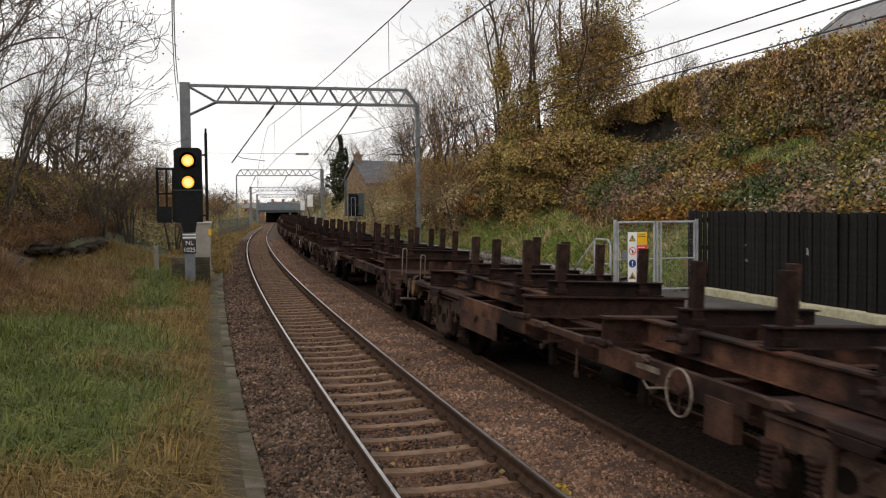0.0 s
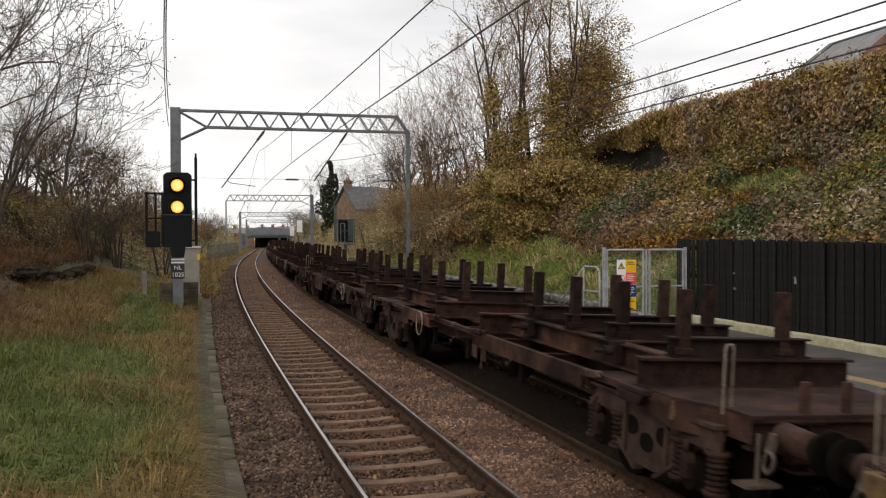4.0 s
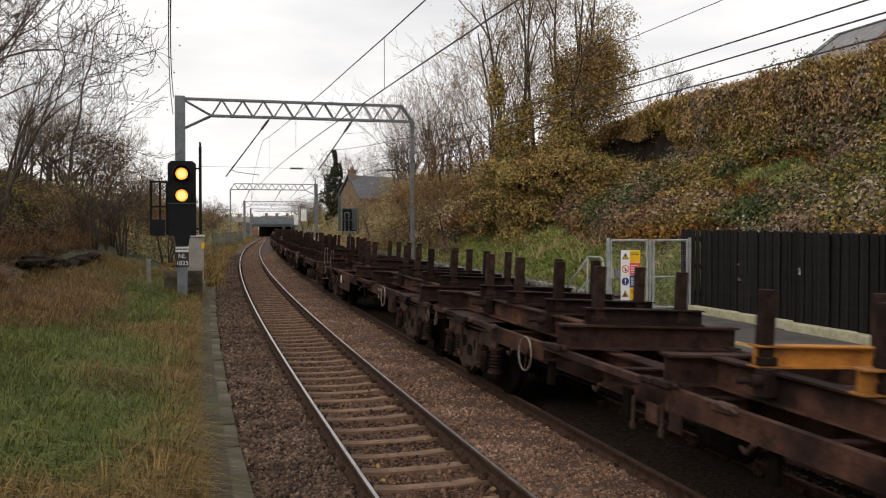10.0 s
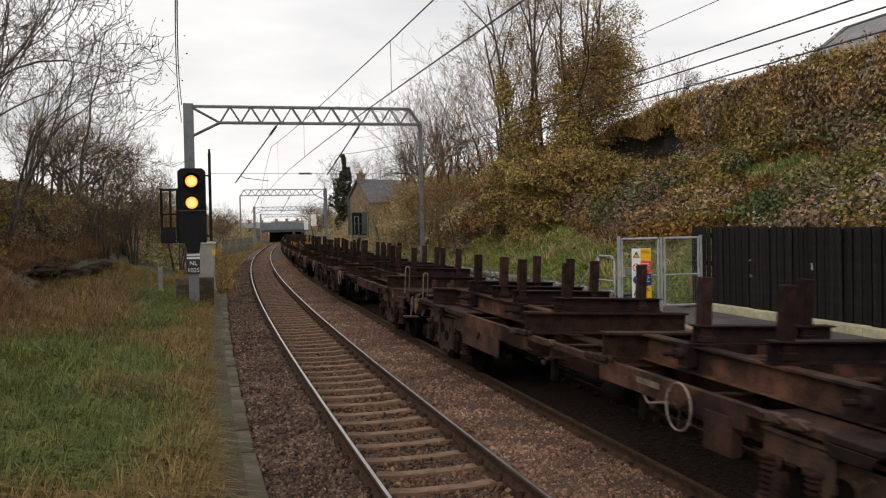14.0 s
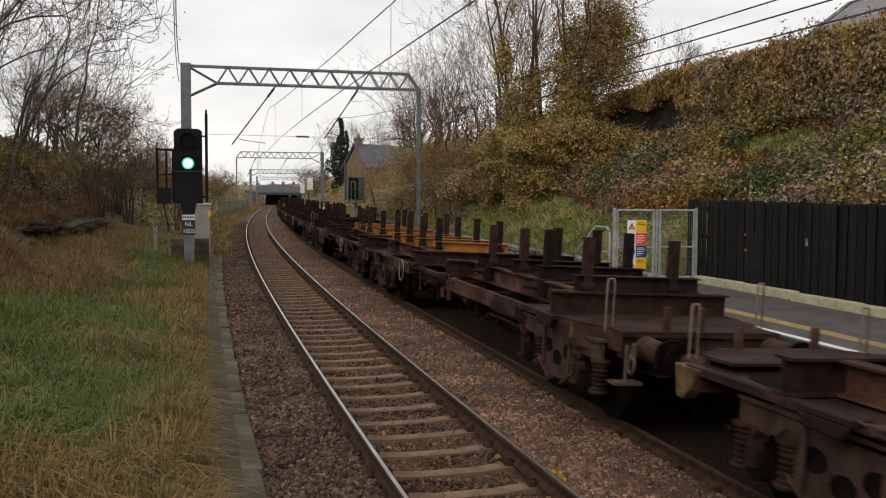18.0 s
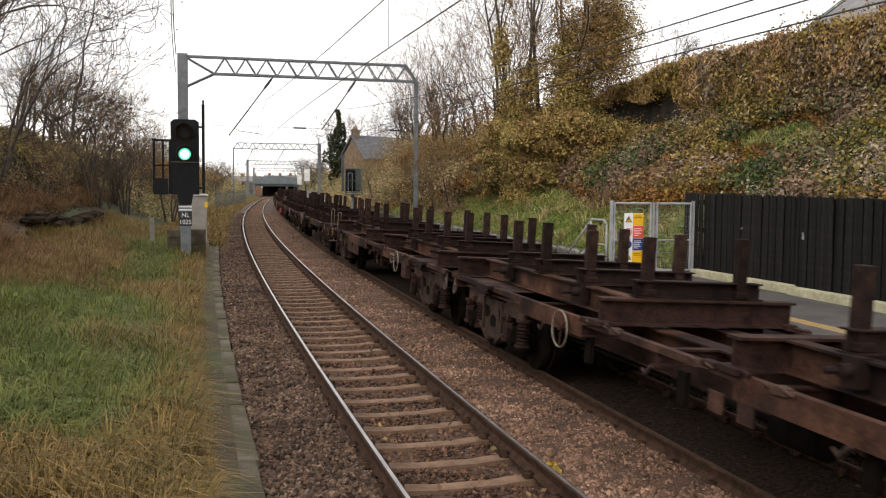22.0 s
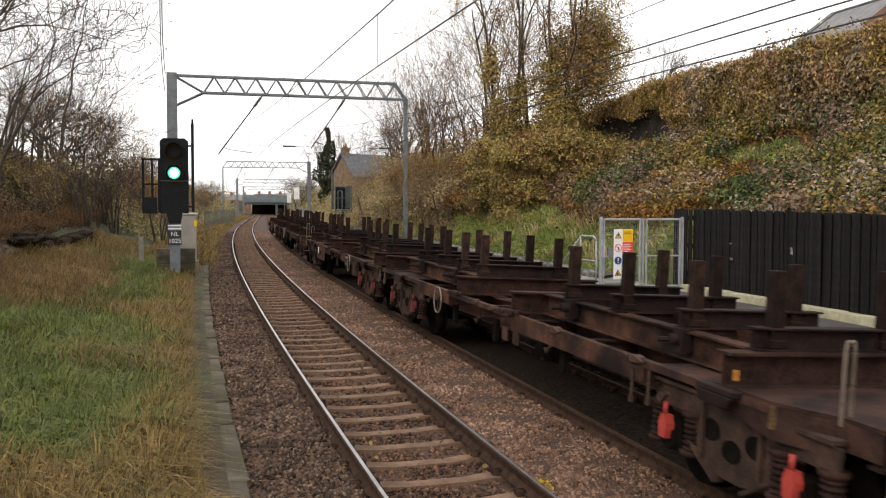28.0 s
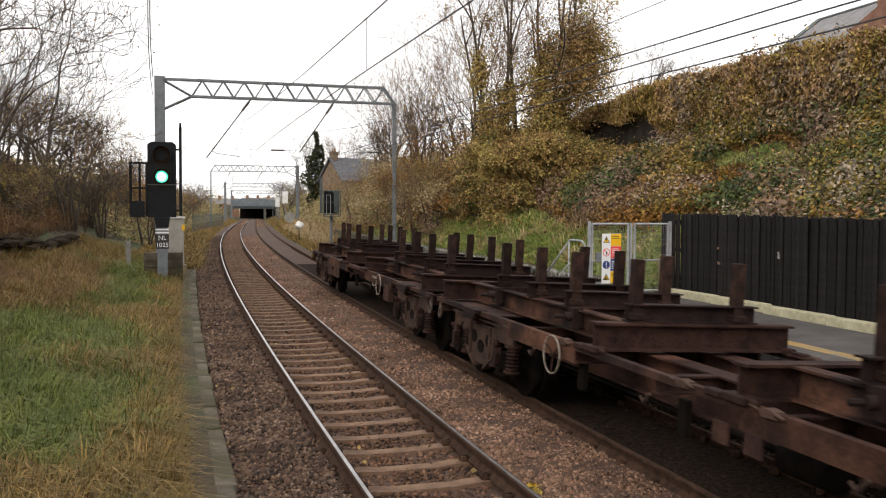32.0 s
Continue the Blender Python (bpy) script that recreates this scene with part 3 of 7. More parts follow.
def make_fence():
    fe = thing("timber_fence", Matrix(), "tall black-stained close-boarded timber fence along the platform", "fence", "")
    bm = bmesh.new()
    box(bm, -0.011, 0.011, -0.047, 0.047, 0.0, 1.53)
    me = finish(bm, "board", M_FENCE, 0.006)
    s = 16.9
    i = 0
    while s > -14:
        ob = new("board", me)
        ob.parent = fe
        w = RNG.normal()
        ob.matrix_local = spot(s, 7.08 + (0.012 if i % 2 else 0) + 0.004 * w, 1.04 + 0.010 * RNG.normal(), RNG.normal() * 1.2) @ Matrix.Rotation(0.006 * w, 4, "Y")
        s -= 0.1035
        i += 1
    st = strip("backing_board", np.arange(-14, 17.0, 1.0), [(7.108, 1.06), (7.108, 2.54), (7.114, 2.54), (7.114, 1.06)], M_FENCE, "", "")
    st.parent = fe
    for z in (1.25, 1.80, 2.35):
        st = strip("rail", np.arange(-14, 17.1, 1.0), [(7.12, z), (7.12, z + 0.09), (7.18, z + 0.09), (7.18, z), (7.12, z)], M_FENCE, "", "")
        st.parent = fe
    bm = bmesh.new()
    box(bm, -0.09, 0.09, -0.745, 0.745, 0.0, 0.15)
    me = finish(bm, "plinth_block", M_PLINTH, 0.012)
    pl = thing("fence_plinth", Matrix(), "pale lichen-stained concrete plinth at the foot of the fence", "plinth", kind="structure")
    for i in range(20):
        ob = new("plinth_block", me)
        ob.parent = pl
        ob.matrix_local = spot(15.6 - i * 1.5, 6.97, 0.945 + 0.006 * math.sin(i * 2.0), RNG.normal() * 0.3)


M_PLINTH = material("lichen_concrete", (0.30, 0.28, 0.18), (0.50, 0.47, 0.33), 5, 0.9, bump=0.2, fine=60, vary=0.1)


def text_mesh(words, size, mat, name="lettering"):
    cu = bpy.data.curves.new(name, "FONT")
    cu.body, cu.size, cu.extrude, cu.align_x, cu.align_y = words, size, 0.002, "CENTER", "CENTER"
    ob = bpy.data.objects.new(name, cu)
    scene.collection.objects.link(ob)
    me = bpy.data.meshes.new_from_object(ob.evaluated_get(bpy.context.evaluated_depsgraph_get()))
    bpy.data.objects.remove(ob)
    bpy.data.curves.remove(cu)
    me.materials.clear()
    me.materials.append(mat)
    return me


def make_gate():
    """Galvanised mesh gates across the platform end: local x across, z up."""
    g = thing("platform_end_gate", spot(16.55, 6.18, 0.94), "pair of galvanised tube and mesh gates across the platform end", "gate")
    x0, x1 = -0.86, 0.80
    for i, (a, b) in enumerate(((x0, -0.08), (0.06, x1))):
        bm = bmesh.new()
        pipe(bm, [(a, 0, 0.1), (a, 0, 1.42), (b, 0, 1.42), (b, 0, 0.1), (a, 0, 0.1)], 0.024, 6)
        rod(bm, (a, 0, 0.70), (b, 0, 0.70), 0.020, n=6)
        leaf = part("gate_leaf", bm, M_GALV2, g)
        bm = bmesh.new()
        for k in range(1, 15):
            x = a + (b - a) * k / 15
            rod(bm, (x, 0, 0.1), (x, 0, 1.42), 0.0011, n=4, caps=False)
        for k in range(1, 26):
            z = 0.1 + 1.32 * k / 26
            rod(bm, (a, 0, z), (b, 0, z), 0.0011, n=4, caps=False)
        part("wire_mesh", bm, M_GALV2, leaf)
    for x in (x0 - 0.06, x1 + 0.05):
        bm = bmesh.new()
        box(bm, x - 0.025, x + 0.025, -0.025, 0.025, 0, 1.47)
        part("gate_post", bm, M_GALV2, g)
    bm = bmesh.new()
    box(bm, -0.035, 0.0, -0.02, 0.02, 0, 1.44)
    part("meeting_post", bm, M_GALV2, g)
    bm = bmesh.new()
    box(bm, -0.80, -0.68, -0.05, -0.02, 0.72, 0.86)
    part("latch_box", bm, M_GALV, g)

    sg = thing("warning_sign", spot(16.50, 5.71, 0.94), "tall white, yellow, red and blue trackside warning sign on the gate", "sign")
    w, z0, z1 = 0.41, 0.26, 1.23
    bm = bmesh.new()
    box(bm, -w / 2, w / 2, -0.012, 0.0, z0, z1)
    part("panel", bm, M_SIGNWHITE, sg, bevel=0.004)
    hgt = (z1 - z0) / 4
    for i, mat in enumerate((M_SIGNYEL, M_SIGNRED, M_SIGNBLUE, M_SIGNYEL)):
        b1 = z1 - i * hgt
        bm = bmesh.new()
        box(bm, -0.02, w / 2 - 0.003, -0.017, -0.013, b1 - hgt + 0.004, b1 - 0.004)
        fld = part("colour_field", bm, mat, sg)
        bm = bmesh.new()
        for k in range(5 if i in (1, 2) else 2):
            zz = b1 - 0.06 - k * 0.034
            ln = (0.15, 0.17, 0.13, 0.16, 0.10)[k]
            box(bm, 0.0, ln, -0.019, -0.0175, zz, zz + 0.012)
        part("text_bars", bm, M_SIGNWHITE if i in (1, 2) else M_SIGNBLACK, fld)
        cx, cz = -w / 2 + 0.092, b1 - hgt / 2
        bm = bmesh.new()
        if i in (0, 3):
            for r, y, m in ((0.085, -0.0165, 0), (0.058, -0.019, 1)):
                tri = [bm.verts.new((cx + r * math.sin(a), y, cz - 0.012 + r * math.cos(a))) for a in (0, 2.094, 4.189)]
                bm.faces.new(tri).material_index = m
            ob = part("warning_triangle", bm, M_SIGNBLACK, sg)
            ob.data.materials.append(M_SIGNYEL)
            bm = bmesh.new()
            if i == 0:
                prism(bm, [(cx - 0.012, cz + 0.03), (cx + 0.01, cz + 0.03), (cx + 0.002, cz + 0.003), (cx + 0.014, cz + 0.003), (cx - 0.006, cz - 0.04), (cx - 0.002, cz - 0.008), (cx - 0.016, cz - 0.008)], "y", -0.021, -0.0195)
            else:
                prism(bm, [(cx - 0.035, cz - 0.035), (cx + 0.03, cz - 0.035), (cx + 0.005, cz - 0.0), (cx - 0.008, cz + 0.025)], "y", -0.021, -0.0195)
            part("symbol", bm, M_SIGNBLACK, sg)
        else:
            ring = [bm.verts.new((cx + 0.078 * math.sin(k * 0.3927), -0.0165, cz + 0.078 * math.cos(k * 0.3927))) for k in range(16)]
            bm.faces.new(ring)
            ob = part("round_field", bm, M_SIGNRED if i == 1 else M_SIGNBLUE, sg)
            bm = bmesh.new()
            if i == 1:
                ring = [bm.verts.new((cx + 0.062 * math.sin(k * 0.3927), -0.0185, cz + 0.062 * math.cos(k * 0.3927))) for k in range(16)]
                bm.faces.new(ring)
                part("round_inner", bm, M_SIGNWHITE, sg)
                bm = bmesh.new()
                prism(bm, [(cx - 0.05, cz + 0.038), (cx - 0.038, cz + 0.05), (cx + 0.05, cz - 0.038), (cx + 0.038, cz - 0.05)], "y", -0.0215, -0.019)
                part("slash", bm, M_SIGNRED, sg)
                bm = bmesh.new()
                box(bm, cx - 0.012, cx + 0.012, -0.0225, -0.0218, cz - 0.045, cz + 0.02)
                part("symbol", bm, M_SIGNBLACK, sg)
            else:
                box(bm, cx - 0.01, cx + 0.01, -0.0205, -0.0185, cz - 0.012, cz + 0.05)
                box(bm, cx - 0.01, cx + 0.01, -0.0205, -0.0185, cz - 0.05, cz - 0.03)
                part("symbol", bm, M_SIGNWHITE, sg)

    bm = bmesh.new()
    rod(bm, (0.06, 0.006, 0.0), (0.06, 0.006, 0.26), 0.02)
    part("sign_post", bm, M_BLACK, sg)
    st = thing("concrete_step", spot(16.95, 5.85, 0.93), "low pale concrete step behind the platform gate", "step")
    bm = bmesh.new()
    box(bm, -0.30, 0.28, -0.15, 0.2, 0.0, 0.17)
    part("block", bm, M_CONC, st, bevel=0.015)
    sc = thing("paper_scrap", spot(13.2, 7.05, 1.92), "small torn pale scrap caught in the black fence", "litter")
    bm = bmesh.new()
    prism(bm, [(-0.035, -0.06), (0.03, -0.045), (0.012, 0.0), (0.035, 0.05), (-0.01, 0.065), (-0.03, 0.02)], "x", -0.006, 0.0)
    part("scrap", bm, M_CONC, sc)

    hr = thing("handrail", spot(18.6, 5.95, 0.0), "bent galvanised tube handrail of the steps at the platform end", "handrail")
    bm = bmesh.new()
    pipe(bm, [(0.05, -0.3, 0.9), (0.05, -0.3, 1.86), (0.03, -0.2, 1.95), (0.0, 0.35, 1.95), (0.0, 1.9, 0.95), (0.0, 1.9, 0.3)], 0.022, 8)
    part("rail_tube", bm, M_GALV2, hr)
    bm = bmesh.new()
    pipe(bm, [(0.05, -0.3, 1.42), (0.0, 0.4, 1.42), (0.0, 1.9, 0.5)], 0.018, 8)
    part("middle_tube", bm, M_GALV2, hr)
    bm = bmesh.new()
    rod(bm, (0.0, 0.4, 0.6), (0.0, 0.4, 1.94), 0.02)
    part("post", bm, M_GALV2, hr)


def make_stone_wall():
    w = thing("rubble_wall", Matrix(), "low grey rubble stone retaining wall below the grass slope", "stone wall", kind="structure")
    core = strip("core", np.arange(19.5, 62, 1.5), [(6.75, -0.3), (6.72, 1.0), (7.15, 1.05), (7.2, 0.3)], M_SOIL, "", "")
    core.parent = w
    shapes = []
    for k in range(6):
        bm = bmesh.new()
        bmesh.ops.create_icosphere(bm, subdivisions=1, radius=1)
        for v in bm.verts:
            v.co = Vector((v.co.x * 0.10, v.co.y * RNG.uniform(0.8, 1.2), v.co.z)) * RNG.uniform(0.82, 1.12)
        shapes.append(finish(bm, "stone", M_STONE))
    cnt = 0
    for row in range(5):
        s = 19.5 + row * 0.13
        while s < 40 and cnt < 300:
            ln = RNG.uniform(0.16, 0.33)
            ob = new("stone", shapes[cnt % 6])
            ob.parent = w
            ob.matrix_local = spot(s, 6.70 + RNG.uniform(-0.03, 0.03), 0.1 + row * 0.22 + RNG.uniform(-0.02, 0.02)) @ Matrix.Diagonal((1.0, ln * 0.95, 0.13, 1))
            s += ln * 1.7
            cnt += 1


make_platform()
make_fence()
make_gate()

M_FRAME = material("bogie_frame_steel", (0.0237, 0.0139, 0.0105), (0.0805, 0.0467, 0.0344), 3.0, 0.85, bump=0.25, fine=40, spots=(0.0880, 0.0405, 0.0231), spot_at=0.64, vary=0.15, spec=0.25)

# ---- the train: twelve pairs of skeletal flat wagons that carry stanchion cradles ----
PAIR = 32.182


def run(t):
    """How far the train has come by t seconds."""
    q = t / 32
    return 355.4104 * q + 104.2077 * q ** 2 - 198.8087 * q ** 3 - 4.4619 * q ** 4 + 173.5964 * q ** 5 - 87.6036 * q ** 6


def lathe(bm, rows, n):
    """Rows (radius, height) turned round the z axis."""
    rings = [[bm.verts.new((max(r, 0.001) * math.cos(6.2832 * i / n), max(r, 0.001) * math.sin(6.2832 * i / n), z)) for i in range(n)] for r, z in rows]
    for a, b in zip(rings[:-1], rings[1:]):
        for i in range(n):
            bm.faces.new((a[i], a[(i + 1) % n], b[(i + 1) % n], b[i])).smooth = True


MESH = {}


def cached(key, build, mat, bevel=0.0):
    if key not in MESH:
        bm = bmesh.new()
        build(bm)
        MESH[key] = finish(bm, key.split("/")[0], mat, bevel)
    return MESH[key]


def shift(x, y, z, turn=0.0):
    return pose(x, y, z, 0, 0, turn)


def b_sideframe(bm):
    """A pressed bogie side frame with lightening holes, length along y."""
    out = [(-1.28, 0.62), (-1.28, 0.93), (-1.10, 0.98), (-0.62, 0.96), (-0.45, 0.90), (0.45, 0.90), (0.62, 0.96), (1.10, 0.98), (1.28, 0.93), (1.28, 0.62), (1.16, 0.60), (1.10, 0.74), (0.72, 0.74), (0.60, 0.56), (0.42, 0.36), (0.15, 0.30), (-0.15, 0.30), (-0.42, 0.36), (-0.60, 0.56), (-0.72, 0.74), (-1.10, 0.74), (-1.16, 0.60)]
    prism(bm, out, "x", -0.02, 0.02)
    box(bm, -0.07, 0.07, -1.26, 1.26, 0.955, 0.99)
    for sg in (-1, 1):
        box(bm, -0.06, 0.06, sg * 0.42 - 0.02, sg * 0.42 + 0.02, 0.36, 0.90)
        prism(bm, [(sg * 0.62, 0.52), (sg * 0.2, 0.28), (sg * 0.2, 0.24), (sg * 0.66, 0.50)], "x", -0.06, 0.06)


# solid disc laid over the frame; its near-black colour paints the hole's shade
def b_hole(bm):
    for y, z, a, b in ((0.0, 0.0, 0.14, 0.10),):
        ring = [(y + a * math.cos(k * 0.5236), z + b * math.sin(k * 0.5236)) for k in range(12)]
        prism(bm, ring, "x", -0.026, 0.026)


def b_spring(bm):
    prof_r = [(0.0, 0.36), (0.12, 0.36), (0.12, 0.40)]
    for k in range(6):
        z = 0.405 + k * 0.052
        prof_r += [(0.07, z), (0.095, z + 0.006), (0.098, z + 0.026), (0.07, z + 0.034)]
    lathe(bm, prof_r + [(0.12, 0.72), (0.12, 0.76), (0.0, 0.76)], 10)


def b_axlebox(bm):
    prism(bm, [(-0.17, 0.34), (0.17, 0.34), (0.19, 0.46), (0.13, 0.62), (-0.13, 0.62), (-0.19, 0.46)], "x", -0.11, 0.11)
    rod(bm, (-0.16, 0, 0.45), (0.13, 0, 0.45), 0.115, n=12)


def b_damper(bm):
    prism(bm, [(-0.06, 0.46), (0.06, 0.46), (0.07, 0.60), (0.04, 0.68), (-0.04, 0.68), (-0.07, 0.60)], "x", -0.05, 0.04)
    rod(bm, (-0.02, 0, 0.68), (-0.02, 0, 0.80), 0.025)


def b_wheel(bm):
    rod(bm, (-0.065, 0, 0.42), (0.065, 0, 0.42), 0.42, n=24)
    rod(bm, (0.065, 0, 0.42), (0.095, 0, 0.42), 0.455, n=24)


def add_bogie(wagon, y, red):
    bo = part("bogie", cached("bogie_bolster", lambda bm: (box(bm, -0.95, 0.95, -0.28, 0.28, 0.60, 0.86), box(bm, -0.3, 0.3, -0.9, 0.9, 0.5, 0.7)), M_GRIMESHADE, 0.02), None, wagon, at=shift(0, y, 0))
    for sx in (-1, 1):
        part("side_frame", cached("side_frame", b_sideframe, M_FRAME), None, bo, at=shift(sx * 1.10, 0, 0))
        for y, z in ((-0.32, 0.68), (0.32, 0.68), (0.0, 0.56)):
            part("frame_opening", cached("frame_opening", b_hole, M_GRIMESHADE), None, bo, at=shift(sx * 1.10, y, z))
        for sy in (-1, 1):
            part("axle_box", cached("axle_box", b_axlebox, M_GRIMESHADE, 0.012), None, bo, at=shift(sx * 1.04, sy * 0.92, 0))
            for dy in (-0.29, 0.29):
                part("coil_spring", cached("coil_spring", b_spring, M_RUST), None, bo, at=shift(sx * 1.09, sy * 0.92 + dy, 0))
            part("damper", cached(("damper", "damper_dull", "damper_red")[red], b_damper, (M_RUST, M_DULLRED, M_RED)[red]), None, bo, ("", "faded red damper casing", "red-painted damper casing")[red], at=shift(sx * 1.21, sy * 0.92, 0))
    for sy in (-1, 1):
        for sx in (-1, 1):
            part("wheel", cached("wheel", b_wheel, M_GRIMESHADE), None, bo, "steel wheel dark with brake dust", at=shift(sx * 0.72, sy * 0.92, 0, 180 if sx > 0 else 0))
        part("axle", cached("axle", lambda bm: rod(bm, (-1.0, 0, 0.42), (1.0, 0, 0.42), 0.085, n=10), M_GRIMESHADE), None, bo, at=shift(0, sy * 0.92, 0))
    return bo


def add_cradle(wagon, y0, y1, colours, rng):
    """A welded frame on the deck: two long beams, end beams, bolsters with stanchions. y0 is the leading end."""
    ln = y1 - y0
    key = "%.2f" % ln
    cr = part("cradle", cached("cradle_floor", lambda bm: ibeam(bm, "x", -0.64, 0.64, 0, 1.17, 1.31, 0.12), M_RUSTLT), None, wagon, at=shift(0, y0 + ln / 2, 0))
    for f in (-0.28, 0.28):
        part("cross_tie", cached("cradle_floor", None, None), None, cr, at=shift(0, ln * f, 0))
    for sx in (-1, 1):
        part("long_beam", cached("long_beam/" + key, lambda bm: ibeam(bm, "y", 0.11, ln - 0.11, 0, 1.13, 1.42, 0.18), M_RUSTBEAM), None, cr, at=shift(sx * 0.72, -ln / 2, 0))
    for y in (0.0, ln):
        part("end_beam", cached("end_beam", lambda bm: ([ibeam(bm, "x", -1.25, 1.29, 0, 1.12, 1.43, 0.21, 0.026)]), M_RUST), None, cr, at=shift(0, y - ln / 2, 0))
    # clamps on the near and far long beam
    for y in (1.40, 4.05):
        for sx in (-1, 1):
            part("clamp", cached("clamp", lambda bm: (rod(bm, (-0.10, 0, 1.33), (0.12, 0, 1.33), 0.055, n=8), box(bm, 0.0, 0.12, -0.09, 0.09, 1.20, 1.44), rod(bm, (-0.2, 0.05, 1.32), (-0.08, 0, 1.33), 0.03, n=6)), M_BOLST), None, cr, at=shift(sx * 0.87, y - ln / 2 + rng.uniform(-0.1, 0.1), 0, 0 if sx < 0 else 180))
    for i, f in enumerate((0.06, 1.48, 2.80, 4.2)):
        f += rng.uniform(-0.12, 0.12) if i else 0
        mat = M_YELLOW if colours == "yellow" else M_BOLST
        wide = 0.84 + rng.choice([0, 0.0, 0.06])
        sh = rng.uniform(-0.06, 0.06)
        nm = "bolster_yellow/%.2f" % wide if colours == "yellow" else "bolster/%.2f" % wide
        bo = part("bolster", cached(nm, lambda bm: ([ibeam(bm, "x", -wide, wide, 0, 1.434, 1.635, 0.17, 0.016, 0.014)]), mat), None, cr, "chipped yellow-painted steel bolster" if colours == "yellow" else "", at=shift(sh, min(f, ln - 0.15) - ln / 2, 0))
        for sx in (-1, 1):
            hgt = 2.12 + rng.uniform(-0.05, 0.05)
            part("stanchion", cached("stanchion/%.1f" % hgt, lambda bm: (box(bm, -0.065, 0.065, -0.06, 0.06, 1.47, hgt), box(bm, -0.09, 0.09, -0.09, 0.09, 1.455, 1.53)), M_STANCH, 0.008), None, bo, at=shift((-0.68 if sx < 0 else 0.56) + rng.uniform(-0.06, 0.06), 0, 0, rng.uniform(-3, 3)) @ Matrix.Rotation(rng.uniform(-0.012, 0.012), 4, "X"))


def b_handwheel(bm):
    n, m = 24, 6
    rings = []
    for i in range(n):
        a = 6.2832 * i / n
        rings.append([bm.verts.new((0.014 * math.sin(6.2832 * j / m), (0.225 + 0.010 * math.cos(6.2832 * j / m)) * math.cos(a), (0.225 + 0.010 * math.cos(6.2832 * j / m)) * math.sin(a))) for j in range(m)])
    for i in range(n):
        for j in range(m):
            bm.faces.new((rings[i][j], rings[(i + 1) % n][j], rings[(i + 1) % n][(j + 1) % m], rings[i][(j + 1) % m])).smooth = True


def b_spokes(bm):
    for k in range(3):
        a = 0.5 + k * 2.094
        rod(bm, (0.02, 0, 0), (0, 0.22 * math.cos(a), 0.22 * math.sin(a)), 0.011, n=6)
    rod(bm, (-0.02, 0, 0), (0.12, 0, 0), 0.022)


M_OCHRE = material("worn_ochre_paint", (0.06, 0.033, 0.012), (0.17, 0.10, 0.032), 12, 0.8, bump=0.2, fine=50, spots=(0.03, 0.017, 0.011), spot_at=0.56)
M_GRAB = material("weathered_grab_rail", (0.07, 0.052, 0.038), (0.22, 0.175, 0.135), 5, 0.6, bump=0.1)
M_LINK = material("worn_grey_steel_link", (0.035, 0.026, 0.02), (0.12, 0.09, 0.07), 6, 0.6, bump=0.15)


def b_link(bm):
    """A hanging flat link with an oval eye."""
    prism(bm, [(-0.04, 1.10), (0.04, 1.10), (0.10, 0.93), (0.0, 0.93)], "x", -0.015, 0.015)
    n, m = 12, 6
    rings = []
    for i in range(n):
        a = 6.2832 * i / n
        rings.append([bm.verts.new(((0.022 * math.sin(6.2832 * j / m)), 0.055 + (0.062 + 0.022 * math.cos(6.2832 * j / m)) * math.cos(a) + 0.02 * math.sin(a) * -1, 0.85 + (0.09 + 0.022 * math.cos(6.2832 * j / m)) * math.sin(a))) for j in range(m)])
    for i in range(n):
        for j in range(m):
            bm.faces.new((rings[i][j], rings[(i + 1) % n][j], rings[(i + 1) % n][(j + 1) % m], rings[i][(j + 1) % m])).smooth = True


def b_solebar(y0, y1):
    def build(bm):
        prism(bm, [(-0.015, 0.895), (0.075, 0.895), (0.075, 0.915), (0.008, 0.915), (0.008, 1.098), (0.075, 1.098), (0.075, 1.118), (-0.015, 1.118)], "y", y0, y1)
    return build


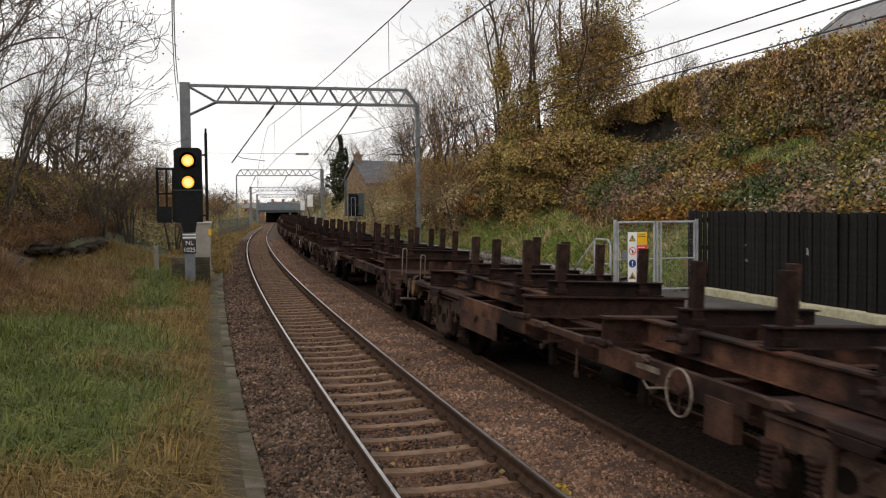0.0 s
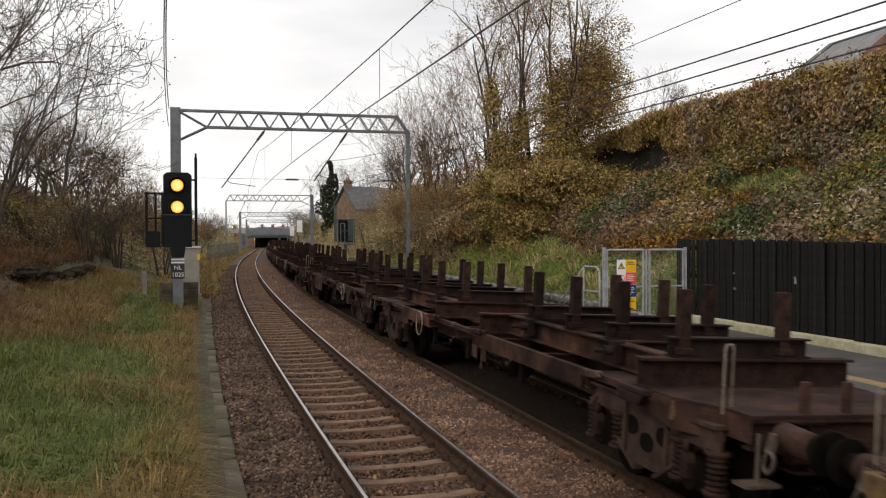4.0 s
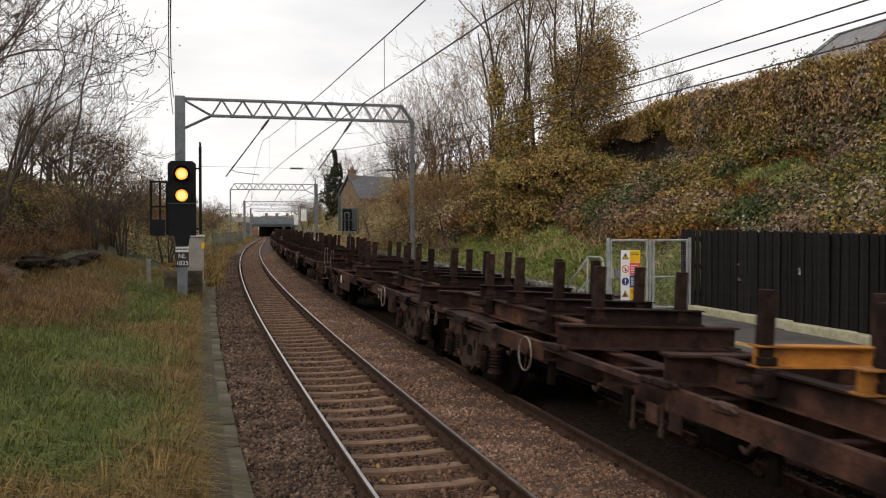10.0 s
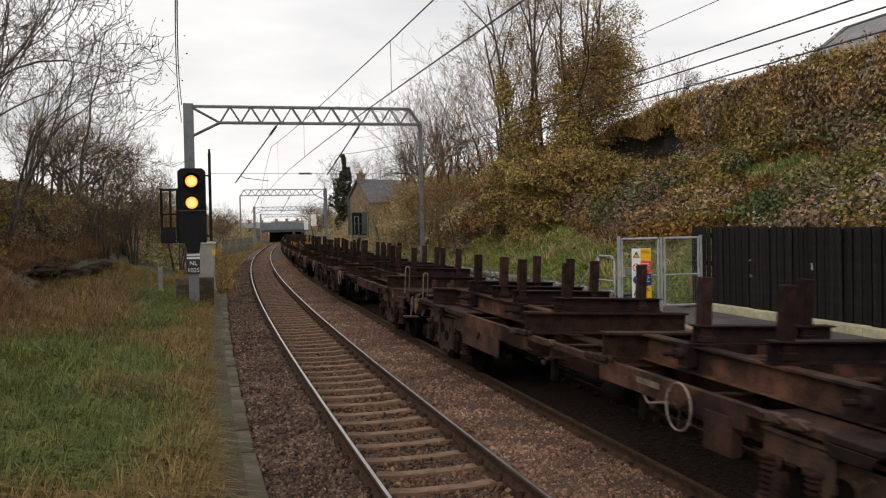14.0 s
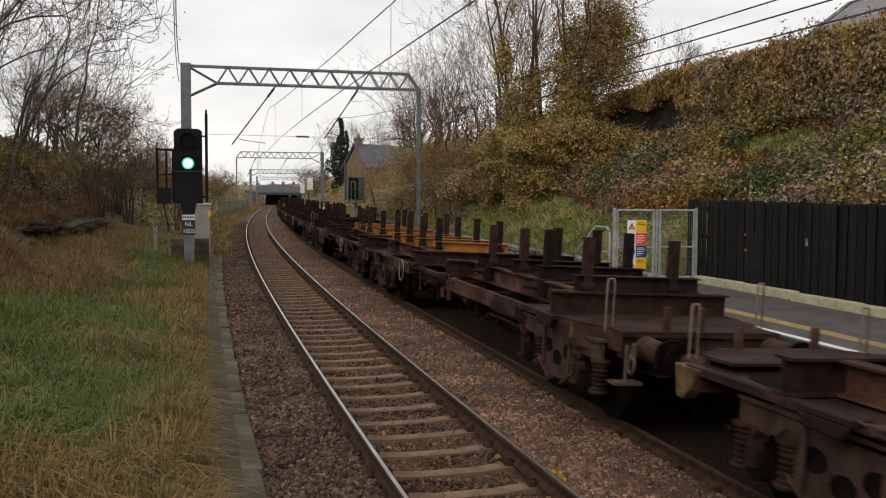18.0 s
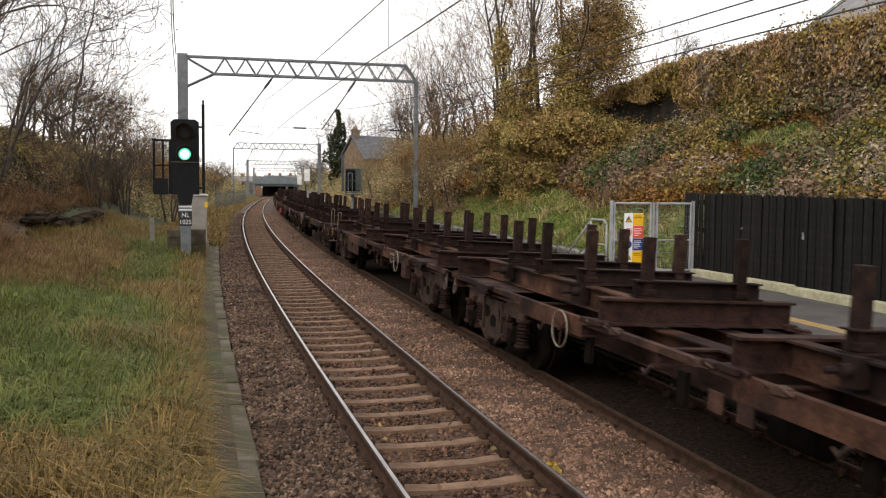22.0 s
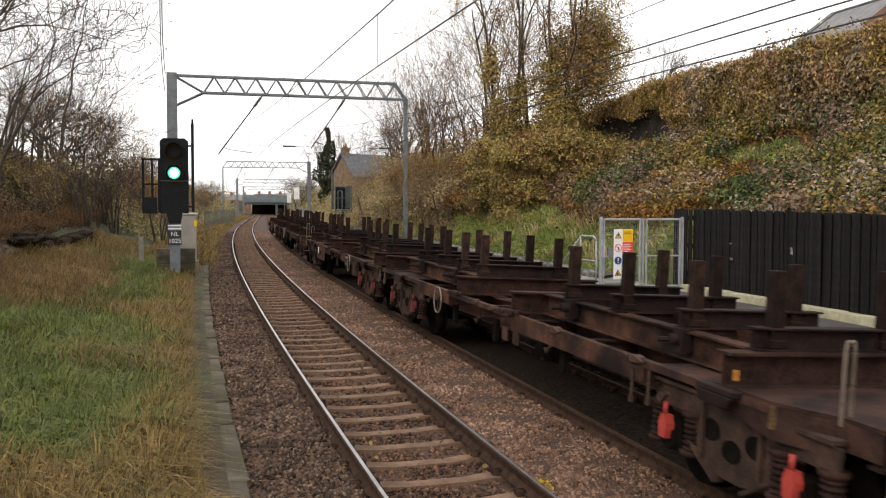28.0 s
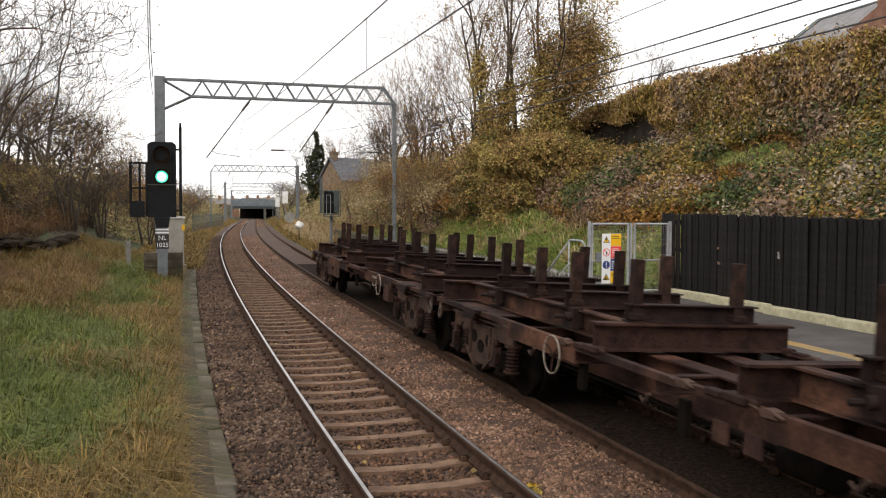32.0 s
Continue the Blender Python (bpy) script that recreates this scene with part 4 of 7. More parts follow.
def make_wagon(kind, name, c1="dark", c2="dark", red=False, panel=False, seed=0):
    """kind A: buffers at the leading end; B: buffers at the trailing end. y grows away from the camera."""
    rng = np.random.default_rng(seed)
    w = thing(name, Matrix(), "rust-brown skeletal railway flat wagon with %s stanchion cradles" % ("yellow-bolstered" if "yellow" in (c1, c2) else "dark steel"), "railway wagon", "wagons of the train")
    if kind == "A":
        org, lead, trail, b1, b2, k1, k2 = -2.85, -10.5, 4.95, -8.62, 2.95, (-8.60, -3.50), (-0.92, 4.52)
    else:
        org, lead, trail, b1, b2, k1, k2 = 12.70, 5.35, 20.62, 7.05, 18.25, (5.95, 11.2), (13.72, 18.86)
    lead, trail, b1, b2 = lead - org, trail - org, b1 - org, b2 - org
    k1, k2 = [(a - org, b - org) for a, b in (k1, k2)]
    buf, bar = (lead, trail) if kind == "A" else (trail, lead)
    sg = -1 if kind == "A" else 1  # buffered end's way along y
    body0, body1 = (lead + 1.22, trail - 0.05) if kind == "A" else (lead + 0.05, trail - 0.40)
    # main frame
    cs = part("centre_sill", cached("centre_sill/" + kind, lambda bm: [ibeam(bm, "y", lead + 0.3, trail - 0.3, x, 0.62, 1.082, 0.27) for x in (-0.42, 0.42)], M_RUST), None, w)
    for sx in (-1, 1):
        m0, m1 = b1 + 1.35, b2 - 1.35
        flip = lambda a, b: shift(sx * 1.235, 0, 0) if sx < 0 else shift(sx * 1.235, 0, 0) @ Matrix.Rotation(math.pi, 4, "Z") @ Matrix.Translation((0, -(a + b), 0))
        g0, g1 = (-0.70, 2.35) if kind == "A" else (-1.45, 0.95)
        for a, b in ((m0, g0), (g1, m1)):
            part("solebar", cached("solebar/%s%.2f" % (kind, a), b_solebar(a, b), M_RUSTBEAM), None, w, at=flip(a, b))
        for a, b in ((body0, m0), (g0, g1), (m1, body1)):
            part("deck_edge", cached("deck_edge/%s%.2f" % (kind, a), lambda bm: prism(bm, [(-0.015, 1.045), (0.0, 1.045), (0.0, 1.098), (0.075, 1.098), (0.075, 1.118), (-0.015, 1.118)], "y", a, b), M_RUSTLT), None, w, at=flip(a, b))
        # deep plates hung under the solebar
        for a, b, z in ((4.6, 2.6, 0.70),) if kind == "B" else ((-0.56, -0.34, 0.80), (-1.0, -0.78, 0.80)):
            y0, y1 = min(a, b), max(a, b)
            if kind == "B":
                y0, y1 = 2.15, 4.05
            part("side_plate", cached("side_plate/%s%.2f" % (kind, y0), lambda bm: box(bm, -0.012, 0.012, y0, y1, z - 0.09, 0.90), M_RUSTLT, 0.004), None, w, at=shift(sx * 1.242, 0, 0))
        for y in np.linspace(body0 + 1.5, body1 - 1.5, 5):
            part("lashing_hook", cached("lashing_hook", lambda bm: (rod(bm, (-0.02, 0, 0.90), (-0.02, 0.1, 0.80), 0.022, n=6), rod(bm, (-0.02, 0.1, 0.80), (-0.02, 0.17, 0.84), 0.02, n=6)), M_FRAME), None, w, at=shift(sx * 1.25, float(y), 0))
        for y in sorted(rng.uniform(body0 + 0.6, body1 - 0.6, 5)):
            part("lashing_ratchet", cached("lashing_ratchet", lambda bm: (prism(bm, [(-0.10, 1.07), (0.08, 1.06), (0.11, 1.11), (0.03, 1.145), (-0.08, 1.135)], "x", -0.05, 0.05), rod(bm, (-0.05, -0.2, 1.10), (-0.06, -0.08, 1.13), 0.018, n=5), rod(bm, (-0.06, 0.1, 1.12), (-0.03, 0.24, 1.13), 0.014, n=5)), M_FRAME, 0.006), None, w, at=shift(sx * 1.23, float(y), 0, 0 if sx < 0 else 180))
        for y in rng.uniform(body0 + 1.0, body1 - 1.0, 2):
            part("hanging_strap", cached("hanging_strap", lambda bm: (box(bm, -0.006, 0.006, -0.022, 0.022, 0.66, 0.94), box(bm, -0.014, 0.014, -0.03, 0.03, 0.60, 0.67)), M_FRAME), None, w, at=shift(sx * 1.262, float(y), rng.uniform(-0.04, 0.1)))
        for y in (k1[1], k2[0]):
            part("spigot", cached("spigot", lambda bm: (box(bm, -0.10, 0.06, -0.16, 0.16, 1.10, 1.17), box(bm, -0.09, 0.02, 0.2, 0.42, 1.09, 1.15), rod(bm, (-0.06, -0.28, 1.14), (-0.03, -0.1, 1.15), 0.03, n=6)), M_RUST, 0.01), None, w, at=shift(sx * 1.2, float(y), 0, 0 if sx < 0 else 180))
    # outriggers between sills and solebars
    for y in np.linspace(body0 + 0.2, body1 - 0.2, 9):
        part("cross_member", cached("cross_member", lambda bm: ibeam(bm, "x", -1.22, 1.22, 0, 0.90, 1.08, 0.12), M_RUST), None, w, at=shift(0, float(y), 0))
    # deck plates over the bogies
    for y in (b1, b2):
        part("deck_plate", cached("deck_plate", lambda bm: box(bm, -1.16, 1.16, -0.66, 1.25, 1.085, 1.105), M_RUSTLT), None, w, at=shift(0, y, 0, 180 if kind == "B" and y == b2 else 0))
        for sx in (-1, 1):
            part("bogie_cover", cached("bogie_cover", lambda bm: (box(bm, -0.10, 0.10, -0.28, 0.28, 1.08, 1.135), prism(bm, [(-0.28, 1.08), (0.28, 1.08), (0.2, 0.98), (-0.2, 0.98)], "x", -0.11, -0.095)), M_BOLST, 0.008), None, w, at=shift(sx * 1.24, y, 0, 0 if sx < 0 else 180))
        add_bogie(w, y, 0 if not red else (2 if kind == "A" and y == b1 else (1 if (kind == "A") != (y == b1) else 0)))
    add_cradle(w, *k1, c1, rng)
    add_cradle(w, *k2, c2, rng)
    # brake gear, air tanks and pipes under the middle
    mid = (b1 + b2) / 2
    part("air_tank", cached("air_tank", lambda bm: rod(bm, (0, -0.55, 0.62), (0, 0.55, 0.62), 0.19, n=14), M_GRIMESHADE), None, w, at=shift(0.75, mid + 1.0, 0))
    part("brake_cylinder", cached("brake_cylinder", lambda bm: (rod(bm, (0, -0.3, 0.66), (0, 0.3, 0.66), 0.16, n=12), rod(bm, (0, 0.3, 0.66), (0, 1.3, 0.66), 0.03)), M_GRIMESHADE), None, w, at=shift(-0.72, mid - 1.0, 0))
    part("brake_rodding", cached("brake_rodding", lambda bm: (rod(bm, (-0.5, -4.2, 0.56), (-0.5, 4.2, 0.56), 0.022), rod(bm, (0.2, -4.2, 0.6), (0.2, 4.2, 0.6), 0.03)), M_GRIMESHADE), None, w, at=shift(0, mid, 0))
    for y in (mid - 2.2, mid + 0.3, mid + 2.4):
        part("hanger", cached("hanger", lambda bm: box(bm, -0.03, 0.03, -0.07, 0.07, 0.58, 0.92), M_GRIMESHADE), None, w, at=shift(-1.1, y, 0))
    # hand brake on both sides
    wy = (0.0 if kind == "A" else 9.395) - org
    for sx in (-1, 1):
        hw = part("handwheel", cached("handwheel_rim", b_handwheel, M_WHEEL), None, w, "pale-painted hand brake wheel", at=shift(sx * 1.31, wy, 0.92))
        part("spokes", cached("spokes", b_spokes, M_RUST), None, hw, at=shift(0, 0, 0, 0 if sx < 0 else 180))
        if kind == "B":
            part("brake_box", cached("brake_box", lambda bm: box(bm, -0.02, 0.10, -0.22, 0.22, 0.62, 0.98), M_RUSTLT, 0.01), None, w, at=shift(sx * 1.24, 8.82 - org, 0, 0 if sx < 0 else 180))
            part("brake_lever", cached("brake_lever", lambda bm: (rod(bm, (-0.03, 0, 0.92), (-0.03, 0.4, 0.84), 0.013, n=6), rod(bm, (-0.03, 0.4, 0.84), (-0.03, 0.5, 0.90), 0.013, n=6)), M_GRAB), None, w, at=shift(sx * 1.26, 9.62 - org, 0))
        if kind == "B":
            part("data_strip", cached("data_strip", lambda bm: box(bm, -0.004, 0.004, -0.24, 0.24, 1.0, 1.06), M_GRAB), None, w, "narrow pale lettered strip", at=shift(sx * 1.258, 10.1 - org, 0))
        if kind == "A" and red:
            part("yellow_mark", cached("yellow_mark", lambda bm: box(bm, -0.03, 0.03, -0.004, 0.004, 1.20, 1.29), M_YELLOW), None, w, "yellow paint mark on the beam end", at=shift(sx * 1.19, k1[0] - 0.112, 0))
        if panel:
            part("white_panel", cached("white_panel", lambda bm: box(bm, -0.004, 0.004, -0.10, 0.10, 0.78, 1.0), M_WHITE), None, w, "small white data panel", at=shift(sx * 1.262, b2 - 1.85, 0))
    # bar-coupled end: sloping end box, swinging tie-down links
    ob = part("end_box", cached("end_box", lambda bm: prism(bm, [(-1.0, 1.09), (1.0, 1.09), (0.75, 0.80), (-0.75, 0.80)], "y", -0.05, 0.35), M_RUSTLT, 0.01), None, w, at=shift(0, bar + (-0.35 if kind == "A" else 0.05), 0))
    part("drawbar", cached("drawbar", lambda bm: rod(bm, (0, -0.45, 0.88), (0, 0.45, 0.88), 0.075), M_GRIMESHADE), None, w, at=shift(0, bar, 0))
    for sx in (-1, 1):
        part("tie_link", cached("tie_link", b_link, M_LINK), None, w, at=shift(sx * 1.18, bar + sg * 0.12, 0))
    # buffered end
    if kind == "A":
        prof_end = [(-1.24, buf + 1.75), (1.24, buf + 1.75), (1.24, buf + 1.22), (1.03, buf + 0.66), (1.03, buf + 0.30), (-1.03, buf + 0.30), (-1.03, buf + 0.66), (-1.24, buf + 1.22)]
    else:
        prof_end = [(-1.24, buf - 1.5), (1.24, buf - 1.5), (1.24, buf - 0.5), (1.0, buf), (-1.0, buf), (-1.24, buf - 0.5)]
    part("end_platform", cached("end_platform/" + kind, lambda bm: prism(bm, prof_end, "z", 1.07, 1.11) if kind == "B" else prism(bm, prof_end, "z", 1.115, 1.145), M_RUST), None, w)
    if kind == "A":
        for sx in (-1, 1):
            part("corner_skirt", cached("corner_skirt/%d" % sx, lambda bm: (prism(bm, [(sx * 1.235, 1.22), (sx * 1.025, 0.66), (sx * 1.01, 0.67), (sx * 1.215, 1.225)], "z", 0.84, 1.112), prism(bm, [(sx * 1.025, 0.658), (sx * 1.025, 0.30), (sx * 1.01, 0.30), (sx * 1.01, 0.66)], "z", 0.90, 1.112), prism(bm, [(1.225, 1.11), (2.2, 1.06), (2.2, 1.03), (1.225, 0.84)], "x", sx * 1.23 - 0.008, sx * 1.23 + 0.008)), M_RUSTLT), None, w, at=shift(0, buf, 0))
            part("worn_corner", cached("worn_corner", lambda bm: box(bm, -0.022, 0.022, -0.03, 0.03, 0.93, 1.112), M_OCHRE), None, w, "ochre paint worn through at the frame's corner", at=shift(sx * 1.228, buf + 1.215, 0))
    part("headstock", cached("headstock/" + kind, lambda bm: box(bm, -1.0, 1.0, -0.06, 0.06, 0.76, 1.09) if kind == "B" else (ibeam(bm, "x", -1.02, 1.02, 0.0, 0.84, 1.11, 0.14, 0.03), box(bm, -0.6, 0.6, -0.06, 0.06, 0.72, 0.92)), M_RUST), None, w, at=shift(0, buf - sg * (0.1 if kind == "B" else 0.36), 0))
    if kind == "B":
        part("raised_plate", cached("raised_plate", lambda bm: (prism(bm, [(-0.68, 0.34), (0.68, 0.34), (1.06, -0.02), (1.06, -0.5), (-1.06, -0.5), (-1.06, -0.02)], "z", 1.17, 1.20), prism(bm, [(-0.66, 0.32), (0.66, 0.32), (1.03, -0.04), (1.03, -0.1), (-1.03, -0.1), (-1.03, -0.04)], "z", 0.92, 1.17)), M_RUST), None, w, at=shift(0, buf - 0.35, 0))
        for sx in (-1, 1):
            # flat near-black oval: the opening's shade as colour on the plate
            part("plate_opening", cached("plate_opening", lambda bm: prism(bm, [(0.30 * math.cos(k * 0.5236), 0.46 * math.sin(k * 0.5236)) for k in range(12)], "z", 1.112, 1.116), M_GRIMESHADE), None, w, at=shift(sx * 0.80, buf - 1.34, 0))
    for sx in (-1, 1):
        bf = part("buffer", cached("buffer_housing", lambda bm: rod(bm, (0, -0.1, 0.98), (0, 0.30, 0.98), 0.14, 0.115, n=14), M_RUSTLT), None, w, at=shift(sx * 0.80, buf - sg * 0.05, 0, 0 if sg > 0 else 180))
        part("buffer_head", cached("buffer_head", lambda bm: (rod(bm, (0, 0.30, 0.98), (0, 0.44, 0.98), 0.09, n=12), rod(bm, (0, 0.44, 0.98), (0, 0.48, 0.98), 0.19, 0.18, n=20)), M_GRIMESHADE), None, bf)
        part("grab_rail", cached("grab_rail", lambda bm: pipe(bm, [(-0.055, 0, 1.08), (-0.055, 0, 1.64), (-0.04, 0, 1.70), (0.04, 0, 1.70), (0.055, 0, 1.64), (0.055, 0, 1.08)], 0.013, 6), M_GRAB), None, w, at=shift(sx * 1.0, buf + 0.70, 0, 15) if kind == "A" else shift(sx * 1.0, buf - 0.12, -0.06, 15))
        part("coupling_post", cached("coupling_post", lambda bm: box(bm, -0.04, 0.04, -0.03, 0.03, 1.10, 1.42), M_RUSTLT, 0.008), None, w, at=shift((-0.42 if sx < 0 else 0.02) if kind == "A" else sx * 0.45, buf - sg * (0.40 if kind == "A" else 0.05), 0))
        part("tie_link", cached("tie_link", None, None), None, w, at=shift(sx * 1.0, buf - sg * 0.02, -0.05, 0))
        if kind == "A":
            part("shunter_step", cached("shunter_step", lambda bm: (rod(bm, (0, 0, 0.58), (0, 0, 1.0), 0.022, n=6), box(bm, -0.17, 0.17, -0.1, 0.1, 0.56, 0.59)), M_LINK), None, w, at=shift(sx * 0.98, buf + 0.25, 0))
        else:
            part("end_bracket", cached("end_bracket", lambda bm: prism(bm, [(-0.2, 1.1), (0.2, 1.1), (0.16, 0.84), (0.05, 0.78), (-0.08, 0.9)], "x", -0.07, 0.07), M_OCHRE, 0.008), None, w, at=shift(sx * 1.2, buf - 0.45, 0))
    part("coupling_hook", cached("coupling_hook", lambda bm: (box(bm, -0.04, 0.04, 0.0, 0.28, 0.92, 1.02), rod(bm, (0, 0.2, 0.95), (0, 0.52, 0.80), 0.035)), M_GRIMESHADE), None, w, at=shift(0, buf, 0, 0 if sg > 0 else 180))
    part("brake_hose", cached("brake_hose", lambda bm: pipe(bm, [(0, 0.0, 0.86), (0, 0.12, 0.74), (0.02, 0.28, 0.62), (0.03, 0.45, 0.60), (0.03, 0.52, 0.66)], 0.025, 6), M_BLACK), None, w, at=shift(0.32, buf, 0, 0 if sg > 0 else 180))
    if kind == "B" and red:
        part("teal_sheet", cached("teal_sheet", lambda bm: (box(bm, -0.02, 0.28, -0.10, 0.10, 1.12, 1.20), prism(bm, [(-0.08, 1.20), (0.10, 1.20), (0.05, 1.25), (-0.05, 1.24)], "x", 0.02, 0.24)), M_TEAL, 0.02), None, w, "small folded teal sheet", at=shift(0.5, buf - 1.0, 0))
    return w


M_TEAL = material("teal_plastic_sheet", (0.01, 0.12, 0.11), (0.03, 0.26, 0.23), 8, 0.5, bump=0.3)
WAGONS = []
for k in range(12):
    base = -1.13 + k * PAIR
    a = make_wagon("A", "flat_wagon", c1="yellow" if k == 4 else "dark", c2="yellow" if k == 7 else "dark", red=k == 10, seed=k * 2)
    b = make_wagon("B", "flat_wagon", c1="yellow" if k == 7 else "dark", red=k == 10, panel=k in (1, 4, 10), seed=k * 2 + 1)
    WAGONS.append((a, base - 2.85, 5.78))
    WAGONS.append((b, base + 12.70, 5.60))

# ---- overhead line: portals, arms and wires ----


def make_portal(name, s, o0, o1, z0, zt, mast_left, label):
    """A lattice portal across the line: x across. One heavy mast, one slim leg."""
    g = thing(name, spot(s, 0, 0), label, "overhead line gantry", "gantries over the line")
    heavy, slim = (o0, o1) if mast_left else (o1, o0)
    sg = 1 if mast_left else -1
    bm = bmesh.new()
    hw = 0.215 if mast_left else 0.2
    box(bm, heavy - hw, heavy + hw, -0.19, -0.17, z0, zt + 0.05)
    box(bm, heavy - hw, heavy + hw, 0.17, 0.19, z0, zt + 0.05)
    box(bm, heavy - 0.165, heavy - 0.145, -0.17, 0.17, z0, zt + 0.05)
    box(bm, heavy + 0.145, heavy + 0.165, -0.17, 0.17, z0, zt + 0.05)
    box(bm, heavy - hw, heavy + hw, -0.19, 0.19, zt + 0.05, zt + 0.07)
    part("mast", bm, M_GALV, g)
    bm = bmesh.new()
    zb = zt - 0.76
    for y in (-0.12, 0.12):
        box(bm, slim - 0.075, slim + 0.075, y - 0.03, y + 0.03, z0, zb)
    n = 9
    for i in range(n):
        a = z0 + (zb - z0) * i / n
        b = z0 + (zb - z0) * (i + 1) / n
        rod(bm, (slim, -0.12 if i % 2 else 0.12, a), (slim, 0.12 if i % 2 else -0.12, b), 0.02, n=5)
    part("leg", bm, M_GALV, g)
    # truss
    xa, xb = heavy + sg * 0.17, slim - sg * 0.55
    bm = bmesh.new()
    for y in (-0.17, 0.17):
        box(bm, min(xa, xb), max(xa, xb), y - 0.04, y + 0.04, zt - 0.085, zt)
        box(bm, min(heavy + sg * 1.35, slim), max(heavy + sg * 1.35, slim), y - 0.04, y + 0.04, zb - 0.045, zb + 0.045)
        rod(bm, (xb, y, zt - 0.03), (slim, y, zb), 0.042, n=6)
        rod(bm, (xa, y, zt - 0.1), (heavy + sg * 1.35, y, zb), 0.04, n=6)
        rod(bm, (xa, y, zt - 1.35), (heavy + sg * 1.35, y, zb), 0.045, n=6)
    part("chord_frame", bm, M_GALV, g)
    m = 20
    xs = [heavy + sg * 1.35 + (xb - heavy - sg * 0.85) * i / m for i in range(m + 1)]
    for y in (-0.17, 0.17):
        for i in range(m):
            bm = bmesh.new()
            rod(bm, (xs[i], y, zb if i % 2 == 0 else zt - 0.03), (xs[i + 1], y, zt - 0.03 if i % 2 == 0 else zb), 0.030 if s < 60 else 0.045, n=5)
            part("lattice_bar", bm, M_GALV, g)
    for i in range(0, m + 1, 2):
        bm = bmesh.new()
        rod(bm, (xs[i], -0.17, zb), (xs[i], 0.17, zb), 0.015, n=5)
        part("tie_bar", bm, M_GALV, g)
    bm = bmesh.new()
    box(bm, heavy - 0.35, heavy + 0.35, -0.35, 0.35, z0 - 0.3, z0 + 0.12)
    part("foundation", bm, M_CONC, g, bevel=0.02)
    return g


def make_arm(s, x_top, z_top, x_bot, z_bot, wire_x, wire_z):
    """A hanging insulated arm and its registration tube."""
    a = thing("wire_support_arm", spot(s, 0, 0), "slanting insulated tube arm that holds the overhead wires", "overhead line arm", "arms of the overhead line")
    p0, p1 = Vector((x_top, 0, z_top)), Vector((x_bot, 0, z_bot))
    bm = bmesh.new()
    rod(bm, p0, p1, 0.028, n=8)
    part("tube", bm, M_WIRE, a)
    d = (p1 - p0).normalized()
    bm = bmesh.new()
    ribs = [(0.0, 0.0)]
    for i in range(7):
        ribs += [(0.045, 0.075 * i), (0.078, 0.075 * i + 0.02), (0.045, 0.075 * i + 0.05)]
    lathe(bm, ribs + [(0.0, 0.53)], 10)
    part("insulator", bm, M_INSUL, a, at=Matrix.Translation(p0 + d * 0.18) @ d.to_track_quat("Z", "Y").to_matrix().to_4x4())
    bm = bmesh.new()
    pipe(bm, [p0 + d * (p1 - p0).length * 0.88, (x_bot + 0.45, 0, z_bot + 0.22), (wire_x, 0, wire_z + 0.05)], 0.017, 6)
    part("registration_tube", bm, M_WIRE, a)


def make_wire(name, o_list, z_list, s_list, r, label):
    s = np.concatenate([np.arange(s_list[0], min(s_list[-1], 120), 1.5), np.arange(120, s_list[-1] + 1, 6.0)]) if s_list[-1] > 120 else np.arange(s_list[0], s_list[-1] + 0.1, 1.5)
    p = pts(s, np.interp(s, s_list, o_list), np.interp(s, s_list, z_list))
    d = np.gradient(p, axis=0)
    d /= np.linalg.norm(d, axis=1)[:, None]
    u = np.cross(d, [0, 0, 1.0])
    w = np.cross(d, u)
    k = 5
    v = np.stack([p + r * (u * math.cos(6.2832 * i / k) + w * math.sin(6.2832 * i / k)) for i in range(k)], 1).reshape(-1, 3)
    i, j = np.meshgrid(np.arange(len(p) - 1), np.arange(k), indexing="ij")
    f = np.stack([i * k + j, i * k + (j + 1) % k, (i + 1) * k + (j + 1) % k, (i + 1) * k + j], -1).reshape(-1, 4)
    me = bpy.data.meshes.new(name)
    me.from_pydata(v.tolist(), [], f.tolist())
    me.materials.append(M_WIRE)
    tagged(new(name, me), label, "overhead wire", "overhead wires")


G1, G2 = 42.0, 114.0
make_portal("lattice_gantry", G1, -3.44, 7.06, -0.1, 8.17, True, "grey steel lattice portal gantry with one heavy mast")
make_portal("lattice_gantry", G2, -3.0, 7.5, -0.2, 7.7, False, "grey steel lattice portal gantry further down the line")
make_portal("lattice_gantry", 178.0, -3.3, 7.0, -0.2, 7.6, True, "small far-off grey lattice portal gantry")
make_portal("lattice_gantry", 240.0, -3.6, 7.0, -0.2, 7.6, True, "small far-off grey lattice portal gantry")
make_arm(G1, 0.5, 7.42, -1.48, 4.71, 0.0, 4.75)
make_arm(G1, 4.25, 7.42, 2.64, 5.05, 3.9, 4.9)
make_arm(G2, -0.6, 7.05, -1.7, 4.7, -0.1, 4.7)
make_arm(G2, 3.2, 7.05, 1.9, 4.7, 3.0, 4.7)


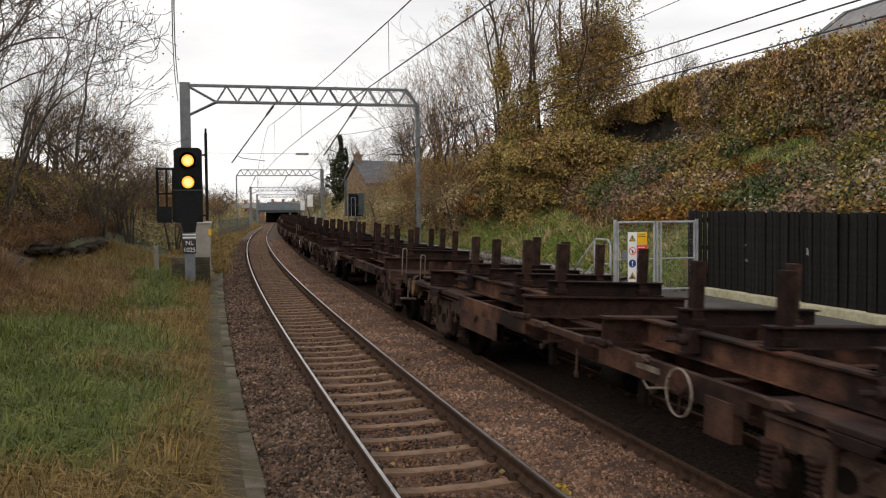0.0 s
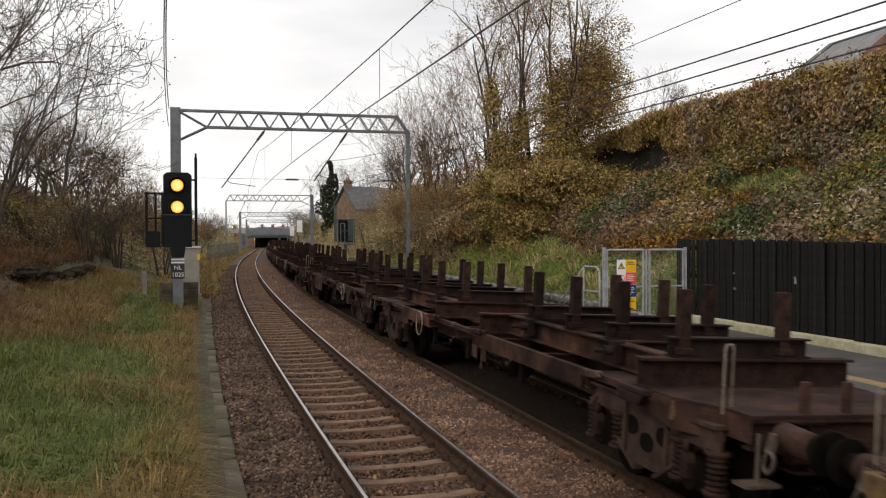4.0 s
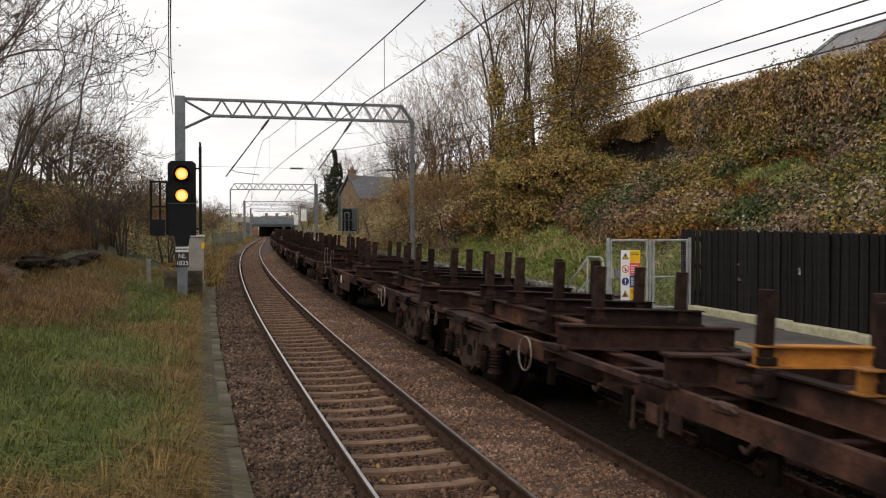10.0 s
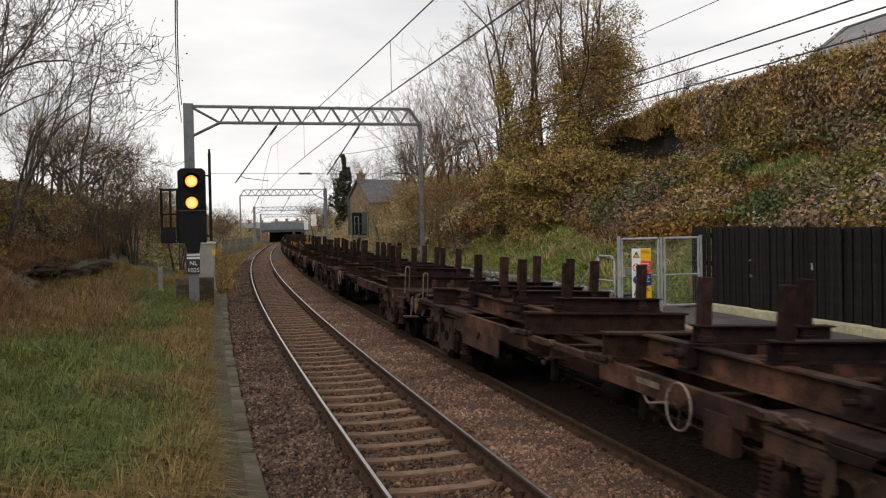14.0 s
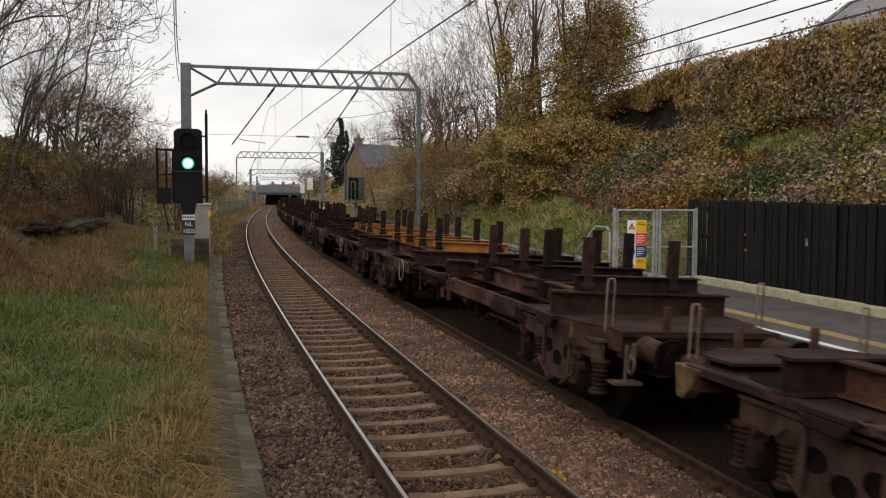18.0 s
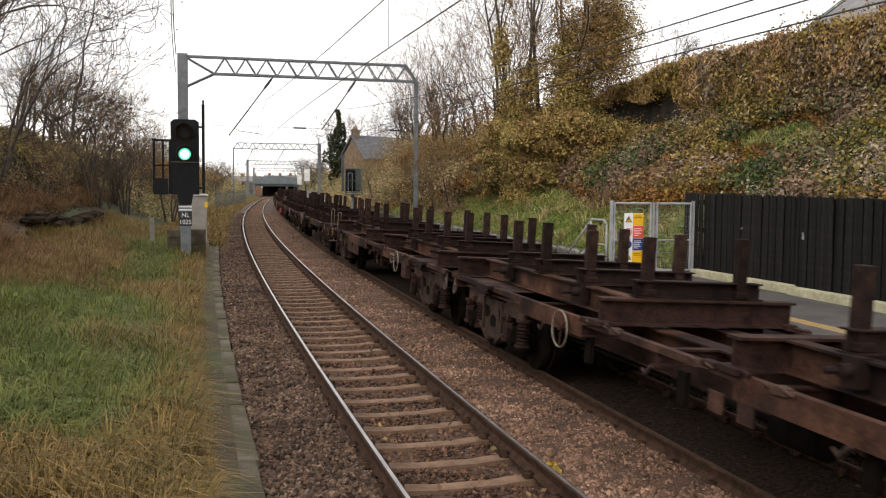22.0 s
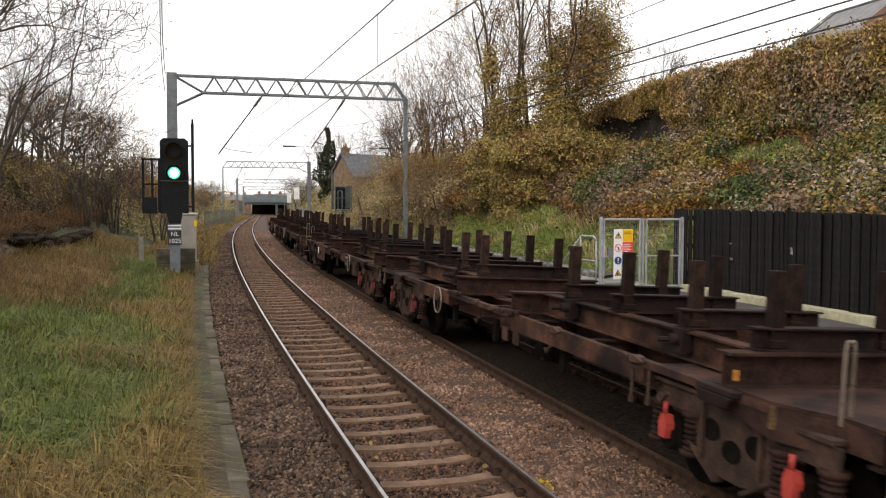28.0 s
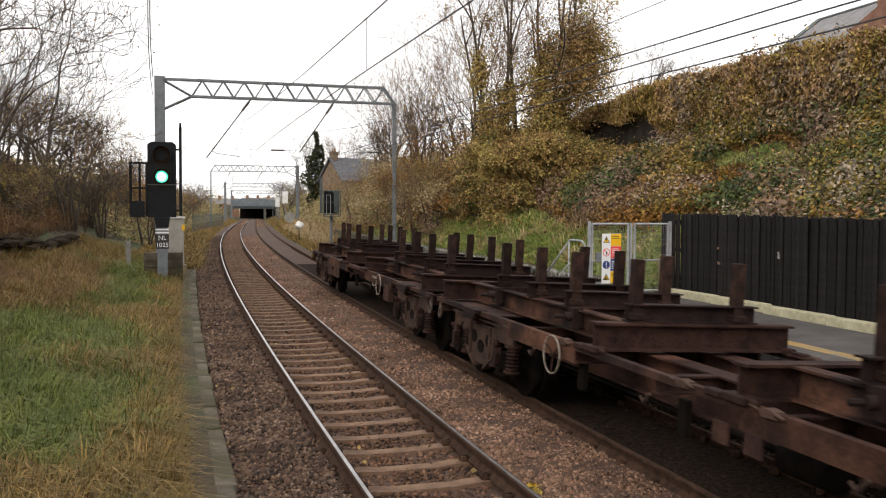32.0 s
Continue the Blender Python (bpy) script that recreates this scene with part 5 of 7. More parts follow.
def catenary(off, stag, contact, sag, low):
    sup = [-28.0, G1, G2, 178.0, 240.0, 320.0]
    s, z, zc, oc = [], [], [], []
    for i in range(len(sup) - 1):
        for k in range(12):
            q = k / 12
            s.append(sup[i] + (sup[i + 1] - sup[i]) * q)
            z.append(low - sag * 4 * q * (1 - q))
            zc.append(contact)
            a, b = (stag, -stag) if i % 2 == 0 else (-stag, stag)
            oc.append(off + a + (b - a) * q)
    make_wire("catenary_wire", oc, z, s, 0.009, "dark stranded catenary wire above the track")
    make_wire("contact_wire", oc, zc, s, 0.009, "thin dark contact wire above the track")
    for i in range(3, len(s) - 30, 2):
        if i % 12 in (0,):
            continue
        p = pts(s[i], oc[i], 0)
        bm = bmesh.new()
        rod(bm, (p[0], p[1], p[2] + zc[i]), (p[0], p[1], p[2] + z[i]), 0.004, n=4)
        tagged(part("dropper", bm, M_WIRE), "thin vertical dropper between the wires", "dropper", "droppers of the overhead wires")


catenary(0.05, -0.1, 4.53, 1.15, 6.35)
catenary(OFF, 0.0, 4.30, 1.35, 6.0)
make_wire("auxiliary_wire", [OFF, OFF], [4.50, 4.50], [-28.0, G1], 0.009, "dark auxiliary wire above the far track")
make_wire("return_wire", [6.6, 6.6, 7.06, 7.3], [6.66, 6.66, 7.41, 7.2], [-28.0, 19.0, G1, G2], 0.008, "thin dark return wire carried by the slim gantry legs")
make_wire("feeder_wire", [-1.05, -3.7], [8.1, 8.05], [-28.0, G1], 0.018, "dark feeder wire along the gantry masts")
make_wire("feeder_wire", [-1.2, -3.72], [7.6, 7.3], [-28.0, G1], 0.015, "dark feeder wire along the gantry masts")


def make_cross_wire():
    c = thing("cross_span_wire", spot(G1 + 0.4, 0, 0), "thin cross-span wire with a ribbed insulator under the gantry", "overhead wire")
    bm = bmesh.new()
    rod(bm, (-3.2, 0, 5.18), (7.0, 0, 5.12), 0.008, n=5)
    part("wire", bm, M_WIRE, c)
    for x in (1.4, 5.9):
        bm = bmesh.new()
        ribs = [(0.0, 0.0)]
        for i in range(8):
            ribs += [(0.03, 0.075 * i), (0.07, 0.075 * i + 0.02), (0.03, 0.075 * i + 0.05)]
        lathe(bm, ribs + [(0.0, 0.6)], 8)
        part("insulator", bm, M_INSUL, c, at=Matrix.Translation((x, 0, 5.15)) @ Matrix.Rotation(math.pi / 2, 4, "Y"))


make_cross_wire()

# ---- the colour-light signal on the gantry's mast ----
LAMPS = []


def make_signal():
    s = 32.9
    g = thing("railway_signal", spot(s, -3.02, 0.0), "black colour-light railway signal with two lamps on a grey post", "railway signal")
    z0, z1, hw = 2.20, 4.78, 0.47
    bm = bmesh.new()
    prism(bm, [(-hw, z0), (hw, z0), (hw, z1 - 0.1), (hw - 0.12, z1), (-hw + 0.12, z1), (-hw, z1 - 0.1)], "y", -0.06, 0.0)
    part("backboard", bm, M_BLACK, g, bevel=0.01)
    bm = bmesh.new()
    box(bm, -0.35, 0.35, 0.004, 0.26, z0 + 0.1, z1 - 0.15)
    part("housing", bm, M_BLACK, g, bevel=0.02)
    bm = bmesh.new()
    box(bm, -hw, hw, -0.075, -0.062, 3.30, 3.33)
    part("joint_strip", bm, M_STEELDK, g)
    bm = bmesh.new()
    prism(bm, [(-0.26, 2.2), (0.26, 2.2), (0.20, 1.84), (-0.20, 1.84)], "y", -0.1, 0.1)
    part("mounting_neck", bm, M_BLACK, g, bevel=0.015)
    for zc, kind in ((4.32, "upper"), (3.58, "lower")):
        bm = bmesh.new()
        n = 20
        for i in range(n):
            a, b = 6.2832 * i / n, 6.2832 * (i + 1) / n
            if math.sin((a + b) / 2) < -0.55:
                continue
            q = [(0.30 * math.cos(t), y, 0.30 * math.sin(t) + zc) for t, y in ((a, -0.06), (b, -0.06), (b, -0.52), (a, -0.52))]
            q2 = [(0.285 * math.cos(t), y, 0.285 * math.sin(t) + zc) for t, y in ((a, -0.06), (b, -0.06), (b, -0.52), (a, -0.52))]
            v, v2 = [bm.verts.new(p) for p in q], [bm.verts.new(p) for p in q2]
            bm.faces.new(v)
            bm.faces.new(v2[::-1])
            bm.faces.new((v[2], v[3], v2[3], v2[2]))
        bmesh.ops.remove_doubles(bm, verts=bm.verts, dist=0.0005)
        part("lamp_hood", bm, M_BLACK, g)
        # a lens unit that turns on its upright pivot: amber face one way, other aspect the other way
        bm = bmesh.new()
        rod(bm, (0, -0.012, 0), (0, 0.012, 0), 0.205, n=20)
        rod(bm, (0, -0.018, 0), (0, 0.018, 0), 0.150, n=20)
        for f in bm.faces:
            y = f.calc_center_median().y
            f.material_index = 1 if y < -0.017 else (2 if y > 0.017 else (3 if y < -0.011 else (4 if y > 0.011 else 0)))
        ob = part("lens_unit", bm, M_BLACK, g, "round signal lens that turns to change aspect")
        ob.data.materials.append(L_AMBER)
        ob.data.materials.append(L_GREEN if kind == "lower" else M_BLACK)
        ob.data.materials.append(L_AMBERRIM)
        ob.data.materials.append(L_GREENRIM if kind == "lower" else M_BLACK)
        LAMPS.append((ob, (0.0, -0.30, zc)))
    bm = bmesh.new()
    box(bm, -0.17, 0.17, -0.17, 0.17, -0.2, 1.8)
    part("post", bm, M_GALV, g, bevel=0.01)
    # number plate
    pl = part("plate", (lambda bm: (box(bm, -0.22, 0.22, -0.20, -0.185, 1.12, 1.62), bm)[1])(bmesh.new()), M_SIGNBLACK, g)
    for words, z in (("NL", 1.49), ("1025", 1.25)):
        part("lettering", text_mesh(words, 0.21, M_SIGNWHITE), None, pl, at=Matrix.Translation((0, -0.205, z)) @ Matrix.Rotation(math.pi / 2, 4, "X"))
    bm = bmesh.new()
    box(bm, -0.22, 0.22, -0.20, -0.185, 1.65, 1.70)
    box(bm, -0.22, 0.22, -0.20, -0.185, 1.76, 1.80)
    part("white_bands", bm, M_SIGNWHITE, g)
    # cage at the side and the upright bar
    x0, x1 = -1.04, -0.52
    bm = bmesh.new()
    box(bm, x0, x1, -0.02, 0.62, 2.20, 2.228)
    cage = part("side_cage", bm, M_BLACK, g)
    for y in (0.0, 0.6):
        for x in (x0, -0.74, x1):
            bm = bmesh.new()
            box(bm, x - 0.022, x + 0.022, y - 0.022, y + 0.022, 2.23, 4.1)
            part("cage_bar", bm, M_BLACK, cage)
        for z in (2.35, 3.2, 4.06):
            bm = bmesh.new()
            box(bm, x0, x1, y - 0.042, y - 0.024, z - 0.02, z + 0.02)
            part("cage_rail", bm, M_BLACK, cage)
    for z in (2.35, 3.2, 4.06):
        bm = bmesh.new()
        box(bm, x0 - 0.042, x0 - 0.024, 0, 0.6, z - 0.02, z + 0.02)
        part("cage_rail", bm, M_BLACK, cage)
    bm = bmesh.new()
    box(bm, x0 + 0.02, x1 - 0.05, -0.06, -0.045, 2.22, 2.75)
    part("toe_board", bm, M_BLACK, g)
    bm = bmesh.new()
    box(bm, 0.56, 0.66, 0.0, 0.08, 2.25, 5.3)
    rod(bm, (0.61, 0.04, 5.3), (0.61, 0.04, 5.45), 0.035)
    part("upright_bar", bm, M_BLACK, g)
    for z in (2.4, 4.5):
        bm = bmesh.new()
        box(bm, 0.3, 0.66, 0.02, 0.07, z, z + 0.06)
        part("bracket", bm, M_BLACK, g)
    # concrete block base
    bb = thing("signal_base", spot(34.2, -3.35, -0.12), "grey concrete block base behind the signal post", "concrete base")
    for i in range(4):
        for k in range(2):
            bm = bmesh.new()
            box(bm, -0.32 + k * 0.66, -0.32 + k * 0.66 + 0.65, -0.72, -0.45, 0.27 * i, 0.27 * i + 0.255)
            part("block", bm, M_KERB, bb, bevel=0.012)
    po = thing("marker_post", spot(36.0, -4.35, 0.42), "short weathered white concrete marker post in the grass", "post")
    bm = bmesh.new()
    box(bm, -0.08, 0.08, -0.07, 0.07, -0.3, 0.85)
    part("post", bm, M_CONC, po, bevel=0.015)


make_signal()


def make_back_signal():
    g = thing("railway_signal", spot(49.5, 5.08, 0.0), "black signal seen from behind with its service cage", "railway signal")
    bm = bmesh.new()
    rod(bm, (0, 0, -0.2), (0, 0, 2.2), 0.08, n=10)
    part("post", bm, M_GALV, g)
    bm = bmesh.new()
    box(bm, -0.42, 0.42, 0.1, 0.14, 2.2, 3.42)
    part("backboard", bm, M_BLACK, g, bevel=0.01)
    bm = bmesh.new()
    box(bm, -0.13, 0.13, -0.12, 0.1, 2.35, 3.35)
    part("housing", bm, M_BLACK, g, bevel=0.02)
    bm = bmesh.new()
    box(bm, -0.45, 0.45, -0.4, 0.1, 2.03, 2.07)
    cage = part("cage", bm, M_STEELDK, g)
    for x in (-0.45, 0.45):
        bm = bmesh.new()
        box(bm, x - 0.025, x + 0.025, -0.4, -0.35, 2.075, 3.45)
        part("cage_bar", bm, M_STEELDK, cage)
    for z in (2.15, 2.8, 3.42):
        bm = bmesh.new()
        box(bm, -0.45, 0.45, -0.42, -0.402, z - 0.025, z + 0.025)
        part("cage_rail", bm, M_STEELDK, cage)
    bm = bmesh.new()
    box(bm, 0.12, 0.44, -0.06, 0.08, 2.25, 3.4)
    part("door", bm, M_STEELDK, g, "grey-green rear door of the lamp case", bevel=0.01)
    bm = bmesh.new()
    pipe(bm, [(-0.3, -0.38, 2.1), (-0.3, -0.38, 3.2), (-0.08, -0.38, 3.2), (-0.08, -0.38, 2.1)], 0.014, 6)
    part("hand_hold", bm, M_GALV2, g)
    bm = bmesh.new()
    box(bm, -0.62, -0.48, -0.1, 0.0, 2.2, 4.2)
    part("upright_bar", bm, M_STEELDK, g)


make_back_signal()


M_CABINET = material("pale_grey_cabinet_paint", (0.24, 0.225, 0.20), (0.36, 0.34, 0.31), 2, 0.7, bump=0.1)


def make_cabinet():
    c = thing("equipment_cabinet", spot(40.0, -2.80, 0.0), "pale grey steel equipment cabinet beside the line", "cabinet")
    bm = bmesh.new()
    box(bm, -0.38, 0.38, -0.3, 0.3, 0.1, 2.05)
    part("body", bm, M_CABINET, c, bevel=0.02)
    bm = bmesh.new()
    box(bm, -0.43, 0.43, -0.36, 0.36, 2.05, 2.12)
    part("lid", bm, M_WHITE, c, bevel=0.01)
    bm = bmesh.new()
    box(bm, 0.30, 0.42, -0.34, -0.31, 1.55, 1.8)
    part("notice", bm, M_SIGNYEL, c, "small yellow notice")
    bm = bmesh.new()
    box(bm, -0.45, 0.45, -0.4, 0.4, -0.3, 0.1)
    part("plinth", bm, M_CONC, c)


make_cabinet()

# ---- far things: road bridge, houses ----


def make_bridge():
    b = thing("road_bridge", spot(262, 0, 0), "blue-grey road bridge over the line with dark openings", "bridge")
    arch = [(-4.4 + 13.4 * i / 12, 5.35 + 0.5 * math.sin(math.pi * i / 12)) for i in range(13)]
    bm = bmesh.new()
    prism(bm, arch + [(9.0, 3.7), (-4.4, 3.7)], "y", -0.3, 0.0)
    part("parapet", bm, M_GIRDER, b)
    bm = bmesh.new()
    box(bm, -4.4, 9.0, 0.004, 9, 2.9, 4.6)
    part("deck_girder", bm, M_STEELDK, b)
    bm = bmesh.new()
    box(bm, -4.4, 9.0, -0.45, -0.31, 3.55, 3.75)
    part("flange", bm, M_GIRDER, b)
    for x0, x1 in ((-5.5, -4.2), (4.9, 5.5), (8.2, 9.0)):
        bm = bmesh.new()
        box(bm, x0, x1, 0.2, 9, -0.6, 3.9)
        part("abutment", bm, M_STONE, b)
    # added black wall and cover behind the bridge, to make its opening dark
    bm = bmesh.new()
    box(bm, -2.2, 9, 30, 31, -0.6, 4)
    part("far_wall", bm, M_GRIMESHADE, b)
    bm = bmesh.new()
    box(bm, -2.2, 9, 9.01, 31, 3.6, 4.0)
    part("far_deck", bm, M_GRIMESHADE, b)


def make_town():
    """Low brick terraces on the rise behind the bridge."""
    for k, (s, o, w, z) in enumerate(((318, -16, 13, 4.6), (322, -2, 11, 5.0), (330, 10, 14, 5.2), (345, -34, 16, 5.0), (340, 26, 14, 4.6))):
        h = thing("terrace_house", spot(s, o, 0.0, 0), "far-off red-brick terrace with a slate roof", "house", "houses behind the bridge")
        bm = bmesh.new()
        box(bm, 0, w, 0, 6, -1, z)
        part("wall", bm, M_REDBRICK, h)
        bm = bmesh.new()
        prism(bm, [(-0.3, z), (6.3, z), (3, z + 1.9)], "x", -0.2, w + 0.2)
        part("roof", bm, M_SLATE2, h)
        for i in range(3):
            bm = bmesh.new()
            box(bm, w * (i + 0.5) / 3 - 0.5, w * (i + 0.5) / 3 + 0.5, 2.5, 3.5, z + 1.0, z + 2.8)
            part("chimney", bm, M_REDBRICK, h)
            bm = bmesh.new()
            box(bm, w * (i + 0.5) / 3 - 0.6, w * (i + 0.5) / 3 + 0.6, -0.05, -0.01, z - 1.9, z - 0.5)
            part("window", bm, M_GLASS, h)


M_SLATE2 = material("pale_grey_slate", (0.14, 0.135, 0.14), (0.24, 0.235, 0.24), 3, 0.7, bump=0.2, fine=20)
M_GIRDER = material("blue_grey_girder_paint", (0.09, 0.112, 0.128), (0.15, 0.18, 0.20), 1.2, 0.6, bump=0.1, spots=(0.16, 0.13, 0.11), spot_at=0.62)
M_REDBRICK = material("far_red_brick", (0.17, 0.085, 0.06), (0.27, 0.14, 0.10), 2, 0.9, bump=0.2)
make_bridge()
make_town()


def make_house(m, w, d, wall, ridge, label, chimney=True, mat=None):
    """A pitched-roof house: x along the ridge, y deep."""
    h = thing("house", m, label, "house")
    bm = bmesh.new()
    prism(bm, [(0, -3), (d, -3), (d, wall), (d / 2, ridge), (0, wall)], "x", 0, w)
    part("wall", bm, mat or M_BRICK, h)
    bm = bmesh.new()
    e = 0.3
    k = (ridge - wall) / (d / 2)
    for a, b in (((-e, wall - e * k), (d / 2, ridge)), ((d + e, wall - e * k), (d / 2, ridge))):
        prism(bm, [(a[0], a[1] + 0.05), (b[0], b[1] + 0.05), (b[0], b[1] + 0.25), (a[0], a[1] + 0.25)], "x", -e, w + e)
    part("roof", bm, M_SLATE, h)
    if chimney:
        bm = bmesh.new()
        box(bm, 0.1, 0.75, d / 2 - 0.4, d / 2 + 0.4, ridge - 1.2, ridge + 0.9)
        box(bm, 0.0, 0.85, d / 2 - 0.5, d / 2 + 0.5, ridge + 0.7, ridge + 0.85)
        ch = part("chimney", bm, mat or M_BRICK, h)
        for y in (-0.2, 0.25):
            bm = bmesh.new()
            rod(bm, (0.4, d / 2 + y, ridge + 0.9), (0.4, d / 2 + y, ridge + 1.3), 0.13, 0.11)
            part("chimney_pot", bm, M_BRICK, ch)
    for x in (w * 0.3, w * 0.7):
        bm = bmesh.new()
        box(bm, x - 0.5, x + 0.5, -0.06, -0.02, wall - 1.9, wall - 0.5)
        wi = part("window", bm, M_WHITE, h)
        bm = bmesh.new()
        box(bm, x - 0.42, x + 0.42, -0.075, -0.062, wall - 1.82, wall - 0.58)
        part("pane", bm, M_GLASS, wi)
    return h


M_TANWALL = material("tan_weathered_brick", (0.12, 0.085, 0.058), (0.23, 0.165, 0.11), 2, 0.9, bump=0.3, fine=26)
make_house(spot(106, 12.3, 0.8, 30), 9.0, 4.6, 5.0, 7.5, "tan brick house with a slate roof and chimney behind the trees", mat=M_TANWALL)




def make_roof_house():
    """The house above the hedge: only its slate roof and a brick gable show. x across, y along the line."""
    h = thing("house", spot(31.3, 22.0, -0.06), "house above the hedge with a grey slate roof and brick gable", "house")
    bm = bmesh.new()
    prism(bm, [(-3.2, 4.6), (3.2, 4.6), (3.2, 7.7), (0, 10.0), (-3.2, 7.7)], "y", -14, -0.25)
    part("wall", bm, M_BRICK, h)
    for sx in (-1, 1):
        bm = bmesh.new()
        prism(bm, [(sx * 3.6, 7.42), (0, 10.02), (0, 10.2), (sx * 3.6, 7.6)], "y", -14.3, 0.0)
        part("roof", bm, M_SLATE2, h)
    bm = bmesh.new()
    prism(bm, [(-3.7, 7.25), (-3.55, 7.25), (0, 9.85), (0, 10.26), (-3.7, 7.55)], "y", -0.3, 0.06)
    part("barge_board", bm, M_STEELDK, h)
    bm = bmesh.new()
    prism(bm, [(-6.66, 5.35), (-6.66, 8.35), (-9.12, 9.33), (-11.58, 8.35), (-11.58, 5.35)], "x", -4.0, -0.6)
    part("wing_wall", bm, M_REDBRICK, h, "red brick gable wing")
    bm = bmesh.new()
    box(bm, -2.7, -1.2, -7.9, -6.3, 7.0, 10.7)
    box(bm, -2.8, -1.1, -8.0, -6.2, 10.45, 10.6)
    part("chimney", bm, M_BRICK, h)
    bm = bmesh.new()
    rod(bm, (0, -14.2, 10.2), (0, 0.0, 10.2), 0.07, n=8)
    part("ridge_tile", bm, M_STEELDK, h)


make_roof_house()


def make_board(s, o, z0, z1, w, tall):
    b = thing("trackside_board", spot(s, o, -0.2), "white board on a grey post beside the far line", "sign", "boards beside the far line")
    bm = bmesh.new()
    rod(bm, (0, 0, 0), (0, 0, tall), 0.07)
    part("post", bm, M_GALV, b)
    bm = bmesh.new()
    box(bm, -w / 2, w / 2, -0.14, -0.08, z0, z1)
    part("board", bm, M_WHITE, b)


make_board(150, 5.9, 3.0, 4.6, 0.7, 4.8)
make_board(152, 7.2, 3.6, 5.6, 0.9, 5.8)


def make_disc(s, o):
    d = thing("disc_signal", spot(s, o, -0.1), "pale round disc sign on a short post seen from behind", "sign")
    bm = bmesh.new()
    rod(bm, (0, 0, 0), (0, 0, 1.9), 0.06)
    part("post", bm, M_GALV, d)
    bm = bmesh.new()
    rod(bm, (0, -0.09, 1.5), (0, -0.06, 1.5), 0.62, n=24)
    part("disc", bm, M_CONC, d)


def make_sack(s, o):
    k = thing("white_sack", spot(s, o, -0.1), "crumpled white sack on a stake beside the far track", "sack")
    bm = bmesh.new()
    bmesh.ops.create_icosphere(bm, subdivisions=2, radius=0.34)
    for v in bm.verts:
        v.co = Vector((v.co.x * 1.15, v.co.y * 0.8, v.co.z * 0.75 + 1.15)) * (1 + 0.09 * math.sin(9 * v.co.x + 5 * v.co.z + 7 * v.co.y))
    part("sack", bm, M_WHITE, k)
    bm = bmesh.new()
    rod(bm, (0, 0, -0.2), (0, 0, 1.0), 0.035)
    part("stake", bm, M_BARK, k)


make_disc(104, 6.1)
make_sack(72, 5.2)


def make_palisade():
    f = thing("palisade_fence", Matrix(), "grey steel palisade fence along the far verge", "fence")
    bm = bmesh.new()
    box(bm, -0.014, 0.014, -0.014, 0.014, -0.3, 1.45)
    me = finish(bm, "pale", M_STEELDK)
    for i in range(70):
        ob = new("pale", me)
        ob.parent = f
        ob.matrix_local = spot(84 + i * 0.62, -3.5 + i * 0.022, 0.25)
    for z in (0.5, 1.5):
        st = strip("fence_rail", np.arange(102, 114, 2.0), [(-3.05, z + 0.25), (-3.05, z + 0.33), (-3.0, z + 0.33), (-3.0, z + 0.25)], M_STEELDK, "", "")
        st.parent = f


make_palisade()

# ---- growth: leaf cover, grass, hedge, trees ----
F_BRAMBLE = foliage("bramble_and_ivy_leaves", [(0.0595, 0.0475, 0.0180), (0.1406, 0.1046, 0.0338), (0.2055, 0.0998, 0.0498), (0.2380, 0.1663, 0.0498), (0.1839, 0.0760, 0.0448), (0.2704, 0.1806, 0.0598), (0.2920, 0.1901, 0.1395)], 0.6, rich=1.1, low=0.3, high=1.75)
F_MAUVE = foliage("faded_mauve_bramble_leaves", [(0.09, 0.055, 0.038), (0.165, 0.10, 0.068), (0.22, 0.15, 0.105), (0.16, 0.08, 0.045), (0.27, 0.205, 0.155)], 0.7, low=0.22, high=1.8)
F_OLIVE = foliage("olive_bramble_leaves", [(0.055, 0.05, 0.017), (0.12, 0.10, 0.031), (0.195, 0.155, 0.046), (0.24, 0.18, 0.052), (0.15, 0.098, 0.04)], 0.7, rich=1.1, low=0.22, high=1.8)
F_DEEP = foliage("deep_green_leaves", [(0.03, 0.045, 0.018), (0.055, 0.078, 0.03), (0.09, 0.11, 0.036), (0.14, 0.13, 0.04)], 0.7, rich=1.1, low=0.22, high=1.8)
F_OCHRE = foliage("ochre_and_rust_leaves", [(0.15, 0.072, 0.03), (0.22, 0.115, 0.042), (0.30, 0.17, 0.055), (0.20, 0.092, 0.042)], 0.7, rich=1.1, low=0.22, high=1.8)
F_HEDGE = foliage("autumn_hedge_leaves", [(0.1175, 0.0921, 0.0341), (0.2829, 0.2048, 0.0605), (0.3890, 0.2862, 0.0913), (0.3297, 0.1940, 0.0913), (0.4836, 0.3450, 0.2541), (0.3422, 0.2538, 0.0726)], 0.5, low=0.22, high=1.8)
F_IVY = foliage("olive_ivy_leaves", [(0.102, 0.086, 0.032), (0.241, 0.195, 0.061), (0.373, 0.295, 0.088), (0.313, 0.177, 0.083), (0.349, 0.266, 0.077)], 0.6, low=0.22, high=1.8)
F_BANK = foliage("dull_brown_bracken_and_bramble", [(0.05, 0.03, 0.019), (0.10, 0.058, 0.034), (0.16, 0.094, 0.05), (0.085, 0.06, 0.026), (0.20, 0.125, 0.07)], 0.9)
F_BROWN = foliage("dead_brown_growth", [(0.10, 0.06, 0.034), (0.20, 0.115, 0.06), (0.29, 0.17, 0.08), (0.19, 0.10, 0.052), (0.35, 0.235, 0.125)], 0.6)
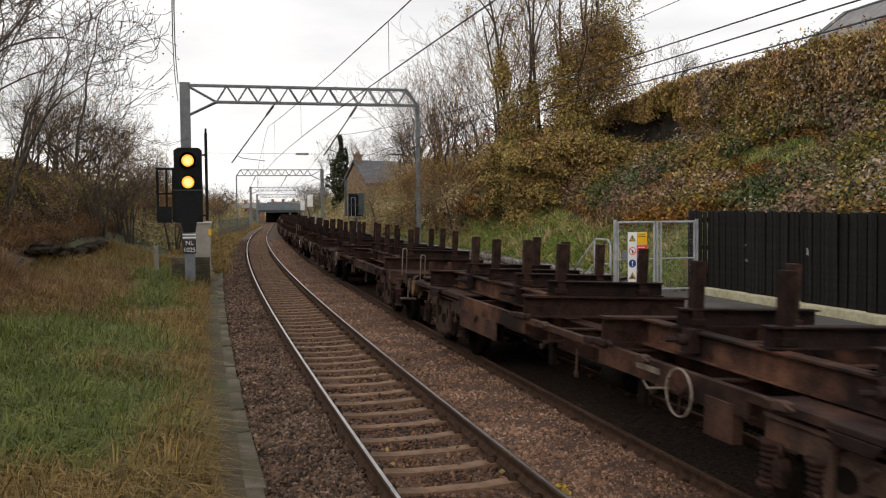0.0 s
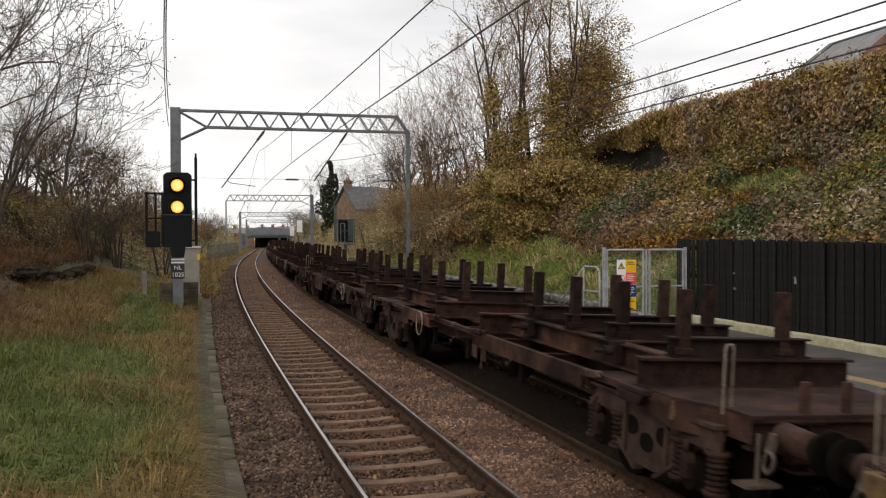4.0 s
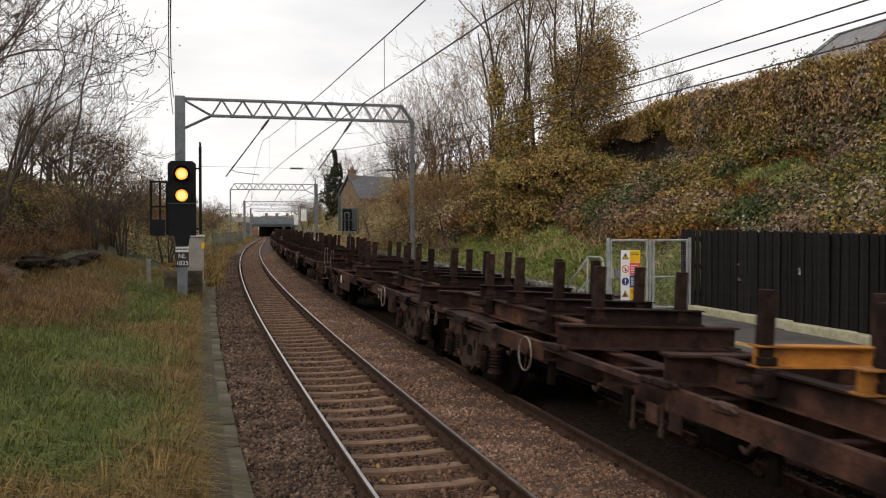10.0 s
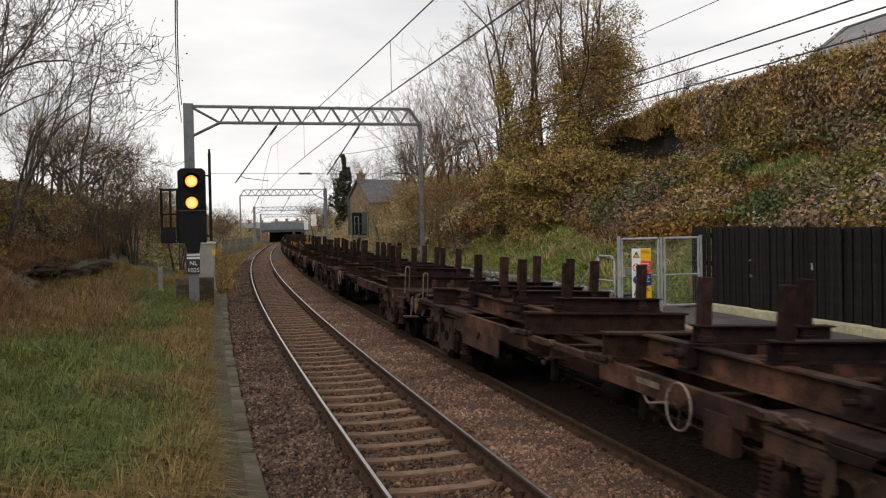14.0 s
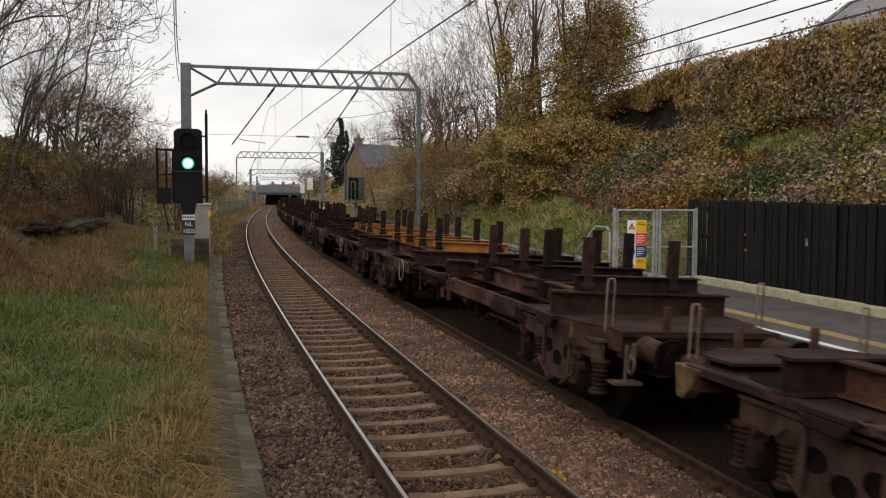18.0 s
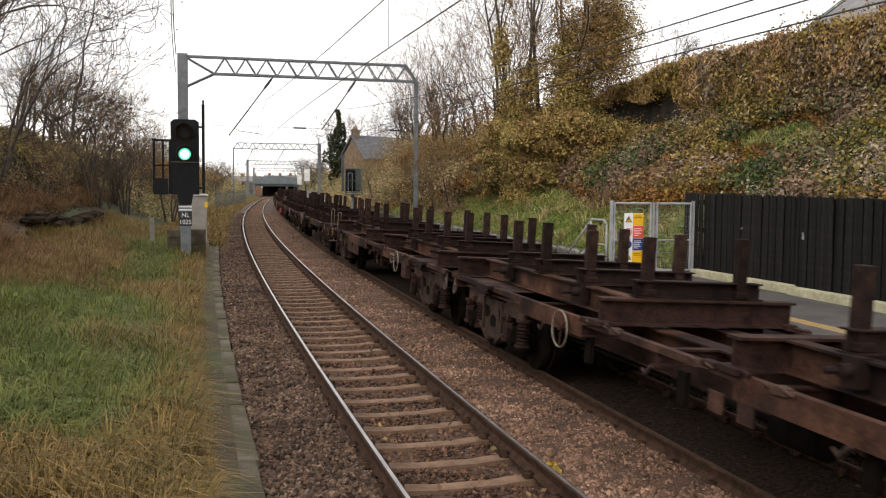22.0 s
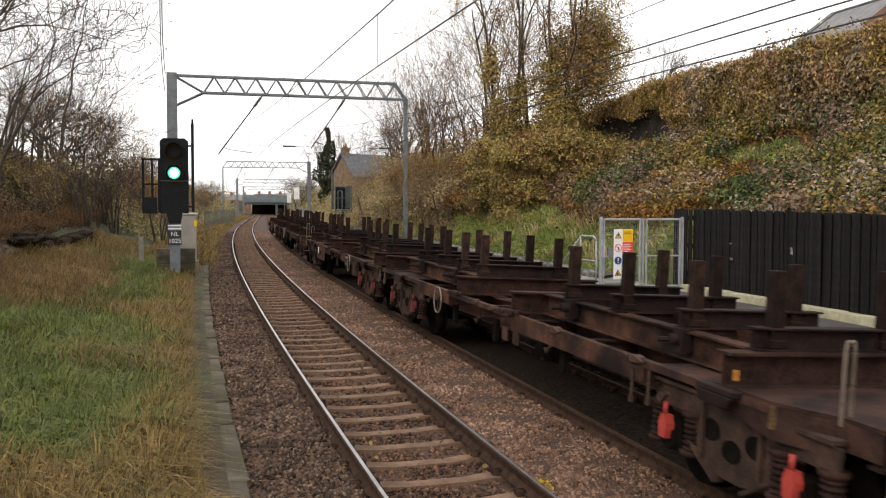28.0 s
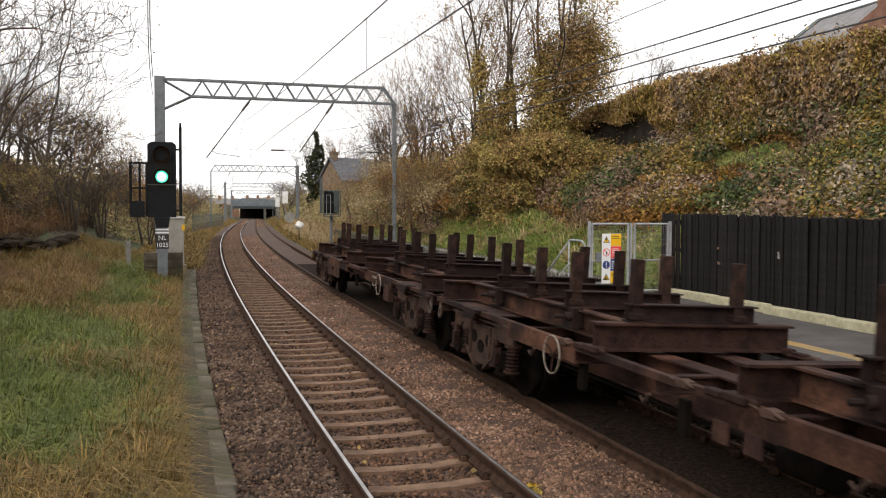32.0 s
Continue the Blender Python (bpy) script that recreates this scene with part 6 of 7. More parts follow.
F_DARK = foliage("dark_bank_shrub_leaves", [(0.026, 0.027, 0.013), (0.056, 0.048, 0.02), (0.105, 0.07, 0.03), (0.12, 0.066, 0.034), (0.165, 0.115, 0.043)], 0.5)
F_GRASS = foliage("grass_blades_olive_and_straw", [(0.0568, 0.0495, 0.0138), (0.1313, 0.1008, 0.0267), (0.2107, 0.1458, 0.0421), (0.2960, 0.1845, 0.0645), (0.1480, 0.1107, 0.0292), (0.3077, 0.1899, 0.0765)], 2.4, spread=0.2, low=0.34, high=1.62, rich=1.0)
F_GREEN = foliage("fresh_green_grass", [(0.0559, 0.0798, 0.0181), (0.1029, 0.1387, 0.0285), (0.1656, 0.1862, 0.0427), (0.2519, 0.2052, 0.0617)], 2.2, spread=0.2, low=0.5, high=1.5, rich=1.0)
F_SLOPE = foliage("pale_slope_grass", [(0.12, 0.18, 0.045), (0.19, 0.26, 0.065), (0.29, 0.30, 0.09), (0.42, 0.36, 0.16)], 0.8, low=0.5, high=1.5)
F_STRAW = foliage("dry_straw_stems", [(0.1058, 0.0558, 0.0229), (0.1932, 0.1033, 0.0414), (0.2668, 0.1517, 0.0651), (0.1518, 0.0795, 0.0318)], 1.1, spread=0.3, low=0.45, high=1.55)
F_FARBUSH = foliage("muted_far_bushes", [(0.11, 0.10, 0.048), (0.22, 0.195, 0.085), (0.33, 0.28, 0.125), (0.30, 0.21, 0.12), (0.42, 0.34, 0.16)], 0.35, low=0.6, high=1.4)
F_RUSTIVY = foliage("russet_and_olive_climbers", [(0.096, 0.066, 0.031), (0.216, 0.132, 0.060), (0.324, 0.192, 0.078), (0.228, 0.186, 0.054), (0.288, 0.144, 0.066)], 0.7, low=0.22, high=1.8)
F_TAN = foliage("tan_scrub_leaves", [(0.24, 0.165, 0.09), (0.38, 0.275, 0.15), (0.50, 0.385, 0.22), (0.33, 0.22, 0.12)], 0.5, low=0.55, high=1.45)
F_YELLOW = foliage("yellow_maple_leaves", [(0.36, 0.23, 0.04), (0.52, 0.36, 0.055), (0.30, 0.17, 0.04)], 0.8)
F_FALLEN = foliage("fallen_leaves", [(0.16, 0.09, 0.045), (0.28, 0.19, 0.06), (0.10, 0.055, 0.03), (0.34, 0.26, 0.11)], 0.9)
F_BEARD = foliage("grey_seed_heads", [(0.24, 0.19, 0.135), (0.33, 0.265, 0.195), (0.16, 0.12, 0.08)], 0.9, low=0.22, high=1.8)


def blades(name, s, o, lo, hi, width, mat, lean=0.35, label="", lift=0.0):
    """Grass: bent blades, two pieces each, standing on the ground."""
    n = len(s)
    p = pts(s, o, ground_height(s, o) - 0.02 + lift)
    h = (RNG.uniform(lo, hi, n) * (1 + 0.55 * wobble(s * 1.0, o * 1.3, 2.6, 0.8) + 0.35 * wobble(s, o, 6.5, 2.8)))[:, None]
    a = RNG.uniform(0, 6.283, n)
    d = np.stack([np.cos(a), np.sin(a), np.zeros(n)], 1)
    b = RNG.uniform(0, 6.283, n)
    w = np.stack([np.cos(b), np.sin(b), np.zeros(n)], 1) * width * RNG.uniform(0.6, 1.4, (n, 1))
    up = np.array([0, 0, 1.0])
    k = RNG.uniform(0.2, 1.0, (n, 1)) * lean
    mid = p + up * h * 0.55 + d * h * k * 0.35
    tip = p + up * h * (1 - 0.35 * k) + d * h * k * 1.3
    v = np.stack([p - w, p + w, mid + w * 0.8, mid - w * 0.8, tip + w * 0.15, tip - w * 0.15], 1)
    ob = new(name, bulk(name, v, [(0, 1, 2, 3), (3, 2, 4, 5)], mat))
    return tagged(ob, label, "grass", kind="stuff")


def tussocks(name, s, o, per, lo, hi, width, mat, label, spread=0.10, lean=1.1):
    """Grass in tufts: arching blades that fall outward from each tuft's middle."""
    n = len(s)
    c = pts(s, o, ground_height(s, o) - 0.03)
    size = RNG.uniform(0.3, 1.0, n) ** 1.5 * 1.9 + 0.25
    i = np.repeat(np.arange(n), per)
    m = len(i)
    a = RNG.uniform(0, 6.283, m)
    q = RNG.uniform(0, 1, (m, 1)) ** 0.6
    d = np.stack([np.cos(a), np.sin(a), np.zeros(m)], 1)
    comb = RNG.uniform(0, 6.283, n)
    fall = d + 0.5 * np.stack([np.cos(comb), np.sin(comb), np.zeros(n)], 1)[i]
    p = c[i] + d * q * spread * size[i][:, None]
    h = RNG.uniform(lo, hi, (m, 1)) * size[i][:, None]
    w = np.stack([-np.sin(a), np.cos(a), np.zeros(m)], 1) * width * RNG.uniform(0.6, 1.4, (m, 1))
    k = (0.15 + 0.85 * q) * lean * RNG.uniform(0.5, 1.2, (m, 1))
    up = np.array([0, 0, 1.0])
    mid = p + up * h * 0.6 + fall * h * k * 0.28
    tip = p + up * h * (1.0 - 0.42 * k) + fall * h * k * 0.9
    v = np.stack([p - w, p + w, mid + w * 0.8, mid - w * 0.8, tip + w * 0.12, tip - w * 0.12], 1)
    return tagged(new(name, bulk(name, v, [(0, 1, 2, 3), (3, 2, 4, 5)], mat)), label, "grass", kind="stuff")


def sprinkle(n, s0, s1, o0, o1, keep=None, bias=True):
    """Random places, denser at the near end."""
    u = RNG.uniform(0, 1, n)
    s = s0 * (s1 / s0) ** u if bias else s0 + (s1 - s0) * u
    o = RNG.uniform(o0, o1, n)
    if keep is not None:
        m = keep(s, o)
        s, o = s[m], o[m]
    return s, o


def clump_places(centre, r, per, squash=0.8, low=0.2):
    """Leaf places over lumpy mounds round the centres, and the way each leaf faces."""
    k = np.maximum((per * (r / 0.5) ** 2).astype(int), 10)
    i = np.repeat(np.arange(len(r)), k)
    d = RNG.normal(size=(len(i), 3))
    d /= np.linalg.norm(d, axis=1)[:, None]
    d[:, 2] = np.where(RNG.uniform(size=len(i)) < 1 - low, abs(d[:, 2]), d[:, 2])
    lump = 1 + 0.22 * np.sin(5 * d[:, 0] + 3.1 * i) + 0.2 * np.sin(6 * d[:, 1] + 1.7 * i)
    rad = r[i] * lump * RNG.uniform(0.55, 1.06, len(i)) ** 0.6
    return centre[i] + d * rad[:, None] * np.array([1, 1, squash]), d


def clumps(name, s, o, r, per, size, mat, label, category="undergrowth", squash=0.8, lift=0.0):
    p, d = clump_places(pts(s, o, ground_height(s, o) + lift), r, per, squash)
    return tagged(new(name, leaves(name, p, size, mat, facing=d)), label, category, kind="stuff")


# left verge: tufted grass, green near the kerb, straw up the bank
def tuft(s, o):
    return wobble(s, o * 1.2, 1.1, 0.3) + 0.5 * wobble(s, o, 3.1, 1.9)


def lush(s, o):
    """Where the verge is fresh green."""
    e = 0.35 * tuft(s, o)
    a = 1 - ((s - 15.0) / 7.0) ** 2 - ((o + 4.7) / 2.0) ** 2
    b = 1 - ((s - 31.0) / 10.0) ** 2 - ((o + 4.1 + (s - 33) * 0.02) / 0.95) ** 2
    return np.maximum(a, b) + e > 0.25


def dry(s, o):
    """Where the verge has gone to straw."""
    e = 0.4 * tuft(s, o)
    a = (s > 20.5) & (s < 33) & (o < -4.9 + 0.07 * (s - 24) + e)
    return (a | (o < -6.6 + e)) & ~lush(s, o) | (tuft(s, o) < -0.62)


s, o = sprinkle(70000, 8.0, 46, -7.2, -2.33)
blades("verge_grass", s, o, 0.05, 0.17, 0.0055, F_GRASS, 2.0, "thick mixed olive and straw grass on the verge")
s, o = sprinkle(26000, 10.0, 44, -7.2, -2.6, lush)
blades("verge_green_grass", s, o, 0.06, 0.19, 0.007, F_GREEN, 1.6, "fresh green grass on the verge")
s, o = sprinkle(5200, 8.0, 44, -7.2, -2.75, lambda s, o: lush(s, o) | ((tuft(s, o) > 0.30) & ~dry(s, o)))
tussocks("verge_green_grass", s, o, 44, 0.13, 0.30, 0.006, F_GREEN, "fresh green grass tufts on the verge", 0.17, 1.7)
s, o = sprinkle(4200, 8.0, 46, -7.2, -2.72, lambda s, o: ~lush(s, o) & (wobble(s, o, 1.9, 3.3) > -0.45))
tussocks("verge_tufts", s, o, 46, 0.14, 0.33, 0.0055, F_GRASS, "arching olive and straw grass tufts on the verge", 0.17, 1.8)
s, o = sprinkle(2600, 9.5, 48, -8.0, -2.7, lambda s, o: dry(s, o) & ~((s > 25) & (abs(o + 7.1) < 0.75)))
tussocks("verge_straw", s, o, 46, 0.15, 0.36, 0.006, F_STRAW, "dry rust-brown straw standing in the grass", 0.26, 1.7)
# dark weed clumps, added thickly to stand for shaded hollows between tufts
s, o = sprinkle(1100, 9, 36, -8.2, -2.9, lambda s, o: (wobble(s, o, 1.9, 3.3) < -0.1) & ((o > -6.6) | (s > 22)))
clumps("verge_weeds", s, o, RNG.uniform(0.06, 0.17, len(s)), 260, 0.035, F_DARK, "dark dead dock and bramble leaves, doubling as shade in the grass", "weeds", lift=0.10)
s, o = sprinkle(900, 40, 110, -3.4, -1.75)
tussocks("cess_grass", s, o, 16, 0.12, 0.3, 0.02, F_GRASS, "thin grass growing over the edge of the ballast", 0.25, 1.2)
s, o = sprinkle(800, 8.0, 40, -2.74, -2.5)
tussocks("kerb_fringe", s, o, 30, 0.07, 0.20, 0.005, F_GRASS, "straw grass fringe overhanging the kerb", 0.10, 1.2)
s, o = sprinkle(1500, 8.0, 40, -6.5, -2.4)
tagged(new("fallen_leaves", leaves("fallen_leaves", pts(s, o, ground_height(s, o) + RNG.uniform(0.04, 0.22, len(s))), 0.06, F_FALLEN, up=2.5)), "brown and yellow fallen leaves in the grass", "fallen leaves", kind="stuff")
s, o = sprinkle(420, 7.5, 40, -2.15, 2.4)
tagged(new("fallen_leaves", leaves("fallen_leaves", pts(s, o, np.full(len(s), -0.155)), 0.045, F_FALLEN, up=3.0)), "brown and yellow fallen leaves on the ballast", "fallen leaves", kind="stuff")
p, d = clump_places(pts(np.array([9.0]), np.array([0.93]), np.array([-0.16])), np.array([0.11]), 900)
tagged(new("fallen_leaves", leaves("fallen_leaves", p, 0.05, F_YELLOW, up=1.5)), "small heap of yellow leaves on the ballast", "fallen leaves", kind="stuff")

# left bank: brown growth low down, dark shrubs on top


def shell(s, o, height, inner=0.55):
    """Leaf places in a lumpy cover over the ground."""
    u = RNG.uniform(0, 1, len(s)) ** inner
    return pts(s, o, ground_height(s, o) + height * u)


def cover(s, o, base, amp, f, seed):
    return np.clip(base + amp * wobble(s, o * 1.1, f, seed) + 0.4 * amp * wobble(s, o, f * 2.7, seed + 1), 0.04, 9)


s, o = sprinkle(2000, 17, 75, -9.4, -6.6, lambda s, o: (s < 25) | (abs(o + 7.2) > 0.75))
tussocks("bank_straw", s, o, 34, 0.16, 0.42, 0.008, F_STRAW, "matted dry brown grass and bracken on the bank", 0.3, 1.7)
s, o = sprinkle(52000, 18, 80, -11.0, -7.55)
tagged(new("bank_brambles", leaves("bank_brambles", shell(s, o, cover(s, o, 0.22, 0.26, 0.9, 0.7)), 0.055, F_BANK)), "brown bramble and bracken on the left bank", "undergrowth", kind="stuff")
for nm, mat, n, lab in (("bank_shrubs", F_DARK, 330, "dark evergreen and brown shrubs along the top of the bank"), ("bank_shrubs", F_OLIVE, 90, "olive bramble mounds along the top of the bank"), ("bank_shrubs", F_BANK, 150, "dead brown bramble mounds on the bank")):
    s, o = sprinkle(n, 22, 72, -14.5, -8.6)
    clumps(nm, s, o, RNG.uniform(0.4, 0.9, len(s)), 300, 0.066, mat, lab, "shrubs", squash=1.0, lift=RNG.uniform(0, 0.7, len(s)) * np.clip((-o - 8.8) / 1.5, 0, 1))
s, o = sprinkle(20000, 52, 200, -9.5, -3.2)
tagged(new("line_side_shrubs", leaves("line_side_shrubs", shell(s, o, cover(s, o, 1.1, 0.8, 0.25, 2.4) * np.clip((-o - 4.2) / 2.5, 0.03, 1)), 0.13, F_FARBUSH)), "olive and brown bushes beside the line", "shrubs", kind="stuff")


# broken ledge in the left bank
M_LEDGE = material("dark_earth_ledge", (0.006, 0.0045, 0.0035), (0.03, 0.021, 0.013), 4, 0.95, bump=0.6, fine=25, vary=0.4, spots=(0.05, 0.034, 0.02), spot_at=0.62, spec=0.1)


def make_ledge():
    g = thing("old_wall", Matrix(), "broken earth-dark stone edging showing in the left bank", "stone wall")
    shapes = []
    for k in range(5):
        bm = bmesh.new()
        bmesh.ops.create_icosphere(bm, subdivisions=1, radius=1)
        for v in bm.verts:
            v.co = Vector((v.co.x * 0.4, v.co.y * 0.62, v.co.z * 0.15)) * RNG.uniform(0.8, 1.15)
        shapes.append(finish(bm, "stone", M_LEDGE))
    for i in range(24):
        s = 29.4 + i * 0.5
        if 6 < i % 13 < 8:
            continue
        o = -7.3 + 0.018 * i + RNG.uniform(-0.08, 0.08)
        ob = new("stone", shapes[i % 5])
        ob.parent = g
        ob.matrix_local = spot(s, o, float(ground_height(s, o)) + 0.24 + RNG.uniform(-0.05, 0.05), RNG.uniform(-12, 12))


make_ledge()

# right slope


def hollow(s, o):
    """Low growth before the open grass and before the bare wall."""
    a = np.exp(-((s - 21) / 3.2) ** 2 - ((o - 11.2) / 1.2) ** 2)
    b = np.exp(-((s - 31.5) / 4.0) ** 2 - ((o - 13.6) / 1.5) ** 2)
    return np.clip(1 - 0.8 * a - 0.95 * b, 0.05, 1)


def grassy(s, o, rim=0.0):
    """Where the right slope is open grass."""
    low = (o < 9.3 + rim * 0.4 + 0.45 * np.sin(s * 0.45)) & (s > 17.0)
    high = ((s - 21.0) / 2.6) ** 2 + ((o - 12.35 - (s - 21.3) * 0.16 + 0.2 * np.sin(s * 2.3)) / (0.52 + 0.55 * rim)) ** 2 < 1
    return low | high


s, o = sprinkle(80000, 13, 64, 7.25, 14.0, lambda s, o: ~grassy(s, o) | (RNG.uniform(size=len(s)) < 0.04))
tagged(new("slope_brambles", leaves("slope_brambles", shell(s, o, cover(s, o, 0.15, 0.2, 0.9, 0.2) * hollow(s, o)), 0.062, F_BRAMBLE)), "brown, olive, yellow and red bramble and ivy over the slope", "undergrowth", kind="stuff")
for nm, mat, n, per, size, f, sd, lab in (
        ("bramble_mounds", F_MAUVE, 460, 165, 0.062, 1.0, 0.4, "faded mauve-brown bramble mounds on the slope"), ("bramble_mounds", F_OLIVE, 560, 165, 0.062, 0.8, 2.0, "olive bramble mounds on the slope"),
        ("bramble_mounds", F_DEEP, 430, 170, 0.064, 0.9, 3.7, "deep green ivy and bramble mounds on the slope"), ("bramble_mounds", F_RUSTIVY, 360, 165, 0.062, 1.1, 6.6, "russet-brown bramble mounds on the slope"), ("bramble_mounds", F_OCHRE, 110, 150, 0.06, 0.9, 5.2, "ochre and rust-coloured mounds on the slope"),
        ("seed_heads", F_BEARD, 320, 130, 0.05, 1.2, 1.1, "grey-beige fluffy seed heads over the brambles")):
    s, o = sprinkle(n * 3, 12.5, 64, 7.5, 13.9, lambda s, o: ~grassy(s, o, 1.0) & ((o > 8.1) | (s > 17.5)) & (wobble(s, o, f, sd) > 0.12))
    s, o = s[:n], o[:n]
    clumps(nm, s, o, RNG.uniform(0.25, 0.85, len(s)) * (0.35 + 0.65 * hollow(s, o)), per, size, mat, lab, squash=0.95, lift=0.08 if mat is F_BEARD else 0.04)
s, o = sprinkle(90000, 14, 62, 6.95, 13.6, grassy)
blades("slope_grass", s, o, 0.06, 0.20, 0.014, F_SLOPE, 1.1, "green grass on the open parts of the slope")
s, o = sprinkle(70000, 16.5, 50, 6.95, 9.2)
blades("foot_grass", s, o, 0.04, 0.13, 0.018, F_SLOPE, 1.4, "short pale green grass along the foot of the slope")
s, o = sprinkle(170, 17, 50, 7.3, 9.6, lambda s, o: tuft(s, o) > 0.0)
tussocks("slope_straw", s, o, 26, 0.12, 0.3, 0.012, F_TAN, "dry straw on the slope", 0.2)
for mat, n, a, b, c, d, r1, lab in ((F_DEEP, 110, 12.0, 18.5, 8.2, 12.2, 0.75, "dark green bushes above the fence"), (F_OLIVE, 26, 12.0, 18, 8.2, 12.4, 0.6, "yellowing bushes above the fence"), (F_OCHRE, 34, 20.5, 24.5, 8.9, 10.6, 0.5, "rust and ochre brambles on the slope")):
    s, o = sprinkle(n, a, b, c, d)
    clumps("slope_bushes", s, o, RNG.uniform(0.25, r1, len(s)), 210, 0.056, mat, lab, "shrubs", lift=0.1)
s, o = sprinkle(140, 12.5, 40, 7.6, 13.6, lambda s, o: ~grassy(s, o) & (s < 20))
clumps("yellow_bramble_leaves", s, o, RNG.uniform(0.12, 0.3, len(s)), 70, 0.065, F_YELLOW, "clear yellow leaves on the slope", lift=0.25)


# hedge on its wall at the top of the slope
def make_hedge():
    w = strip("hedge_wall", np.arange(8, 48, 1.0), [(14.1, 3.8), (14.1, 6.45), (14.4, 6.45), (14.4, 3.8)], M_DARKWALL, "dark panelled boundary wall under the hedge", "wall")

    def roof(s):
        return 7.0 + 0.07 * wobble(s, s * 0, 1.2, 0.4) + 0.07 * wobble(s, s * 0, 3.7, 1.4) - 0.8 * np.clip((s - 29.5) / 9, 0, 1) - 0.08 * np.exp(-((s - 19.5) / 3.0) ** 2)
    n = 210000
    s = 8 + 38.5 * RNG.uniform(0, 1, n)
    front = RNG.uniform(size=n) < 0.8
    top = roof(s)
    z = np.where(front, 5.0 + (top - 5.0) * RNG.uniform(0, 1, n) ** 0.85, top - RNG.uniform(0, 0.3, n))
    bulge = 0.42 * wobble(s, z * 0.6, 1.6, 2.2) + 0.26 * wobble(s, z * 0.35, 4.4, 0.6)
    low = np.clip((z - 4.9) / 0.7, 0.2, 1)
    o = np.where(front, 14.0 - 0.5 * low - bulge * low + RNG.uniform(0, 0.28, n), RNG.uniform(13.4, 15.0, n))
    gone = (z < 5.95 + 0.35 * wobble(s, s * 0, 1.7, 0.3)) & (s > 29.4 + 0.5 * wobble(z, s, 2.0, 1.0)) & (s < 36.5) & (RNG.uniform(size=n) < 0.997)
    tagged(new("hedge", leaves("hedge", pts(s, o, z)[~gone], 0.053, F_HEDGE, hang=2.2, long=2.0)), "long overgrown olive and beige autumn hedge on the boundary", "hedge", kind="stuff")
    # hanging swags and mounds that break the face
    for mat, m, sd in ((F_HEDGE, 520, 0.3), (F_OLIVE, 160, 1.9), (F_BEARD, 240, 4.0), (F_BROWN, 110, 2.8)):
        s = RNG.uniform(8, 46, m * 2)
        z = RNG.uniform(0, 1, m * 2) ** 0.7
        z = 5.2 + (roof(s) - 5.55) * z
        k = (wobble(s, z * 1.5, 1.3, sd) > 0) & ~((s > 27.4) & (s < 38) & (z < 6.35))
        s, z = s[k][:m], z[k][:m]
        o = 13.55 - 0.34 * wobble(s, z * 0.8, 1.6, 2.2) * np.clip((z - 4.9) / 0.7, 0.2, 1)
        p, d = clump_places(pts(s, o, z), RNG.uniform(0.16, 0.44, len(s)), 300, 1.8, 0.6)
        tagged(new("hedge_swags", leaves("hedge_swags", p, 0.052, mat, facing=d, hang=2.2, long=1.9)), "hanging beige and olive swags of climber on the hedge", "hedge", kind="stuff")


# grey-brown wall, darkened in colour for the shade below the hedge
M_DARKWALL = material("shaded_boundary_wall", (0.014, 0.011, 0.009), (0.055, 0.044, 0.036), 3, 0.95, bump=0.4)
make_hedge()

# ---- trees ----


def grow(rng, height, trunk, spread, levels, lean=(0, 0), split=0.32, stems=1, fork=3, droop=0.0, dense=0.6, fine=0.0065):
    """Rows of tapered pieces: thick wood and fine twigs, and the ends of the twigs."""
    wood, twig, ends = [], [], []

    def limb(p, d, ln, r, lv):
        n = 4
        q = p.copy()
        for i in range(n):
            d2 = d + rng.normal(size=3) * (0.10 if lv == levels else 0.25) + np.array([0, 0, 0.06 - droop * (levels - lv)])
            d = d2 / np.linalg.norm(d2)
            q2 = q + d * ln / n
            r2 = r * (1 - 0.42 / n)
            (wood if r > 0.03 else twig).append((*q, *q2, max(r, fine), max(r2, fine * 0.85)))
            if lv > 0 and i >= 1:
                for _ in range(fork if i == n - 1 else (1 if rng.uniform() < dense else 0)):
                    a = rng.normal(size=3)
                    a -= d * a.dot(d)
                    a /= np.linalg.norm(a) + 1e-9
                    k = rng.uniform(0.45, 0.95) * spread
                    c = d + a * k
                    limb(q2, c / np.linalg.norm(c), ln * rng.uniform(0.5, 0.75), r2 * rng.uniform(0.45, 0.7), lv - 1)
            q, r = q2, r2
        if lv == 0:
            ends.append(q)

    for k in range(stems):
        a = rng.uniform(0, 6.283)
        d = np.array([lean[0] + (0.18 * math.cos(a) if stems > 1 else 0), lean[1] + (0.18 * math.sin(a) if stems > 1 else 0), 1.0])
        if stems > 1:
            wood.append((0, 0, -0.5, 0.25 * math.cos(a), 0.25 * math.sin(a), -0.38, trunk, trunk * 0.9))
        limb(np.array([0.25 * math.cos(a), 0.25 * math.sin(a), -0.4]) if stems > 1 else np.array([0, 0, -0.4]), d / np.linalg.norm(d), height * split * rng.uniform(0.85, 1.1), trunk * rng.uniform(0.75, 1.0), levels)
    return wood, twig, np.array(ends)


TREES = {}


